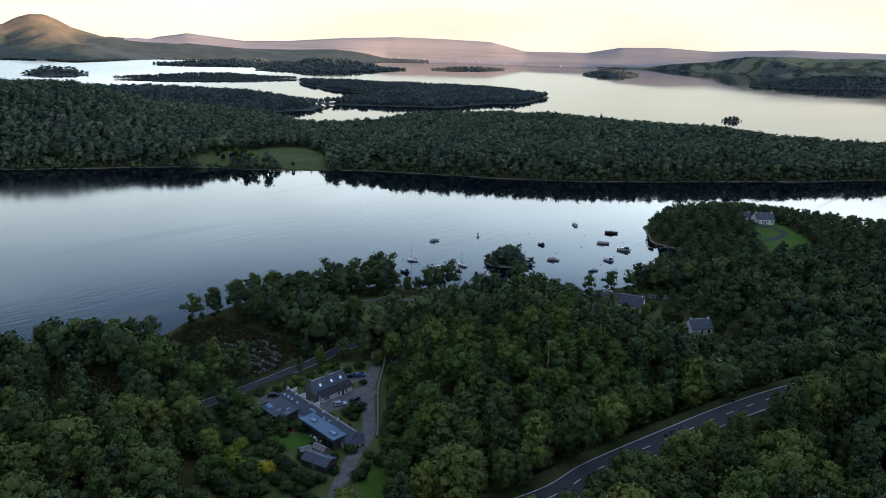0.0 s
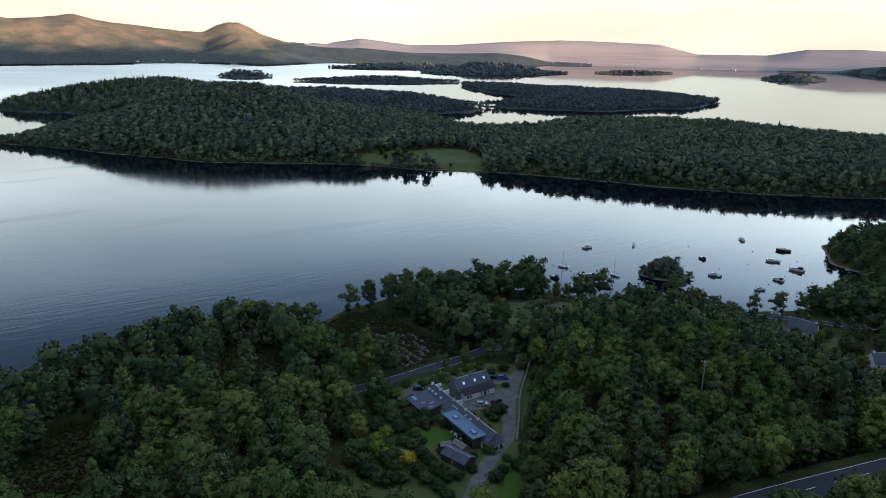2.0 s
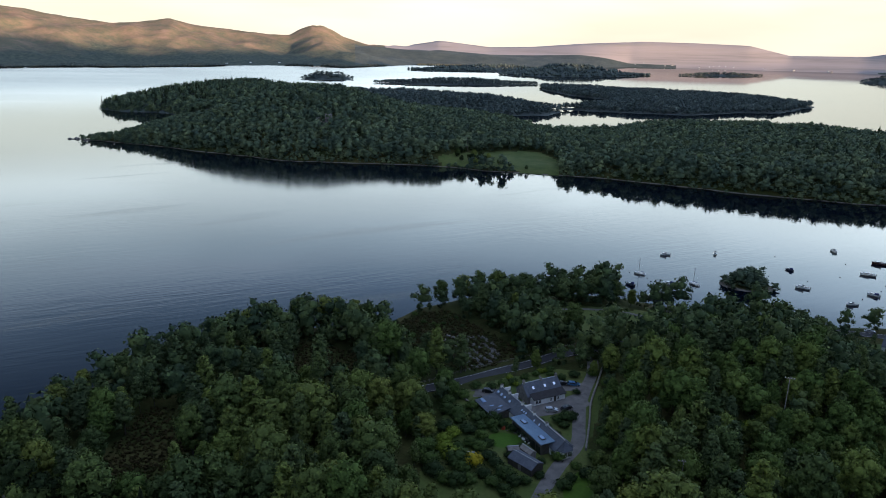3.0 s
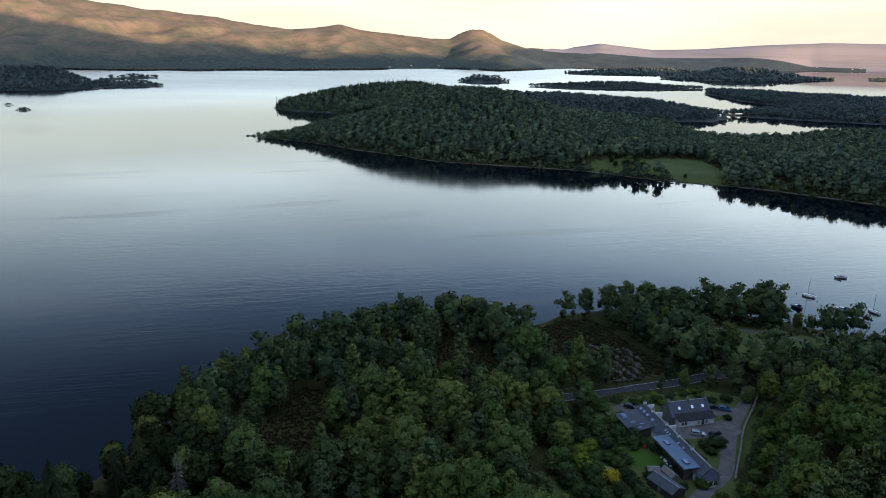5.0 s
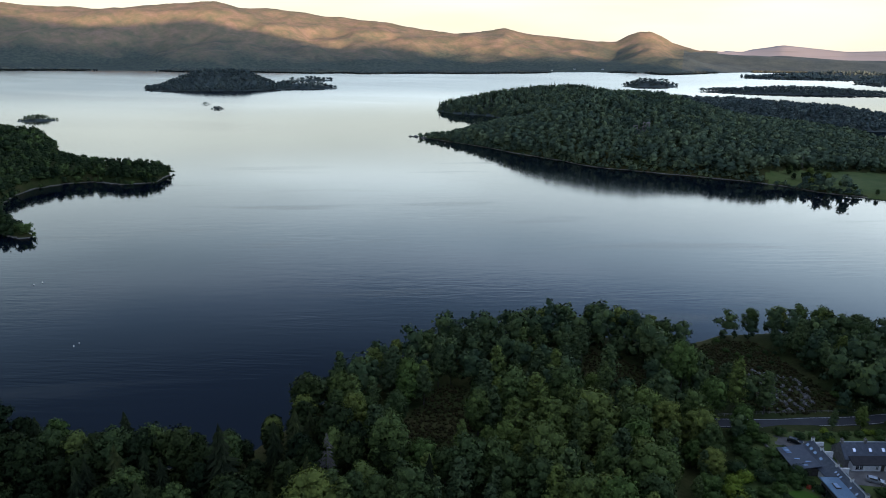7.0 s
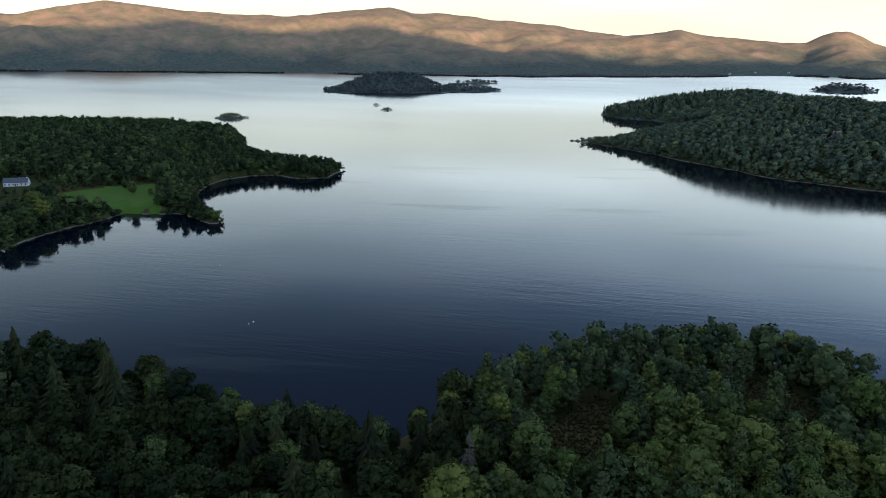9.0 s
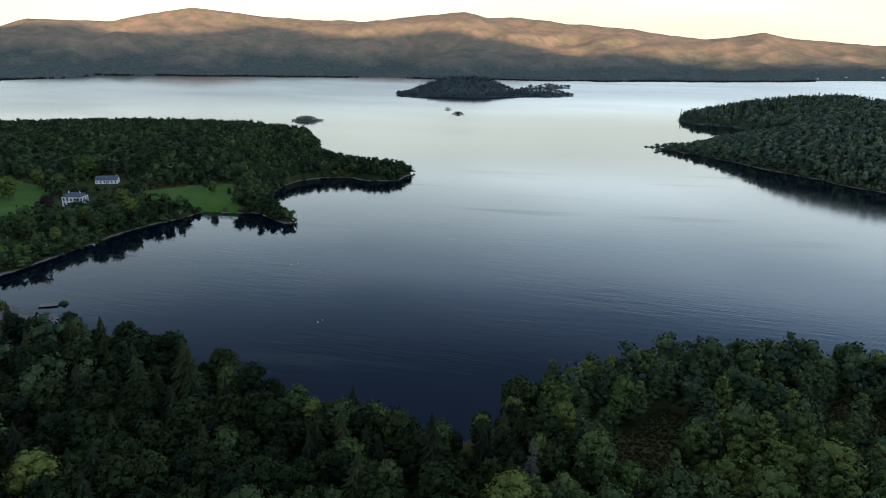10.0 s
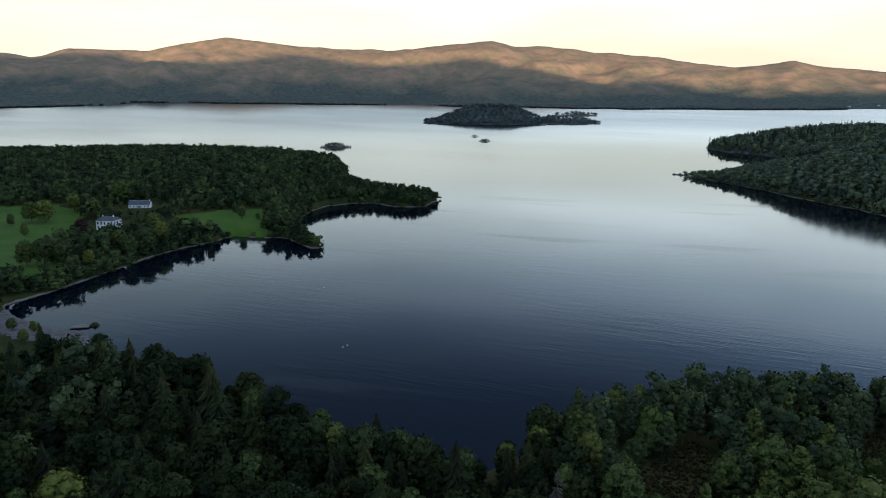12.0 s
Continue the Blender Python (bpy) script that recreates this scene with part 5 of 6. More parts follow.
def gabled_roof(parent, length, depth, eave, ridge, mat, over=0.3):
    l, d = length / 2 + over * 0.6, depth / 2
    drop = (ridge - eave) / d * over
    for s in (-1, 1):
        roof_slab("roof_slope", mat, parent, (-l, 0, ridge + 0.12), (l, 0, ridge + 0.12), (l, s * (d + over), eave - drop + 0.12), (-l, s * (d + over), eave - drop + 0.12))
    ridge_cap = bmesh.new()
    bmesh.ops.create_cone(ridge_cap, cap_ends=True, segments=6, radius1=0.13, radius2=0.13, depth=2 * l, matrix=Matrix.Translation((0, 0, ridge + 0.13)) @ Matrix.Rotation(math.pi / 2, 4, "Y"))
    part("ridge_cap", ridge_cap, M_STEEL, parent)


def chimney(parent, x, z, tall=1.3, pots=2, mat=None, y=0.0, wide=0.8):
    stack = block("chimney", mat or M_HARL, parent, x - 0.3, x + 0.3, y - wide / 2, y + wide / 2, z - 0.6, z + tall, 0.03)
    block("coping", M_WALLSTONE, stack, x - 0.36, x + 0.36, y - wide / 2 - 0.06, y + wide / 2 + 0.06, z + tall, z + tall + 0.1)
    for k in range(pots):
        bm = bmesh.new()
        bmesh.ops.create_cone(bm, cap_ends=True, segments=10, radius1=0.11, radius2=0.09, depth=0.4, matrix=Matrix.Translation((x, y + (k - (pots - 1) / 2) * 0.35, z + tall + 0.3)))
        part("chimney_pot", bm, M_WALLSTONE, stack)


def window(parent, x, y, z, wide, tall, facing="y-"):
    """A framed window on a wall of the house: sill, frame and dark pane."""
    sx = facing[0] == "x"
    s = -1 if facing[1] == "-" else 1

    def put(name, mat, p, u0, u1, w0, w1, out0, out1, label=""):
        o0, o1 = sorted((s * out0, s * out1))
        if sx:
            return block(name, mat, p, x + o0, x + o1, y + u0, y + u1, w0, w1, 0, label)
        return block(name, mat, p, x + u0, x + u1, y + o0, y + o1, w0, w1, 0, label)

    w = put("window", M_GLASS, parent, -wide / 2, wide / 2, z, z + tall, -0.02, 0.02, "dark glass window")
    for u0, u1, w0, w1 in ((-wide / 2 - 0.06, -wide / 2, z, z + tall), (wide / 2, wide / 2 + 0.06, z, z + tall), (-wide / 2 - 0.06, wide / 2 + 0.06, z + tall, z + tall + 0.07), (-0.03, 0.03, z, z + tall)):
        put("frame", M_WHITE, w, u0, u1, w0, w1, 0.0, 0.045)
    put("sill", M_WALLSTONE, w, -wide / 2 - 0.12, wide / 2 + 0.12, z - 0.1, z, 0.0, 0.12)
    return w


def rooflight(parent, x, t, depth, eave, ridge, side=-1, wide=0.8, tall=1.0, mat=None):
    """A roof window lying in a slope; t runs from the eave to the ridge."""
    d = depth / 2
    ang = math.atan2(ridge - eave, d)
    y, z = side * d * (1 - t), eave + (ridge - eave) * t
    m = Matrix.Translation((x, y, z + 0.15)) @ Matrix.Rotation(-side * ang, 4, "X")
    for name, mt, g, h in (("rooflight", mat or M_ROOFLIGHT, 0.0, 0.07), ("rooflight_frame", M_BLACK, 0.07, 0.05)):
        bm = box(bmesh.new(), -wide / 2 - g, wide / 2 + g, -tall / 2 - g, tall / 2 + g, 0, h)
        bmesh.ops.transform(bm, matrix=m, verts=bm.verts)
        part(name, bm, mt, parent, "pale sky-lit roof window" if name == "rooflight" else "")


def house(name, label, x, y, z, turn, category="house"):
    root = tagged(new(name), label, category)
    root.matrix_world = pose(x, y, z, 0, 0, turn)
    return root


# the white cottage with the black lower roof
h = house("cottage", "White rendered cottage with slate roof and black lean-to roof", -36.9, 203.0, 5.6, 46.4)
gabled_walls(h, 13.6, 6.6, 2.7, 5.8, M_WALLSTONE)
gabled_roof(h, 13.6, 6.6, 2.7, 5.8, M_SLATE)
block("lean_to_wall", M_HARL, h, -5.6, 6.8, -5.3, -3.32, -0.6, 2.0)
roof_slab("lean_to_roof", M_BLACK, h, (-5.8, -2.9, 3.3), (7.1, -2.9, 3.3), (7.1, -5.65, 2.15), (-5.8, -5.65, 2.15), 0.15, "black lean-to roof")
for wx in (-4.3, -3.2, 1.2, 4.0):
    window(h, wx, -5.3, 0.7, 0.8 if wx < 0 else 0.6, 0.95)
block("door", M_DARKWOOD, h, 2.3, 3.2, -5.36, -5.28, 0, 1.95, 0, "dark wooden door")
for wx in (-3.6, 0.9, 4.6):
    rooflight(h, wx, 0.5, 6.6, 2.7, 5.8)
for wx in (-6.4, 0.2, 6.4):
    chimney(h, wx, 5.7, 1.0, 2, M_WALLSTONE)
window(h, 6.8, 0.0, 3.2, 0.8, 1.0, "x+")

# the long low house with its zinc-roofed extension
h = house("long_house", "Long low white house with slate roof and zinc-roofed extension", -35.3, 182.9, 5.6, -44.1)
gabled_walls(h, 35.0, 6.2, 2.5, 5.0, M_HARL)
gabled_roof(h, 35.0, 6.2, 2.5, 5.0, M_SLATE)
for wx in (-17.2, -12.4, -4.6, 2.0, 8.6):
    chimney(h, wx, 4.9, 0.9, 2)
    block("skew", M_HARL, h, wx - 0.16, wx + 0.16, 0.0, 3.3, 2.2, 4.4) if wx < 0 else None
for wx in (-3.0, -1.9, -0.8, 3.8, 6.4):
    rooflight(h, wx, 0.62, 6.2, 2.5, 5.0, -1, 0.55, 0.8)
for k, wx in enumerate((-16.6, -14.6, -12.6, -9.6)):
    rooflight(h, wx, 0.5, 6.2, 2.5, 5.0, -1, 1.1, 0.8)
# wing on the garden side under a shallow slate slope
block("wing_wall", M_DARKWOOD, h, -17.4, -7.2, -9.3, -3.12, -0.6, 2.1, 0, "dark timber-clad wing")
roof_slab("wing_roof", M_SLATE, h, (-17.7, -2.6, 3.35), (-6.9, -2.6, 3.35), (-6.9, -9.8, 2.2), (-17.7, -9.8, 2.2))
for wx, wy in ((-16.8, -7.8), (-16.1, -7.8), (-15.4, -7.8), (-14.7, -7.8), (-11.4, -7.0), (-9.6, -5.0), (-8.2, -6.4)):
    zc = 3.35 + (wy + 2.6) / 7.2 * 1.15
    block("rooflight", M_ROOFLIGHT, h, wx - 0.22, wx + 0.22, wy - 0.75, wy + 0.75, zc - 0.1, zc + 0.14, 0, "pale roof window")
block("extension_wall", M_DARKWOOD, h, -0.9, 14.6, -5.9, -3.12, -0.6, 3.55, 0, "dark timber and glass extension")
block("zinc_roof", M_ZINC, h, -1.4, 15.1, -6.4, -1.3, 3.56, 3.85, 0.03, "pale blue-grey zinc flat roof")
for k in range(11):
    block("standing_seam", M_ZINC, h, -1.38, 15.08, -6.2 + 0.46 * k, -6.16 + 0.46 * k, 3.85, 3.90)
for wx in (2.6, 12.2):
    up = block("roof_lantern", M_DARKWOOD, h, wx - 1.1, wx + 1.1, -4.8, -3.4, 3.851, 4.12, 0.03)
    block("pane", M_ROOFLIGHT, up, wx - 0.95, wx + 0.95, -4.65, -3.55, 4.12, 4.16)
for wx in (0.6, 3.1, 5.6, 8.1, 10.6, 13.1):
    block("glazed_door", M_GLASS, h, wx - 1.1, wx + 1.1, -5.96, -5.89, 0, 2.3)
block("gable_panel", M_HARL, h, -1.02, -0.9, -5.9, -3.4, -0.3, 2.6)
# hipped bay at the drive end
part("end_bay", solid([(17.5, -2.6, -0.6), (19.0, -1.4, -0.6), (19.0, 1.4, -0.6), (17.5, 2.6, -0.6), (17.5, -2.6, 2.4), (19.0, -1.4, 2.4), (19.0, 1.4, 2.4), (17.5, 2.6, 2.4)],
                      [(0, 1, 5, 4), (1, 2, 6, 5), (2, 3, 7, 6), (4, 5, 6, 7), (3, 2, 1, 0), (3, 0, 4, 7)]), M_HARL, h)
part("bay_roof", solid([(17.4, -3.0, 2.42), (19.4, -1.6, 2.42), (19.4, 1.6, 2.42), (17.4, 3.0, 2.42), (17.3, 0, 4.9)], [(0, 1, 4), (1, 2, 4), (2, 3, 4), (3, 0, 4), (3, 2, 1, 0)]), M_SLATE, h)
window(h, 19.0, -0.6, 0.8, 0.8, 1.2, "x+")
window(h, 19.0, 0.7, 0.8, 0.8, 1.2, "x+")
for wx in (16.2,):
    window(h, wx, -3.1, 0.9, 0.9, 1.1)
for wx in (-10, -6, 0, 5, 11, 15):
    window(h, wx, 3.1, 0.9, 0.9, 1.1, "y+")

# sheds in the garden
def shed(label, x, y, turn, length, depth, eave, ridge, roof, wall):
    g = house("shed", label, x, y, 5.55, turn, "shed")
    gabled_walls(g, length, depth, eave, ridge, wall)
    gabled_roof(g, length, depth, eave, ridge, roof, 0.2)
    block("shed_door", M_TIMBER, g, -0.5, 0.5, -depth / 2 - 0.05, -depth / 2, 0, 1.9)
    return g


shed("Grey felt-roofed timber shed beside the gravel drive", -31.8, 161.6, -27, 8.4, 5.0, 2.1, 3.2, M_SLATE, M_DARKWOOD)
shed("Small timber garden store with pale roof", -32.4, 167.2, -35, 4.4, 2.2, 1.9, 2.6, M_TIMBER, M_TIMBER)
shed("Small weathered garden shelter near the store", -36.6, 166.6, 30, 3.2, 1.8, 1.8, 2.4, M_TIMBER, M_DARKWOOD)
shed("Little blue-grey shed among clipped hedges", -47.5, 158.6, 20, 3.6, 2.6, 1.9, 2.6, M_ZINC, M_DARKWOOD)


def villa(name, label, x, y, turn, length, depth, eave, ridge, storeys=1, roof=None, stacks=(-0.42, 0.42), bays=4, door=True):
    g = house(name, label, x, y, place(x, y), turn)
    gabled_walls(g, length, depth, eave, ridge, M_HARL)
    gabled_roof(g, length, depth, eave, ridge, roof or M_SLATE)
    for q in stacks:
        chimney(g, q * length, ridge - 0.1, 0.9)
    for k in range(storeys):
        for j in range(bays):
            for s, face in ((-1, "y-"), (1, "y+")):
                window(g, (j + 0.5) / bays * length - length / 2, s * depth / 2, 0.8 + 2.8 * k, 0.95, 1.35, face)
    for s, face in ((-1, "x-"), (1, "x+")):
        window(g, s * length / 2, 0, 0.9, 1.0, 1.3, face)
    if door:
        block("door", M_DARKWOOD, g, -0.5, 0.5, -depth / 2 - 0.07, -depth / 2 - 0.01, 0, 2.05)
    return g


villa("lakeside_house", "White gabled house with dark slate roof above a lawn", 212.5, 438.5, 4, 12.5, 7.0, 3.2, 6.6, 1)
villa("lakeside_house_wing", "White slate-roofed outhouse behind the gabled house", 204, 446, 10, 7.0, 5.0, 2.6, 5.0, 1, None, (0.3,), 2, False)
villa("roadside_cottage", "White cottage with blue-grey slate roof by the shore road", 89, 296, -25, 11, 7.0, 2.9, 6.4, 1, None, (0.42,), 3)
villa("roadside_cottage", "Low white cottage with slate roof among trees", 110, 268, 12, 9.5, 6.5, 2.9, 5.9, 1, None, (-0.42, 0.42), 3)
# the mansion across the bay: two storeys under a hipped slate roof
g = house("mansion", "White two-storey mansion with hipped slate roof in parkland", -567, -40, place(-567, -40), 62)
block("wall", M_HARL, g, -7, 7, -5.5, 5.5, -1, 7.0, 0.03)
part("roof", solid([(-7.5, -6, 7.01), (7.5, -6, 7.01), (7.5, 6, 7.01), (-7.5, 6, 7.01), (-3, 0, 9.8), (3, 0, 9.8)], [(0, 1, 5, 4), (1, 2, 5), (2, 3, 4, 5), (3, 0, 4), (3, 2, 1, 0)]), M_SLATE, g)
for q in (-4.2, 4.2):
    chimney(g, q, 8.8, 1.6, 3)
for zz in (0.9, 4.2):
    for q in (-5.4, -2.7, 0, 2.7, 5.4):
        window(g, q, -5.5, zz, 1.1, 1.9)
    for q in (-3.6, 0, 3.6):
        window(g, 7, q, zz, 1.1, 1.9, "x+")
        window(g, -7, q, zz, 1.1, 1.9, "x-")
block("porch", M_HARL, g, 7, 9.5, -2.4, 2.4, -1, 3.4)
part("porch_roof", solid([(6.98, -2.8, 3.41), (9.9, -2.8, 3.41), (9.9, 2.8, 3.41), (6.98, 2.8, 3.41), (6.98, 0, 4.6)], [(0, 1, 4), (1, 2, 4), (2, 3, 4), (3, 0, 4), (3, 2, 1, 0)]), M_SLATE, g)
villa("stable_block", "Long white stable block with slate roof and gable", -640, -19, 72, 18, 6.5, 3.2, 6.0, 1, None, (0.45,), 6)


def far_house(x, y, turn, length):
    """A small white house far across the loch."""
    g = house("far_house", "Small white house on the far shore", x, y, place(x, y), turn)
    gabled_walls(g, length, 6, 2.8, 5.4, M_HARL)
    gabled_roof(g, length, 6, 2.8, 5.4, M_SLATE)
    return g


far = random.Random(23)
for k in range(16):
    az, r = radians(far.uniform(-9.5, 5.0)), far.uniform(4606, 4650)
    far_house(-r * math.sin(az), r * math.cos(az), far.uniform(0, 180), far.uniform(7, 11))
for az, r in ((57.5, 3300), (60.4, 3320), (33.0, 3830), (35.2, 3790), (37.0, 3720)):
    far_house(-r * math.sin(radians(az)), r * math.cos(radians(az)), far.uniform(0, 180), 11)


# ---- vehicles ----
def car(label, x, y, turn, paint):
    root = tagged(new("car"), label, "car", "parked cars")
    root.matrix_world = pose(x, y, place(x, y) + 0.06, 0, 0, turn)
    prof = [(-2.1, 0.35), (-2.15, 0.75), (-1.95, 0.95), (-1.75, 1.42), (-0.6, 1.48), (0.35, 1.42), (1.0, 0.98), (1.95, 0.82), (2.12, 0.6), (2.1, 0.32)]
    bm = bmesh.new()
    rows = []
    for yy, k in ((-0.86, 0.93), (-0.80, 1.0), (0.80, 1.0), (0.86, 0.93)):
        rows.append([bm.verts.new((px * (0.985 if abs(yy) > 0.82 else 1), yy * (0.82 if pz > 1.2 else 1), 0.35 + (pz - 0.35) * k)) for px, pz in prof])
    for a, b in zip(rows, rows[1:]):
        for k in range(len(prof)):
            q = (k + 1) % len(prof)
            bm.faces.new((a[k], a[q], b[q], b[k]))
    bm.faces.new(rows[0]), bm.faces.new(rows[-1])
    bmesh.ops.recalc_face_normals(bm, faces=bm.faces)
    part("body", bm, paint, root)
    part("windscreen", solid([(0.40, -0.62, 1.41), (0.98, -0.72, 1.02), (0.98, 0.72, 1.02), (0.40, 0.62, 1.41), (0.44, -0.62, 1.44), (1.02, -0.72, 1.05), (1.02, 0.72, 1.05), (0.44, 0.62, 1.44)],
                             [(0, 1, 2, 3), (4, 5, 6, 7), (0, 1, 5, 4), (2, 3, 7, 6), (1, 2, 6, 5), (3, 0, 4, 7)]), M_GLASS, root)
    part("rear_window", solid([(-1.78, -0.6, 1.36), (-1.95, -0.66, 1.0), (-1.95, 0.66, 1.0), (-1.78, 0.6, 1.36), (-1.83, -0.6, 1.36), (-2.0, -0.66, 1.0), (-2.0, 0.66, 1.0), (-1.83, 0.6, 1.36)],
                              [(0, 1, 2, 3), (4, 5, 6, 7), (0, 1, 5, 4), (2, 3, 7, 6), (1, 2, 6, 5), (3, 0, 4, 7)]), M_GLASS, root)
    for s in (-1, 1):
        block("side_window", M_GLASS, root, -1.5, 0.3, s * 0.76 - 0.05, s * 0.76 + 0.05, 1.05, 1.34)
        block("headlight", M_WHITE, root, 1.98, 2.13, s * 0.62 - 0.16, s * 0.62 + 0.16, 0.62, 0.76)
        for wx in (-1.3, 1.3):
            bm = bmesh.new()
            bmesh.ops.create_cone(bm, cap_ends=True, segments=16, radius1=0.32, radius2=0.32, depth=0.22, matrix=Matrix.Translation((wx, s * 0.78, 0.32)) @ Matrix.Rotation(math.pi / 2, 4, "X"))
            wheel = part("wheel", bm, M_TYRE, root)
            bm = bmesh.new()
            bmesh.ops.create_cone(bm, cap_ends=True, segments=12, radius1=0.19, radius2=0.17, depth=0.03, matrix=Matrix.Translation((wx, s * 0.905, 0.32)) @ Matrix.Rotation(math.pi / 2, 4, "X"))
            part("rim", bm, M_STEEL, wheel)
    return root


car("Silver estate car parked on the gravel yard", -31.0, 194.2, 20, M_SILVER)
car("Dark hatchback parked beside the silver car", -26.6, 197.2, 60, M_DARKCAR)
car("Blue car parked behind the white cottage", -27.2, 214.6, 15, M_BLUECAR)
car("Dark car parked behind the white cottage", -31.0, 213.4, 40, M_DARKCAR)
car("Dark car parked at the long house terrace", -53.0, 198.6, 10, M_DARKCAR)
car("Pale car parked on the shore road", 84, 320.6, 5, M_SILVER)
car("Dark car parked before the gabled house", 205.5, 433.5, 10, M_DARKCAR)


# ---- boats ----
def hull_mesh(length, beam, free, z0=-0.25):
    """A hull lofted from stern to stem, decked over."""
    bm, rings = bmesh.new(), []
    for g in (0.0, 0.25, 0.5, 0.72, 0.88, 0.97, 1.0):
        wide = beam / 2 * (0.92 if g == 0 else 1.0 if g < 0.55 else math.sqrt(max(0.0, 1 - ((g - 0.5) / 0.5) ** 2)) * 0.98 + 0.015)
        sheer = free * (1 + 0.28 * g * g)
        x = (g - 0.5) * length
        rings.append([bm.verts.new(p) for p in ((x, -wide, sheer), (x - 0.05 * g * length * 0.5, -wide * 0.82, free * 0.25), (x - 0.08 * g * length, 0, z0), (x - 0.05 * g * length * 0.5, wide * 0.82, free * 0.25), (x, wide, sheer))])
    for a, b in zip(rings, rings[1:]):
        for k in range(4):
            bm.faces.new((a[k], b[k], b[k + 1], a[k + 1]))
        bm.faces.new((a[0], a[4], b[4], b[0]))
    bm.faces.new(rings[0])
    bm.faces.new(rings[-1])
    bmesh.ops.recalc_face_normals(bm, faces=bm.faces)
    return bm


def cabin_mesh(x0, x1, wide, z0, z1, rake=0.5):
    w, v = wide / 2, wide / 2 * 0.82
    return solid([(x0, -w, z0), (x1, -w * 0.8, z0), (x1, w * 0.8, z0), (x0, w, z0), (x0 + 0.1, -v, z1), (x1 - rake, -v * 0.85, z1), (x1 - rake, v * 0.85, z1), (x0 + 0.1, v, z1)],
                 [(0, 1, 5, 4), (1, 2, 6, 5), (2, 3, 7, 6), (3, 0, 4, 7), (4, 5, 6, 7), (3, 2, 1, 0)])


def rod(a, b, r, sides=6):
    a, b = Vector(a), Vector(b)
    bm = bmesh.new()
    m = Matrix.Translation((a + b) / 2) @ (b - a).to_track_quat("Z", "Y").to_matrix().to_4x4()
    bmesh.ops.create_cone(bm, cap_ends=True, segments=sides, radius1=r, radius2=r * 0.8, depth=(b - a).length, matrix=m)
    return bm


def motor_boat(label, x, y, turn, length=5.8, hull=None, canvas=False, tall=1.0):
    root = tagged(new("motor_boat"), label, "boat", "boats moored in the bay")
    root.matrix_world = pose(x, y, 0, 0, 0, turn)
    beam, free = length * 0.36, length * 0.13 + 0.1
    part("hull", hull_mesh(length, beam, free), hull or M_WHITE, root)
    cab = part("cabin", cabin_mesh(-length * 0.12, length * 0.30, beam * 0.72, free, free + 0.75 * tall), M_WHITE, root)
    part("window_band", cabin_mesh(-length * 0.115, length * 0.285, beam * 0.745, free + 0.28 * tall, free + 0.58 * tall, 0.25), M_GLASS, cab, "dark cabin windows")
    part("cockpit", box(bmesh.new(), -length * 0.46, -length * 0.14, -beam * 0.36, beam * 0.36, free + 0.004, free + 0.06), M_TIMBER, root)
    if canvas:
        part("canopy", cabin_mesh(-length * 0.42, -length * 0.02, beam * 0.74, free + 0.1, free + 1.2 * tall, 0.6), M_CANVAS, root, "blue canvas canopy")
    else:
        part("windscreen", solid([(-0.1 * length, -beam * 0.3, free + 0.75 * tall), (0.02 * length, -beam * 0.26, free + 0.75 * tall), (0.02 * length, beam * 0.26, free + 0.75 * tall), (-0.1 * length, beam * 0.3, free + 0.75 * tall),
                                  (-0.13 * length, -beam * 0.28, free + 1.2 * tall), (-0.05 * length, -beam * 0.25, free + 1.2 * tall), (-0.05 * length, beam * 0.25, free + 1.2 * tall), (-0.13 * length, beam * 0.28, free + 1.2 * tall)],
                                 [(0, 1, 5, 4), (1, 2, 6, 5), (2, 3, 7, 6), (3, 0, 4, 7), (4, 5, 6, 7), (3, 2, 1, 0)]), M_GLASS, root)
    part("outboard", box(bmesh.new(), -length * 0.5 - 0.45, -length * 0.5 - 0.05, -0.2, 0.2, 0.05, free + 0.35, 0.06), M_DARKCAR, root)
    part("rail", rod((length * 0.1, -beam * 0.36, free + 0.55), (length * 0.46, 0, free * 1.25 + 0.5), 0.03), M_STEEL, root)
    part("rail", rod((length * 0.1, beam * 0.36, free + 0.55), (length * 0.46, 0, free * 1.25 + 0.5), 0.03), M_STEEL, root)
    part("boot_stripe", box(bmesh.new(), -length * 0.47, length * 0.2, -beam * 0.455, beam * 0.455, free * 0.55, free * 0.68), M_NAVY, root)
    return root


def sail_boat(label, x, y, turn, length=6.4, mast=9.0):
    root = tagged(new("sailing_boat"), label, "boat", "boats moored in the bay")
    root.matrix_world = pose(x, y, 0, 0, 0, turn)
    part("hull", hull_mesh(length, length * 0.33, 0.8), M_WHITE, root)
    part("cabin", cabin_mesh(-length * 0.1, length * 0.25, length * 0.2, 0.8, 1.25, 0.4), M_WHITE, root)
    part("cockpit", box(bmesh.new(), -length * 0.45, -length * 0.12, -0.6, 0.6, 0.804, 0.85), M_TIMBER, root)
    part("mast", rod((length * 0.08, 0, 0.8), (length * 0.08, 0, mast), 0.11), M_STEEL, root)
    part("boom", rod((length * 0.08, 0, 1.75), (-length * 0.4, 0, 1.7), 0.12), M_CANVAS, root, "boom with furled sail")
    for a in ((length * 0.48, 0, 1.0), (-length * 0.48, 0, 0.9)):
        part("stay", rod((length * 0.08, 0, mast - 0.1), a, 0.012, 4), M_STEEL, root)
    return root


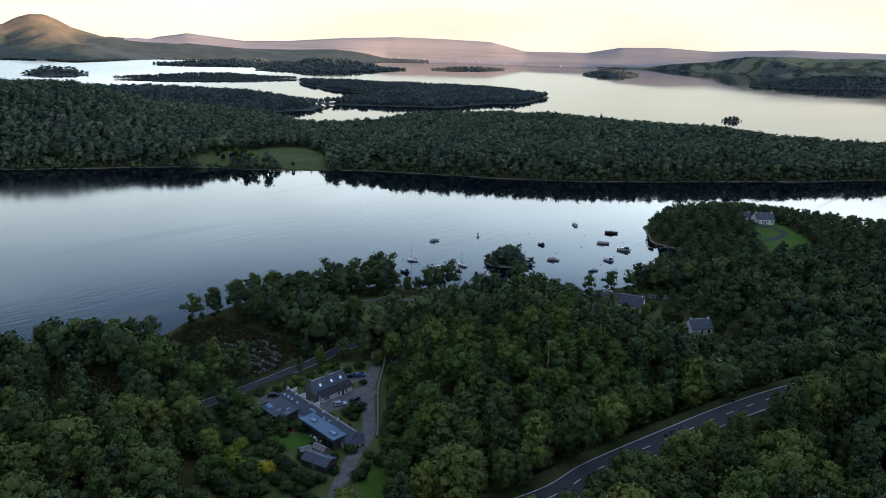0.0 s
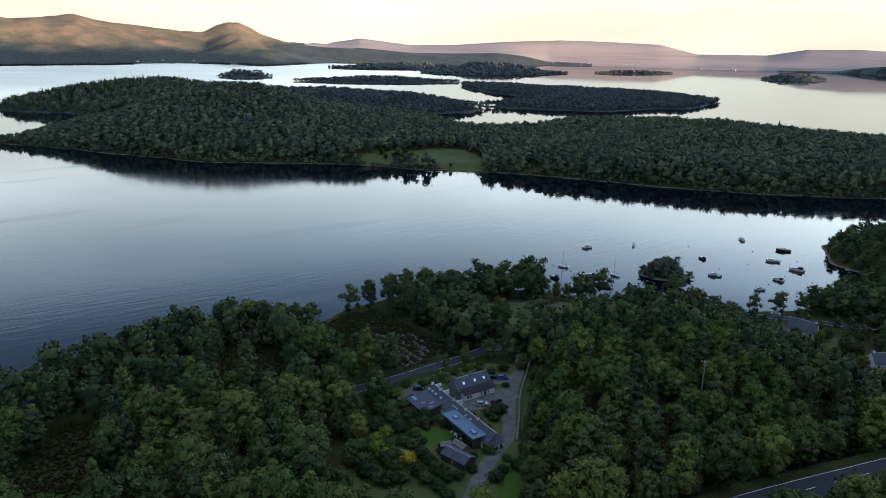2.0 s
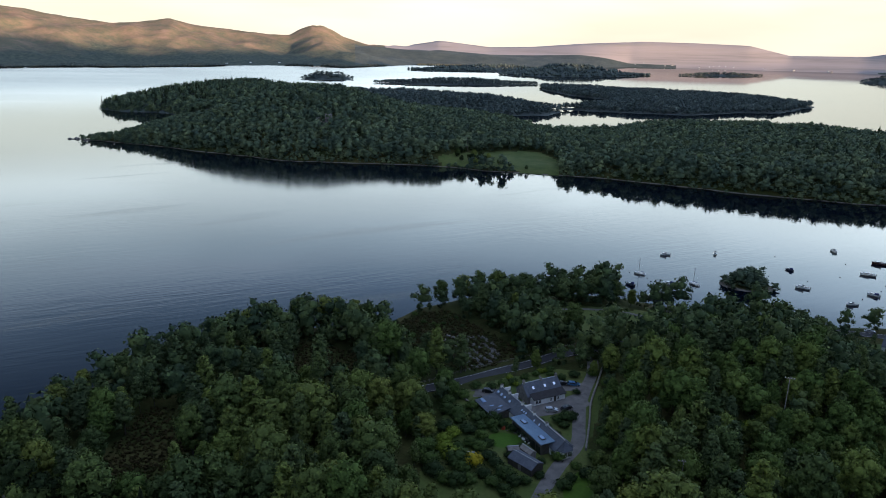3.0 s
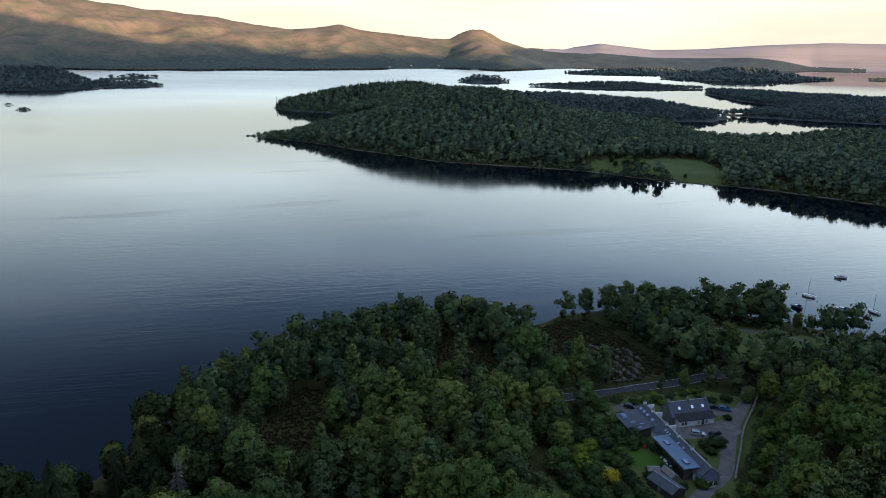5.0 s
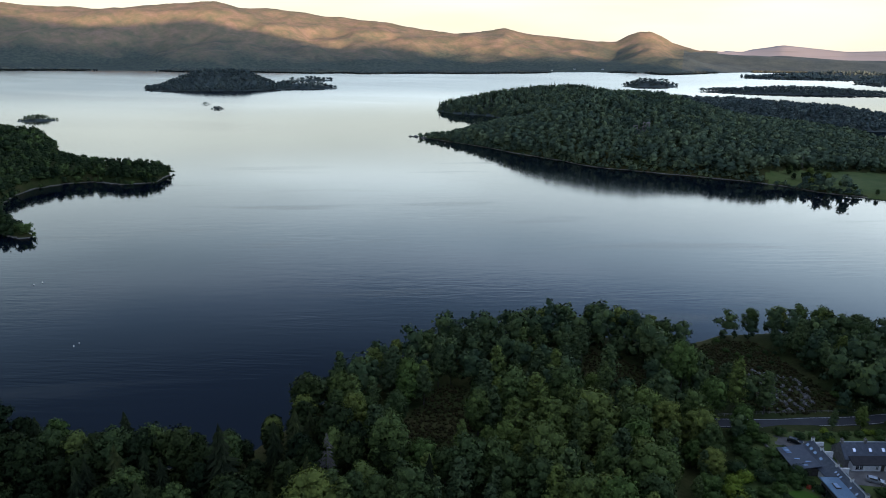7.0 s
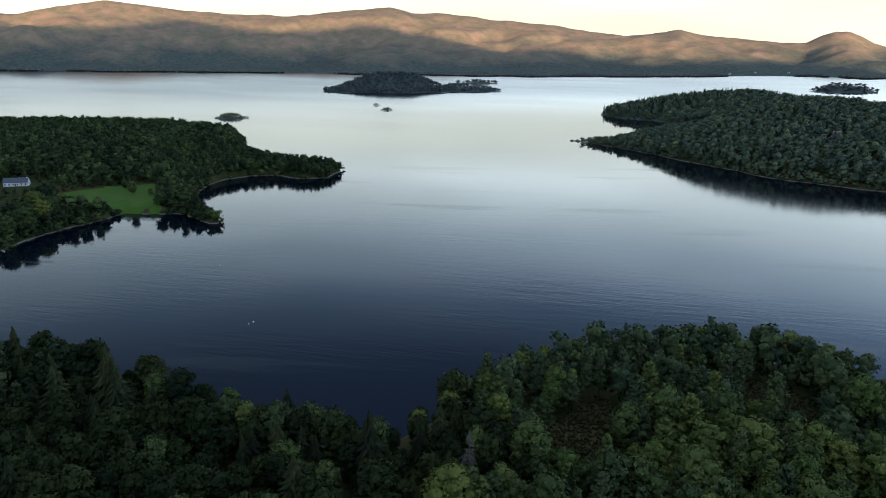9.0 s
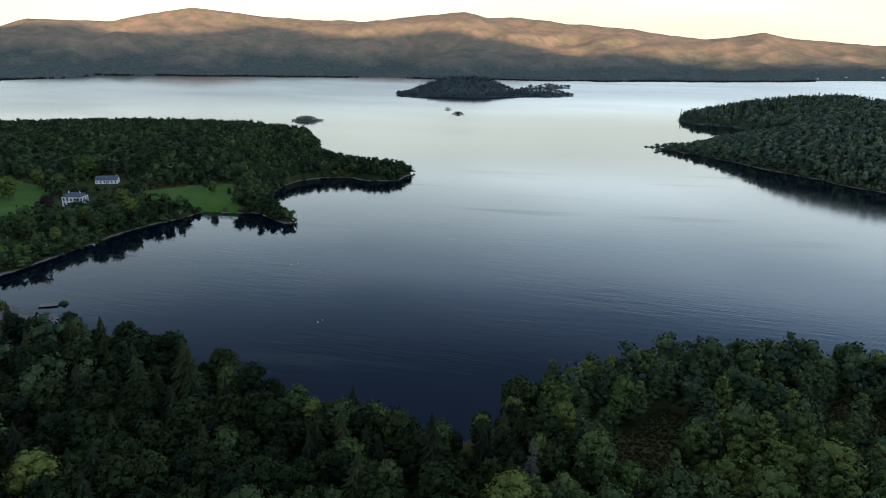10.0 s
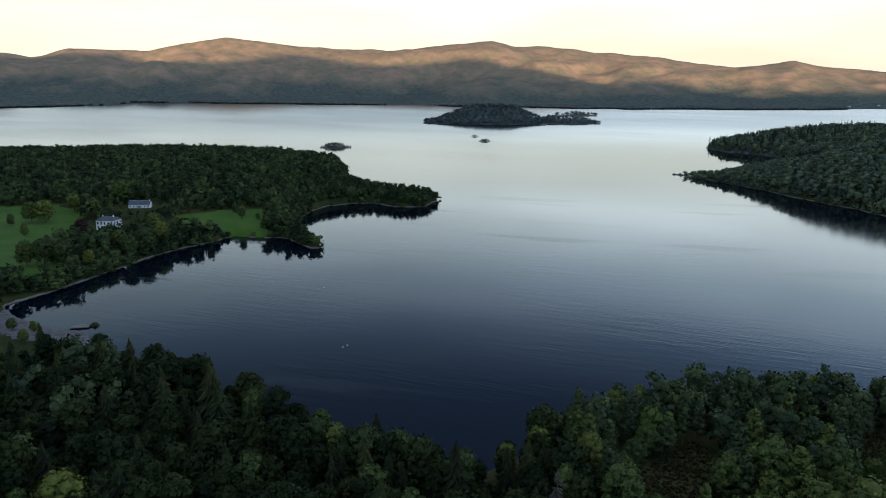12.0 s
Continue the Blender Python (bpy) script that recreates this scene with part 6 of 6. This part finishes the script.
def dinghy(label, x, y, turn, mat):
    root = tagged(new("dinghy"), label, "boat")
    root.matrix_world = pose(x, y, 0.02, 0, 0, turn)
    part("hull", hull_mesh(3.2, 1.4, 0.45), mat, root)
    for q in (-0.6, 0.5):
        part("thwart", box(bmesh.new(), q - 0.12, q + 0.12, -0.6, 0.6, 0.50, 0.56), M_TIMBER, root)
    return root


motor_boat("White motor cruiser with dark windows moored on calm water", -5, 415, 200, 6.0)
motor_boat("Small white motor boat seen end-on at its mooring", 23.7, 430, 262, 5.4)
motor_boat("White motor boat with blue canvas cockpit cover", -0.7, 358, 160, 6.6, None, True)
motor_boat("Large white cabin cruiser lying near the shore", -4.5, 335, 186, 10.0, None, False, 1.3)
motor_boat("White motor boat moored far out in the bay", 94.3, 466.6, 290, 6.2)
motor_boat("Dark maroon wooden launch with white cabin", 115, 447.4, 175, 8.4, M_MAROON)
motor_boat("White open motor boat moored in the bay", 103.4, 420.5, 168, 7.6, None, False, 0.7)
motor_boat("White cruiser with dark hull stripe and cockpit tent", 113, 405.5, 160, 8.0, None, True)
motor_boat("Small white speedboat at its mooring", 98.4, 382.6, 150, 5.8, None, True, 0.8)
motor_boat("Small navy blue motor boat with white deck", 62.8, 413, 140, 4.6, M_NAVY, True, 0.8)
motor_boat("White motor boat moored behind the little island", 65.4, 380.4, 170, 6.8)
motor_boat("White motor boat half hidden by shore trees", 137, 386.5, 200, 5.2)
motor_boat("White day boat near the wooded shore", 85, 362, 190, 5.4)
motor_boat("Dark covered boat under the shore trees", -19.7, 349.4, 160, 5.0, M_NAVY, True)
sail_boat("White sailing boat with bare mast at a mooring", -16.4, 370.6, 165)
sail_boat("White sailing boat with tall bare mast", 11.9, 363.8, 140)
dinghy("White upturned dinghy on the gravel beach", -1.5, 314, 20, M_WHITE)


def buoy(label, x, y, mat, r=0.35):
    root = tagged(new("mooring_buoy"), label, "buoy", "mooring buoys")
    root.matrix_world = pose(x, y, 0.1)
    bm = bmesh.new()
    bmesh.ops.create_uvsphere(bm, u_segments=12, v_segments=8, radius=r)
    part("float", bm, mat, root)
    part("ring", rod((0, 0, r * 0.8), (0, 0, r * 1.5), 0.05), M_STEEL, root)


for q in ((-281, 69), (-282.5, 71.5), (-373, 77.8), (-374, 82)):
    buoy("Small white mooring buoy floating on dark water", *q, M_WHITE, 0.32)
for q in ((-22, 372), (-12, 365), (-8, 352), (88, 410), (96, 440), (118, 425), (70, 395), (104, 392), (120, 450), (58, 440), (30, 352), (92, 374)):
    buoy("Small dark mooring buoy among the boats", *q, M_NAVY, 0.28)


def pontoon(name, label, x, y, turn, length, wide, top=0.55):
    """Planked landing stage on posts."""
    root = tagged(new(name), label, "jetty")
    root.matrix_world = pose(x, y, 0, 0, 0, turn)
    for s in (-1, 1):
        part("beam", box(bmesh.new(), -length / 2, length / 2, s * wide * 0.4 - 0.1, s * wide * 0.4 + 0.1, top - 0.3, top - 0.06), M_DARKWOOD, root)
    n = int(length / 0.32)
    for k in range(n):
        x0 = -length / 2 + k * length / n
        part("plank", box(bmesh.new(), x0 + 0.02, x0 + length / n - 0.02, -wide / 2, wide / 2, top - 0.06, top), M_TIMBER, root)
    for q in (-0.46, 0, 0.46):
        for s in (-1, 1):
            part("post", rod((q * length, s * wide * 0.46, -2.5), (q * length, s * wide * 0.46, top + 0.35), 0.11, 8), M_DARKWOOD, root)


pontoon("landing_stage", "Square weathered timber landing stage at the inlet", -352.5, -42, 80, 8.5, 5.0)
pontoon("jetty", "Narrow white-decked jetty below the park trees", -467, -31, 38, 11, 1.6)
dinghy("White dinghy tied to the narrow jetty", -463, -26, 20, M_WHITE)
pontoon("slipway", "Wooden slip on the gravel beach", 1.5, 322, 95, 12, 1.8, 0.4)


# ---- poles, fences and walls ----
def telegraph_pole(label, x, y, top):
    z = place(x, y)
    root = tagged(new("telegraph_pole"), label, "pole")
    root.matrix_world = pose(x, y, z)
    part("pole", rod((0, 0, -0.5), (0, 0, top - z), 0.16, 8), M_TIMBER, root)
    part("crossarm", box(bmesh.new(), -1.3, 1.3, -0.08, 0.08, top - z - 0.6, top - z - 0.42), M_TIMBER, root)
    for q in (-1.15, -0.4, 0.4, 1.15):
        part("insulator", rod((q, 0, top - z - 0.42), (q, 0, top - z - 0.15), 0.06), M_WHITE, root)


telegraph_pole("Tall weathered telegraph pole rising from scrub", 33.7, 190.2, 32.2)
telegraph_pole("Weathered telegraph pole half hidden in the wood", 8, 153.3, 22.7)


def fence(label, line, gap=2.2, tall=1.1):
    root = tagged(new("post_fence"), label, "fence")
    p = smooth_line(line, 6)
    run = np.concatenate([[0], np.cumsum(np.linalg.norm(np.diff(p[:, :2], axis=0), axis=1))])
    pts = [(float(np.interp(q, run, p[:, 0])), float(np.interp(q, run, p[:, 1]))) for q in np.arange(0, run[-1], gap)]
    base = land(np.array([q[0] for q in pts]), np.array([q[1] for q in pts]))
    at = [Vector((x, y, z)) for (x, y), z in zip(pts, base)]
    for a in at:
        part("post", rod(a - Vector((0, 0, 0.3)), a + Vector((0, 0, tall)), 0.07, 6), M_TIMBER, root)
    for k in (0.45, 0.85):
        for a, b in zip(at, at[1:]):
            part("rail", rod(a + Vector((0, 0, tall * k)), b + Vector((0, 0, tall * k)), 0.04, 4), M_TIMBER, root)


fence("Weathered post and rail fence along the lane", [(-78, 198, 0), (-68, 211.5, 0), (-58, 223, 0), (-48, 234.5, 0), (-40, 245, 0), (-29, 256, 0)])
fence("Low timber fence below the park lawn", [(-52, 156, 0), (-56, 166, 0), (-58, 176, 0)], 2.5)


def stone_wall(label, line, tall=1.0, thick=0.5):
    """A rubble wall built of separate rough stones."""
    root = tagged(new("stone_wall"), label, "wall")
    p = smooth_line(line, 6)
    run = np.concatenate([[0], np.cumsum(np.linalg.norm(np.diff(p[:, :2], axis=0), axis=1))])
    shared = []
    for k in range(4):
        bm = box(bmesh.new(), -0.5, 0.5, -0.5, 0.5, -0.5, 0.5, 0.12)
        for v in bm.verts:
            v.co += Vector((rnd.uniform(-0.08, 0.08), rnd.uniform(-0.08, 0.08), rnd.uniform(-0.08, 0.08)))
        me = bpy.data.meshes.new("stone")
        bm.to_mesh(me)
        bm.free()
        me.materials.append(M_WALLSTONE)
        shared.append(me)
    for q in np.arange(0, run[-1], 0.62):
        x, y = float(np.interp(q, run, p[:, 0])), float(np.interp(q, run, p[:, 1]))
        x2, y2 = float(np.interp(q + 0.3, run, p[:, 0])), float(np.interp(q + 0.3, run, p[:, 1]))
        z, a = place(x, y), math.atan2(y2 - y, x2 - x)
        for k in range(2):
            ob = new("stone", rnd.choice(shared))
            ob.parent = root
            ob.matrix_basis = pose(x, y, z + tall * (0.25 + 0.5 * k), rnd.uniform(-6, 6), rnd.uniform(-6, 6), math.degrees(a) + rnd.uniform(-8, 8)) @ Matrix.Diagonal((0.66, thick, tall * 0.54, 1))


stone_wall("Dry rubble retaining wall along the gravel drive", [(-17.3, 176, 0), (-18.4, 190, 0), (-19.8, 204, 0), (-19.6, 218, 0), (-19.4, 228, 0)], 1.0, 0.55)
stone_wall("Low rubble wall bounding the garden", [(-62, 194, 0), (-57, 189, 0), (-53, 183, 0)], 0.8)


# ---- garden clutter ----
def garden_chair(label, x, y, turn):
    root = tagged(new("garden_chair"), label, "chair", "chairs on the terrace")
    root.matrix_world = pose(x, y, place(x, y), 0, 0, turn)
    block("seat", M_WHITE, root, -0.27, 0.27, -0.27, 0.27, 0.40, 0.46)
    block("backrest", M_WHITE, root, -0.27, 0.27, 0.23, 0.28, 0.46, 0.95)
    for px in (-0.23, 0.23):
        for py in (-0.23, 0.23):
            part("leg", rod((px, py, 0), (px, py, 0.40), 0.025), M_WHITE, root)


for x, y, a in ((-35.6, 174.4, 20), (-34.6, 173.2, 110), (-36.8, 175.4, 300), (-33.4, 172.6, 200)):
    garden_chair("White garden chair beside the zinc-roofed extension", x, y, a)
root = tagged(new("garden_table"), "Round white garden table on the terrace", "table")
root.matrix_world = pose(-35.2, 174.0, place(-35.2, 174.0) + 0.0)
bm = bmesh.new()
bmesh.ops.create_cone(bm, cap_ends=True, segments=20, radius1=0.55, radius2=0.55, depth=0.05, matrix=Matrix.Translation((0, 0, 0.72)))
part("tabletop", bm, M_WHITE, root)
part("stem", rod((0, 0, 0), (0, 0, 0.7), 0.05), M_STEEL, root)
root = tagged(new("planter"), "Red flower planter beside the lawn", "planter")
root.matrix_world = pose(-42.4, 178.2, place(-42.4, 178.2))
block("tub", M_RUST, root, -0.5, 0.5, -0.5, 0.5, 0, 0.7, 0.05)
bloom = crown_mesh(RNG, [(np.array([0, 0, 0.85]), 0.5), (np.array([0.3, 0.1, 0.8]), 0.35)], 30, 0.12)
mesh_object("flowers", bloom[0], bloom[1], M_RUST, True, parent=root, normals=bloom[2])


def trellis(label, x, y, turn):
    root = tagged(new("trellis"), label, "trellis")
    root.matrix_world = pose(x, y, place(x, y), 0, 0, turn)
    for k in range(5):
        part("slat", box(bmesh.new(), -1.6, 1.6, -0.03, 0.03, 0.4 + 0.4 * k, 0.48 + 0.4 * k), M_TIMBER, root)
    for q in (-1.5, 0, 1.5):
        part("post", rod((q, 0.05, -0.2), (q, 0.05, 2.3), 0.06), M_TIMBER, root)


trellis("Pale timber trellis frame at the garden's edge", -62.5, 163, 60)
for k in range(7):
    a = radians(40 + 26 * k)
    root = tagged(new("garden_stone"), "Pale rounded stone edging the flower bed", "stone", "stones round the flower bed")
    root.matrix_world = pose(-41 + 5.6 * math.cos(a), 173 + 4.8 * math.sin(a), 5.62)
    mesh_object("boulder", ICO1[0] * RNG.uniform(0.8, 1.15, (12, 1)) * (0.4, 0.3, 0.25), ICO1[1], M_WALLSTONE, True, parent=root)


# ---- shrubs, hedges and rough growth ----
def bush_kind(mat, label, name="garden_bush", lobes=7):
    rows = [(np.array([0.34 * math.cos(k * 2.4), 0.34 * math.sin(k * 2.4), 0.34 + 0.06 * (k % 3)]), RNG.uniform(0.26, 0.36)) for k in range(lobes)] + [(np.array([0, 0, 0.55]), 0.38)]
    root = tagged(new(name), label, "bush")
    leafage = crown_mesh(RNG, rows, 70, 0.055)
    mesh_object("foliage", leafage[0], leafage[1], mat, True, parent=root, normals=leafage[2])
    mesh_object("stem", *trunk_mesh(RNG, 0.5, 0.05, 3, 0.02, 0.2), M_BARK, True, parent=root)
    root.location = (0, -60, -80)
    return root


GREEN_BUSH = [bush_kind(M_SHRUB, "Rounded dark green garden bush") for _ in range(3)]
LIME_BUSH = [bush_kind(M_LIME, "Bright lime-green clipped hedge bush")]
GOLD_BUSH = [bush_kind(M_GOLD, "Golden yellow bush glowing in the garden")]


def bush(kinds, x, y, size, tall=None):
    ob = copy_thing(rnd.choice(kinds), pose(x, y, place(x, y) - 0.05, 0, 0, rnd.uniform(0, 360)))
    ob.scale = (size, size, tall or size * 0.9)


bush(GOLD_BUSH, -45.2, 156.2, 4.6, 5.4)
for x, y, size in ((-49, 155.5, 6.5), (-52, 157.5, 5.0), (-47.6, 153, 4.5), (-55, 160, 4.5), (-56.5, 164, 4.5), (-55.5, 169, 4.0)):
    bush(LIME_BUSH if y > 156.5 else GREEN_BUSH, x, y, size)
GARDEN = [(-46, 178, 4), (-49, 176, 3.5), (-47, 171, 3.5), (-46, 165, 4), (-42, 161, 4), (-39.5, 158.5, 4), (-36, 155, 4.5), (-33, 152.5, 4), (-30, 154, 3), (-52, 172, 4.5), (-51, 180, 5), (-46.5, 182, 4.5),
          (-43, 179.5, 3), (-39.6, 178.3, 3), (-36.4, 177.2, 2.4), (-34.8, 170.5, 2.2), (-24, 168.6, 3.5), (-22.3, 171.2, 3), (-25.5, 186, 3), (-28, 188.6, 3.2), (-24, 192, 3.5), (-25.8, 190.6, 4)]
GARDEN += [(-30, 183.5, 2.4), (-33, 186.5, 2.2), (-27, 180.4, 2.6), (-47, 208, 3), (-44, 213, 3), (-41, 217, 2.6), (-37, 222, 3), (-50, 205, 3), (-53, 202, 3), (-58, 200, 3.5), (-19, 160, 3), (-20, 155.6, 4), (-18.6, 166, 2.6),
           (-25.4, 209, 2.4), (-32, 217.5, 3), (-28, 221, 3.6), (-22, 224, 3.5), (-36, 218.6, 2.6), (-16, 240, 4), (-8, 250, 4), (-56, 177, 4), (-59, 171, 4.5), (-44, 149, 4), (-50, 147, 4), (-31, 145, 3.6), (-57, 153, 5), (-60, 160, 5), (-10, 145, 4), (-14, 171, 4), (-13, 184, 5), (-13, 198, 5), (-14, 209, 5)]
GARDEN += [(-62, 182, 4.5), (-64, 188, 5), (-60, 192, 4), (-55, 186, 4), (-53, 190, 3.5), (-58, 180, 5), (-38, 150, 4), (-41, 153, 3.5), (-47, 147, 5), (-54, 149, 5), (-34, 148, 3.5), (-15, 163, 4), (-12, 177, 5), (-11, 191, 5), (-15, 204, 4.5),
           (-16, 216, 4.5), (-17, 226, 4), (-37, 164, 2.6), (-44, 168, 2.8), (-49, 166, 3.4), (-52, 163, 3.2), (-44.5, 175.5, 2.2), (-28, 165, 2.2), (-27, 158, 2.6), (-38, 168, 1.8)]
for x, y, size in GARDEN:
    bush(GREEN_BUSH, x, y, size)
for x, y, size in ((-49, 211, 2.4), (-40, 219.6, 2.4), (-38.4, 221, 2.2), (-46, 207, 2.2)):
    bush(LIME_BUSH, x, y, size)
for k in range(70):
    x, y = rnd.uniform(-112, -50), rnd.uniform(212, 272)
    if float(inside(PLOT_FELLED, np.array([x]), np.array([y]))[0]) > -1 and rnd.random() < 0.55 and abs(x + 70) + abs(y - 232) > 24:
        bush(GREEN_BUSH, x, y, rnd.uniform(1.6, 3.2))


def tussocks(name, label, x, y, size, mat, rng, tall=0.5):
    """Low uneven clumps over open ground."""
    base = crown_mesh(np.random.default_rng(3), [(np.array([0, 0, 0.2]), 0.5), (np.array([0.35, 0.2, 0.15]), 0.35), (np.array([-0.3, 0.25, 0.15]), 0.35)], 9, 0.16)
    return forest(name, label, x, y, land(x, y), size, np.ones(len(x)), [base], rng, mat)


xs, ys, rng = scatter(-112, -48, 212, 274, 1.7, 40)
ok = inside(PLOT_FELLED, xs, ys) > 0.5
patch = (inside([(-84, 228), (-83, 242), (-70, 247), (-57, 234), (-60, 219), (-72, 217)], xs, ys) > 0) & ok
rows = np.abs(((xs * 0.62 + ys * 0.78) / 3.4) % 1.0 - 0.5) < 0.22
s = ok & ~patch | patch & ~rows
tussocks("bracken", "Brown and green bracken over cleared ground", xs[s], ys[s], rng.uniform(0.8, 1.9, s.sum()), M_BRACKEN, rng)
s = patch & rows
tussocks("brash_heaps", "Grey rows of cut brash on cleared ground", xs[s], ys[s], rng.uniform(0.9, 1.7, s.sum()), M_BRASH, rng)
for plot, num in ((PLOT_GLADE, 41), (PLOT_RIDE, 42)):
    px, py = [q[0] for q in plot], [q[1] for q in plot]
    xs, ys, rng = scatter(min(px), max(px), min(py), max(py), 1.6, num)
    s = inside(plot, xs, ys) > -2
    tussocks("bracken", "Brown bracken and heather in a woodland clearing", xs[s], ys[s], rng.uniform(0.7, 1.6, s.sum()), M_BRACKEN, rng)
# shingle and rocks off the island's point
stones = ico(1)
rng = np.random.default_rng(9)
n = 60
xs, ys = rng.uniform(-728, -690, n), rng.uniform(640, 652, n)
zs = np.full(n, -0.15)
forest("shore_rocks", "Low dark rocks breaking the water off the island", xs, ys, zs, rng.uniform(0.6, 2.2, n), np.ones(n), [stones], rng, M_STONE)
# single trees on the open grass
for x, y, tall in ((-585, 55, 9), (-560, 70, 6), (-552, 20, 7), (-520, -70, 9), (-505, -55, 7), (-492, -62, 5), (-475, -68, 4.5), (-466, -74, 4.5), (-458, -82, 4.5), (-560, -95, 10), (-600, -110, 11), (-640, -95, 12), (-530, -26, 9), (-520, -18, 10), (-522, -34, 8), (-530, -60, 11), (-512, -8, 9)):
    plant(BROAD, x, y, tall, 1.0, rnd)
for x, y, tall in ((-352, -36, 5), (-358, -37, 3), (-364, -40, 3), (-345, -60, 6), (-352, -70, 6), (-370, -80, 7), (-330, -62, 7), (-325, -54, 6)):
    plant(BROAD, x, y, tall, 1.2, rnd)
for x, y, tall in ((-205, 672, 7), (-196, 690, 8), (-180, 676, 7), (-168, 672, 5), (-150, 670, 5), (-215, 700, 9), (-230, 690, 8)):
    plant(BROAD, x, y, tall, 1.1, rnd)
for k in range(34):
    a, q = rnd.uniform(0, 6.28), rnd.uniform(1.5, 13)
    bush(GREEN_BUSH if k % 3 else LIME_BUSH, 34 + q * math.cos(a), 188 + q * math.sin(a), rnd.uniform(2.5, 4.5))
for x, y, tall in ((240, 1062, 21), (244, 1068, 17), (300, 1020, 15), (415, 950, 14), (180, 1120, 15), (-1016, 990, 15)):
    plant(SPRUCE, x, y, tall, 1.1, rnd)
for ob in SEEDS + GREEN_BUSH + LIME_BUSH + GOLD_BUSH:
    for child in ob.children_recursive:
        bpy.data.objects.remove(child)
    bpy.data.objects.remove(ob)
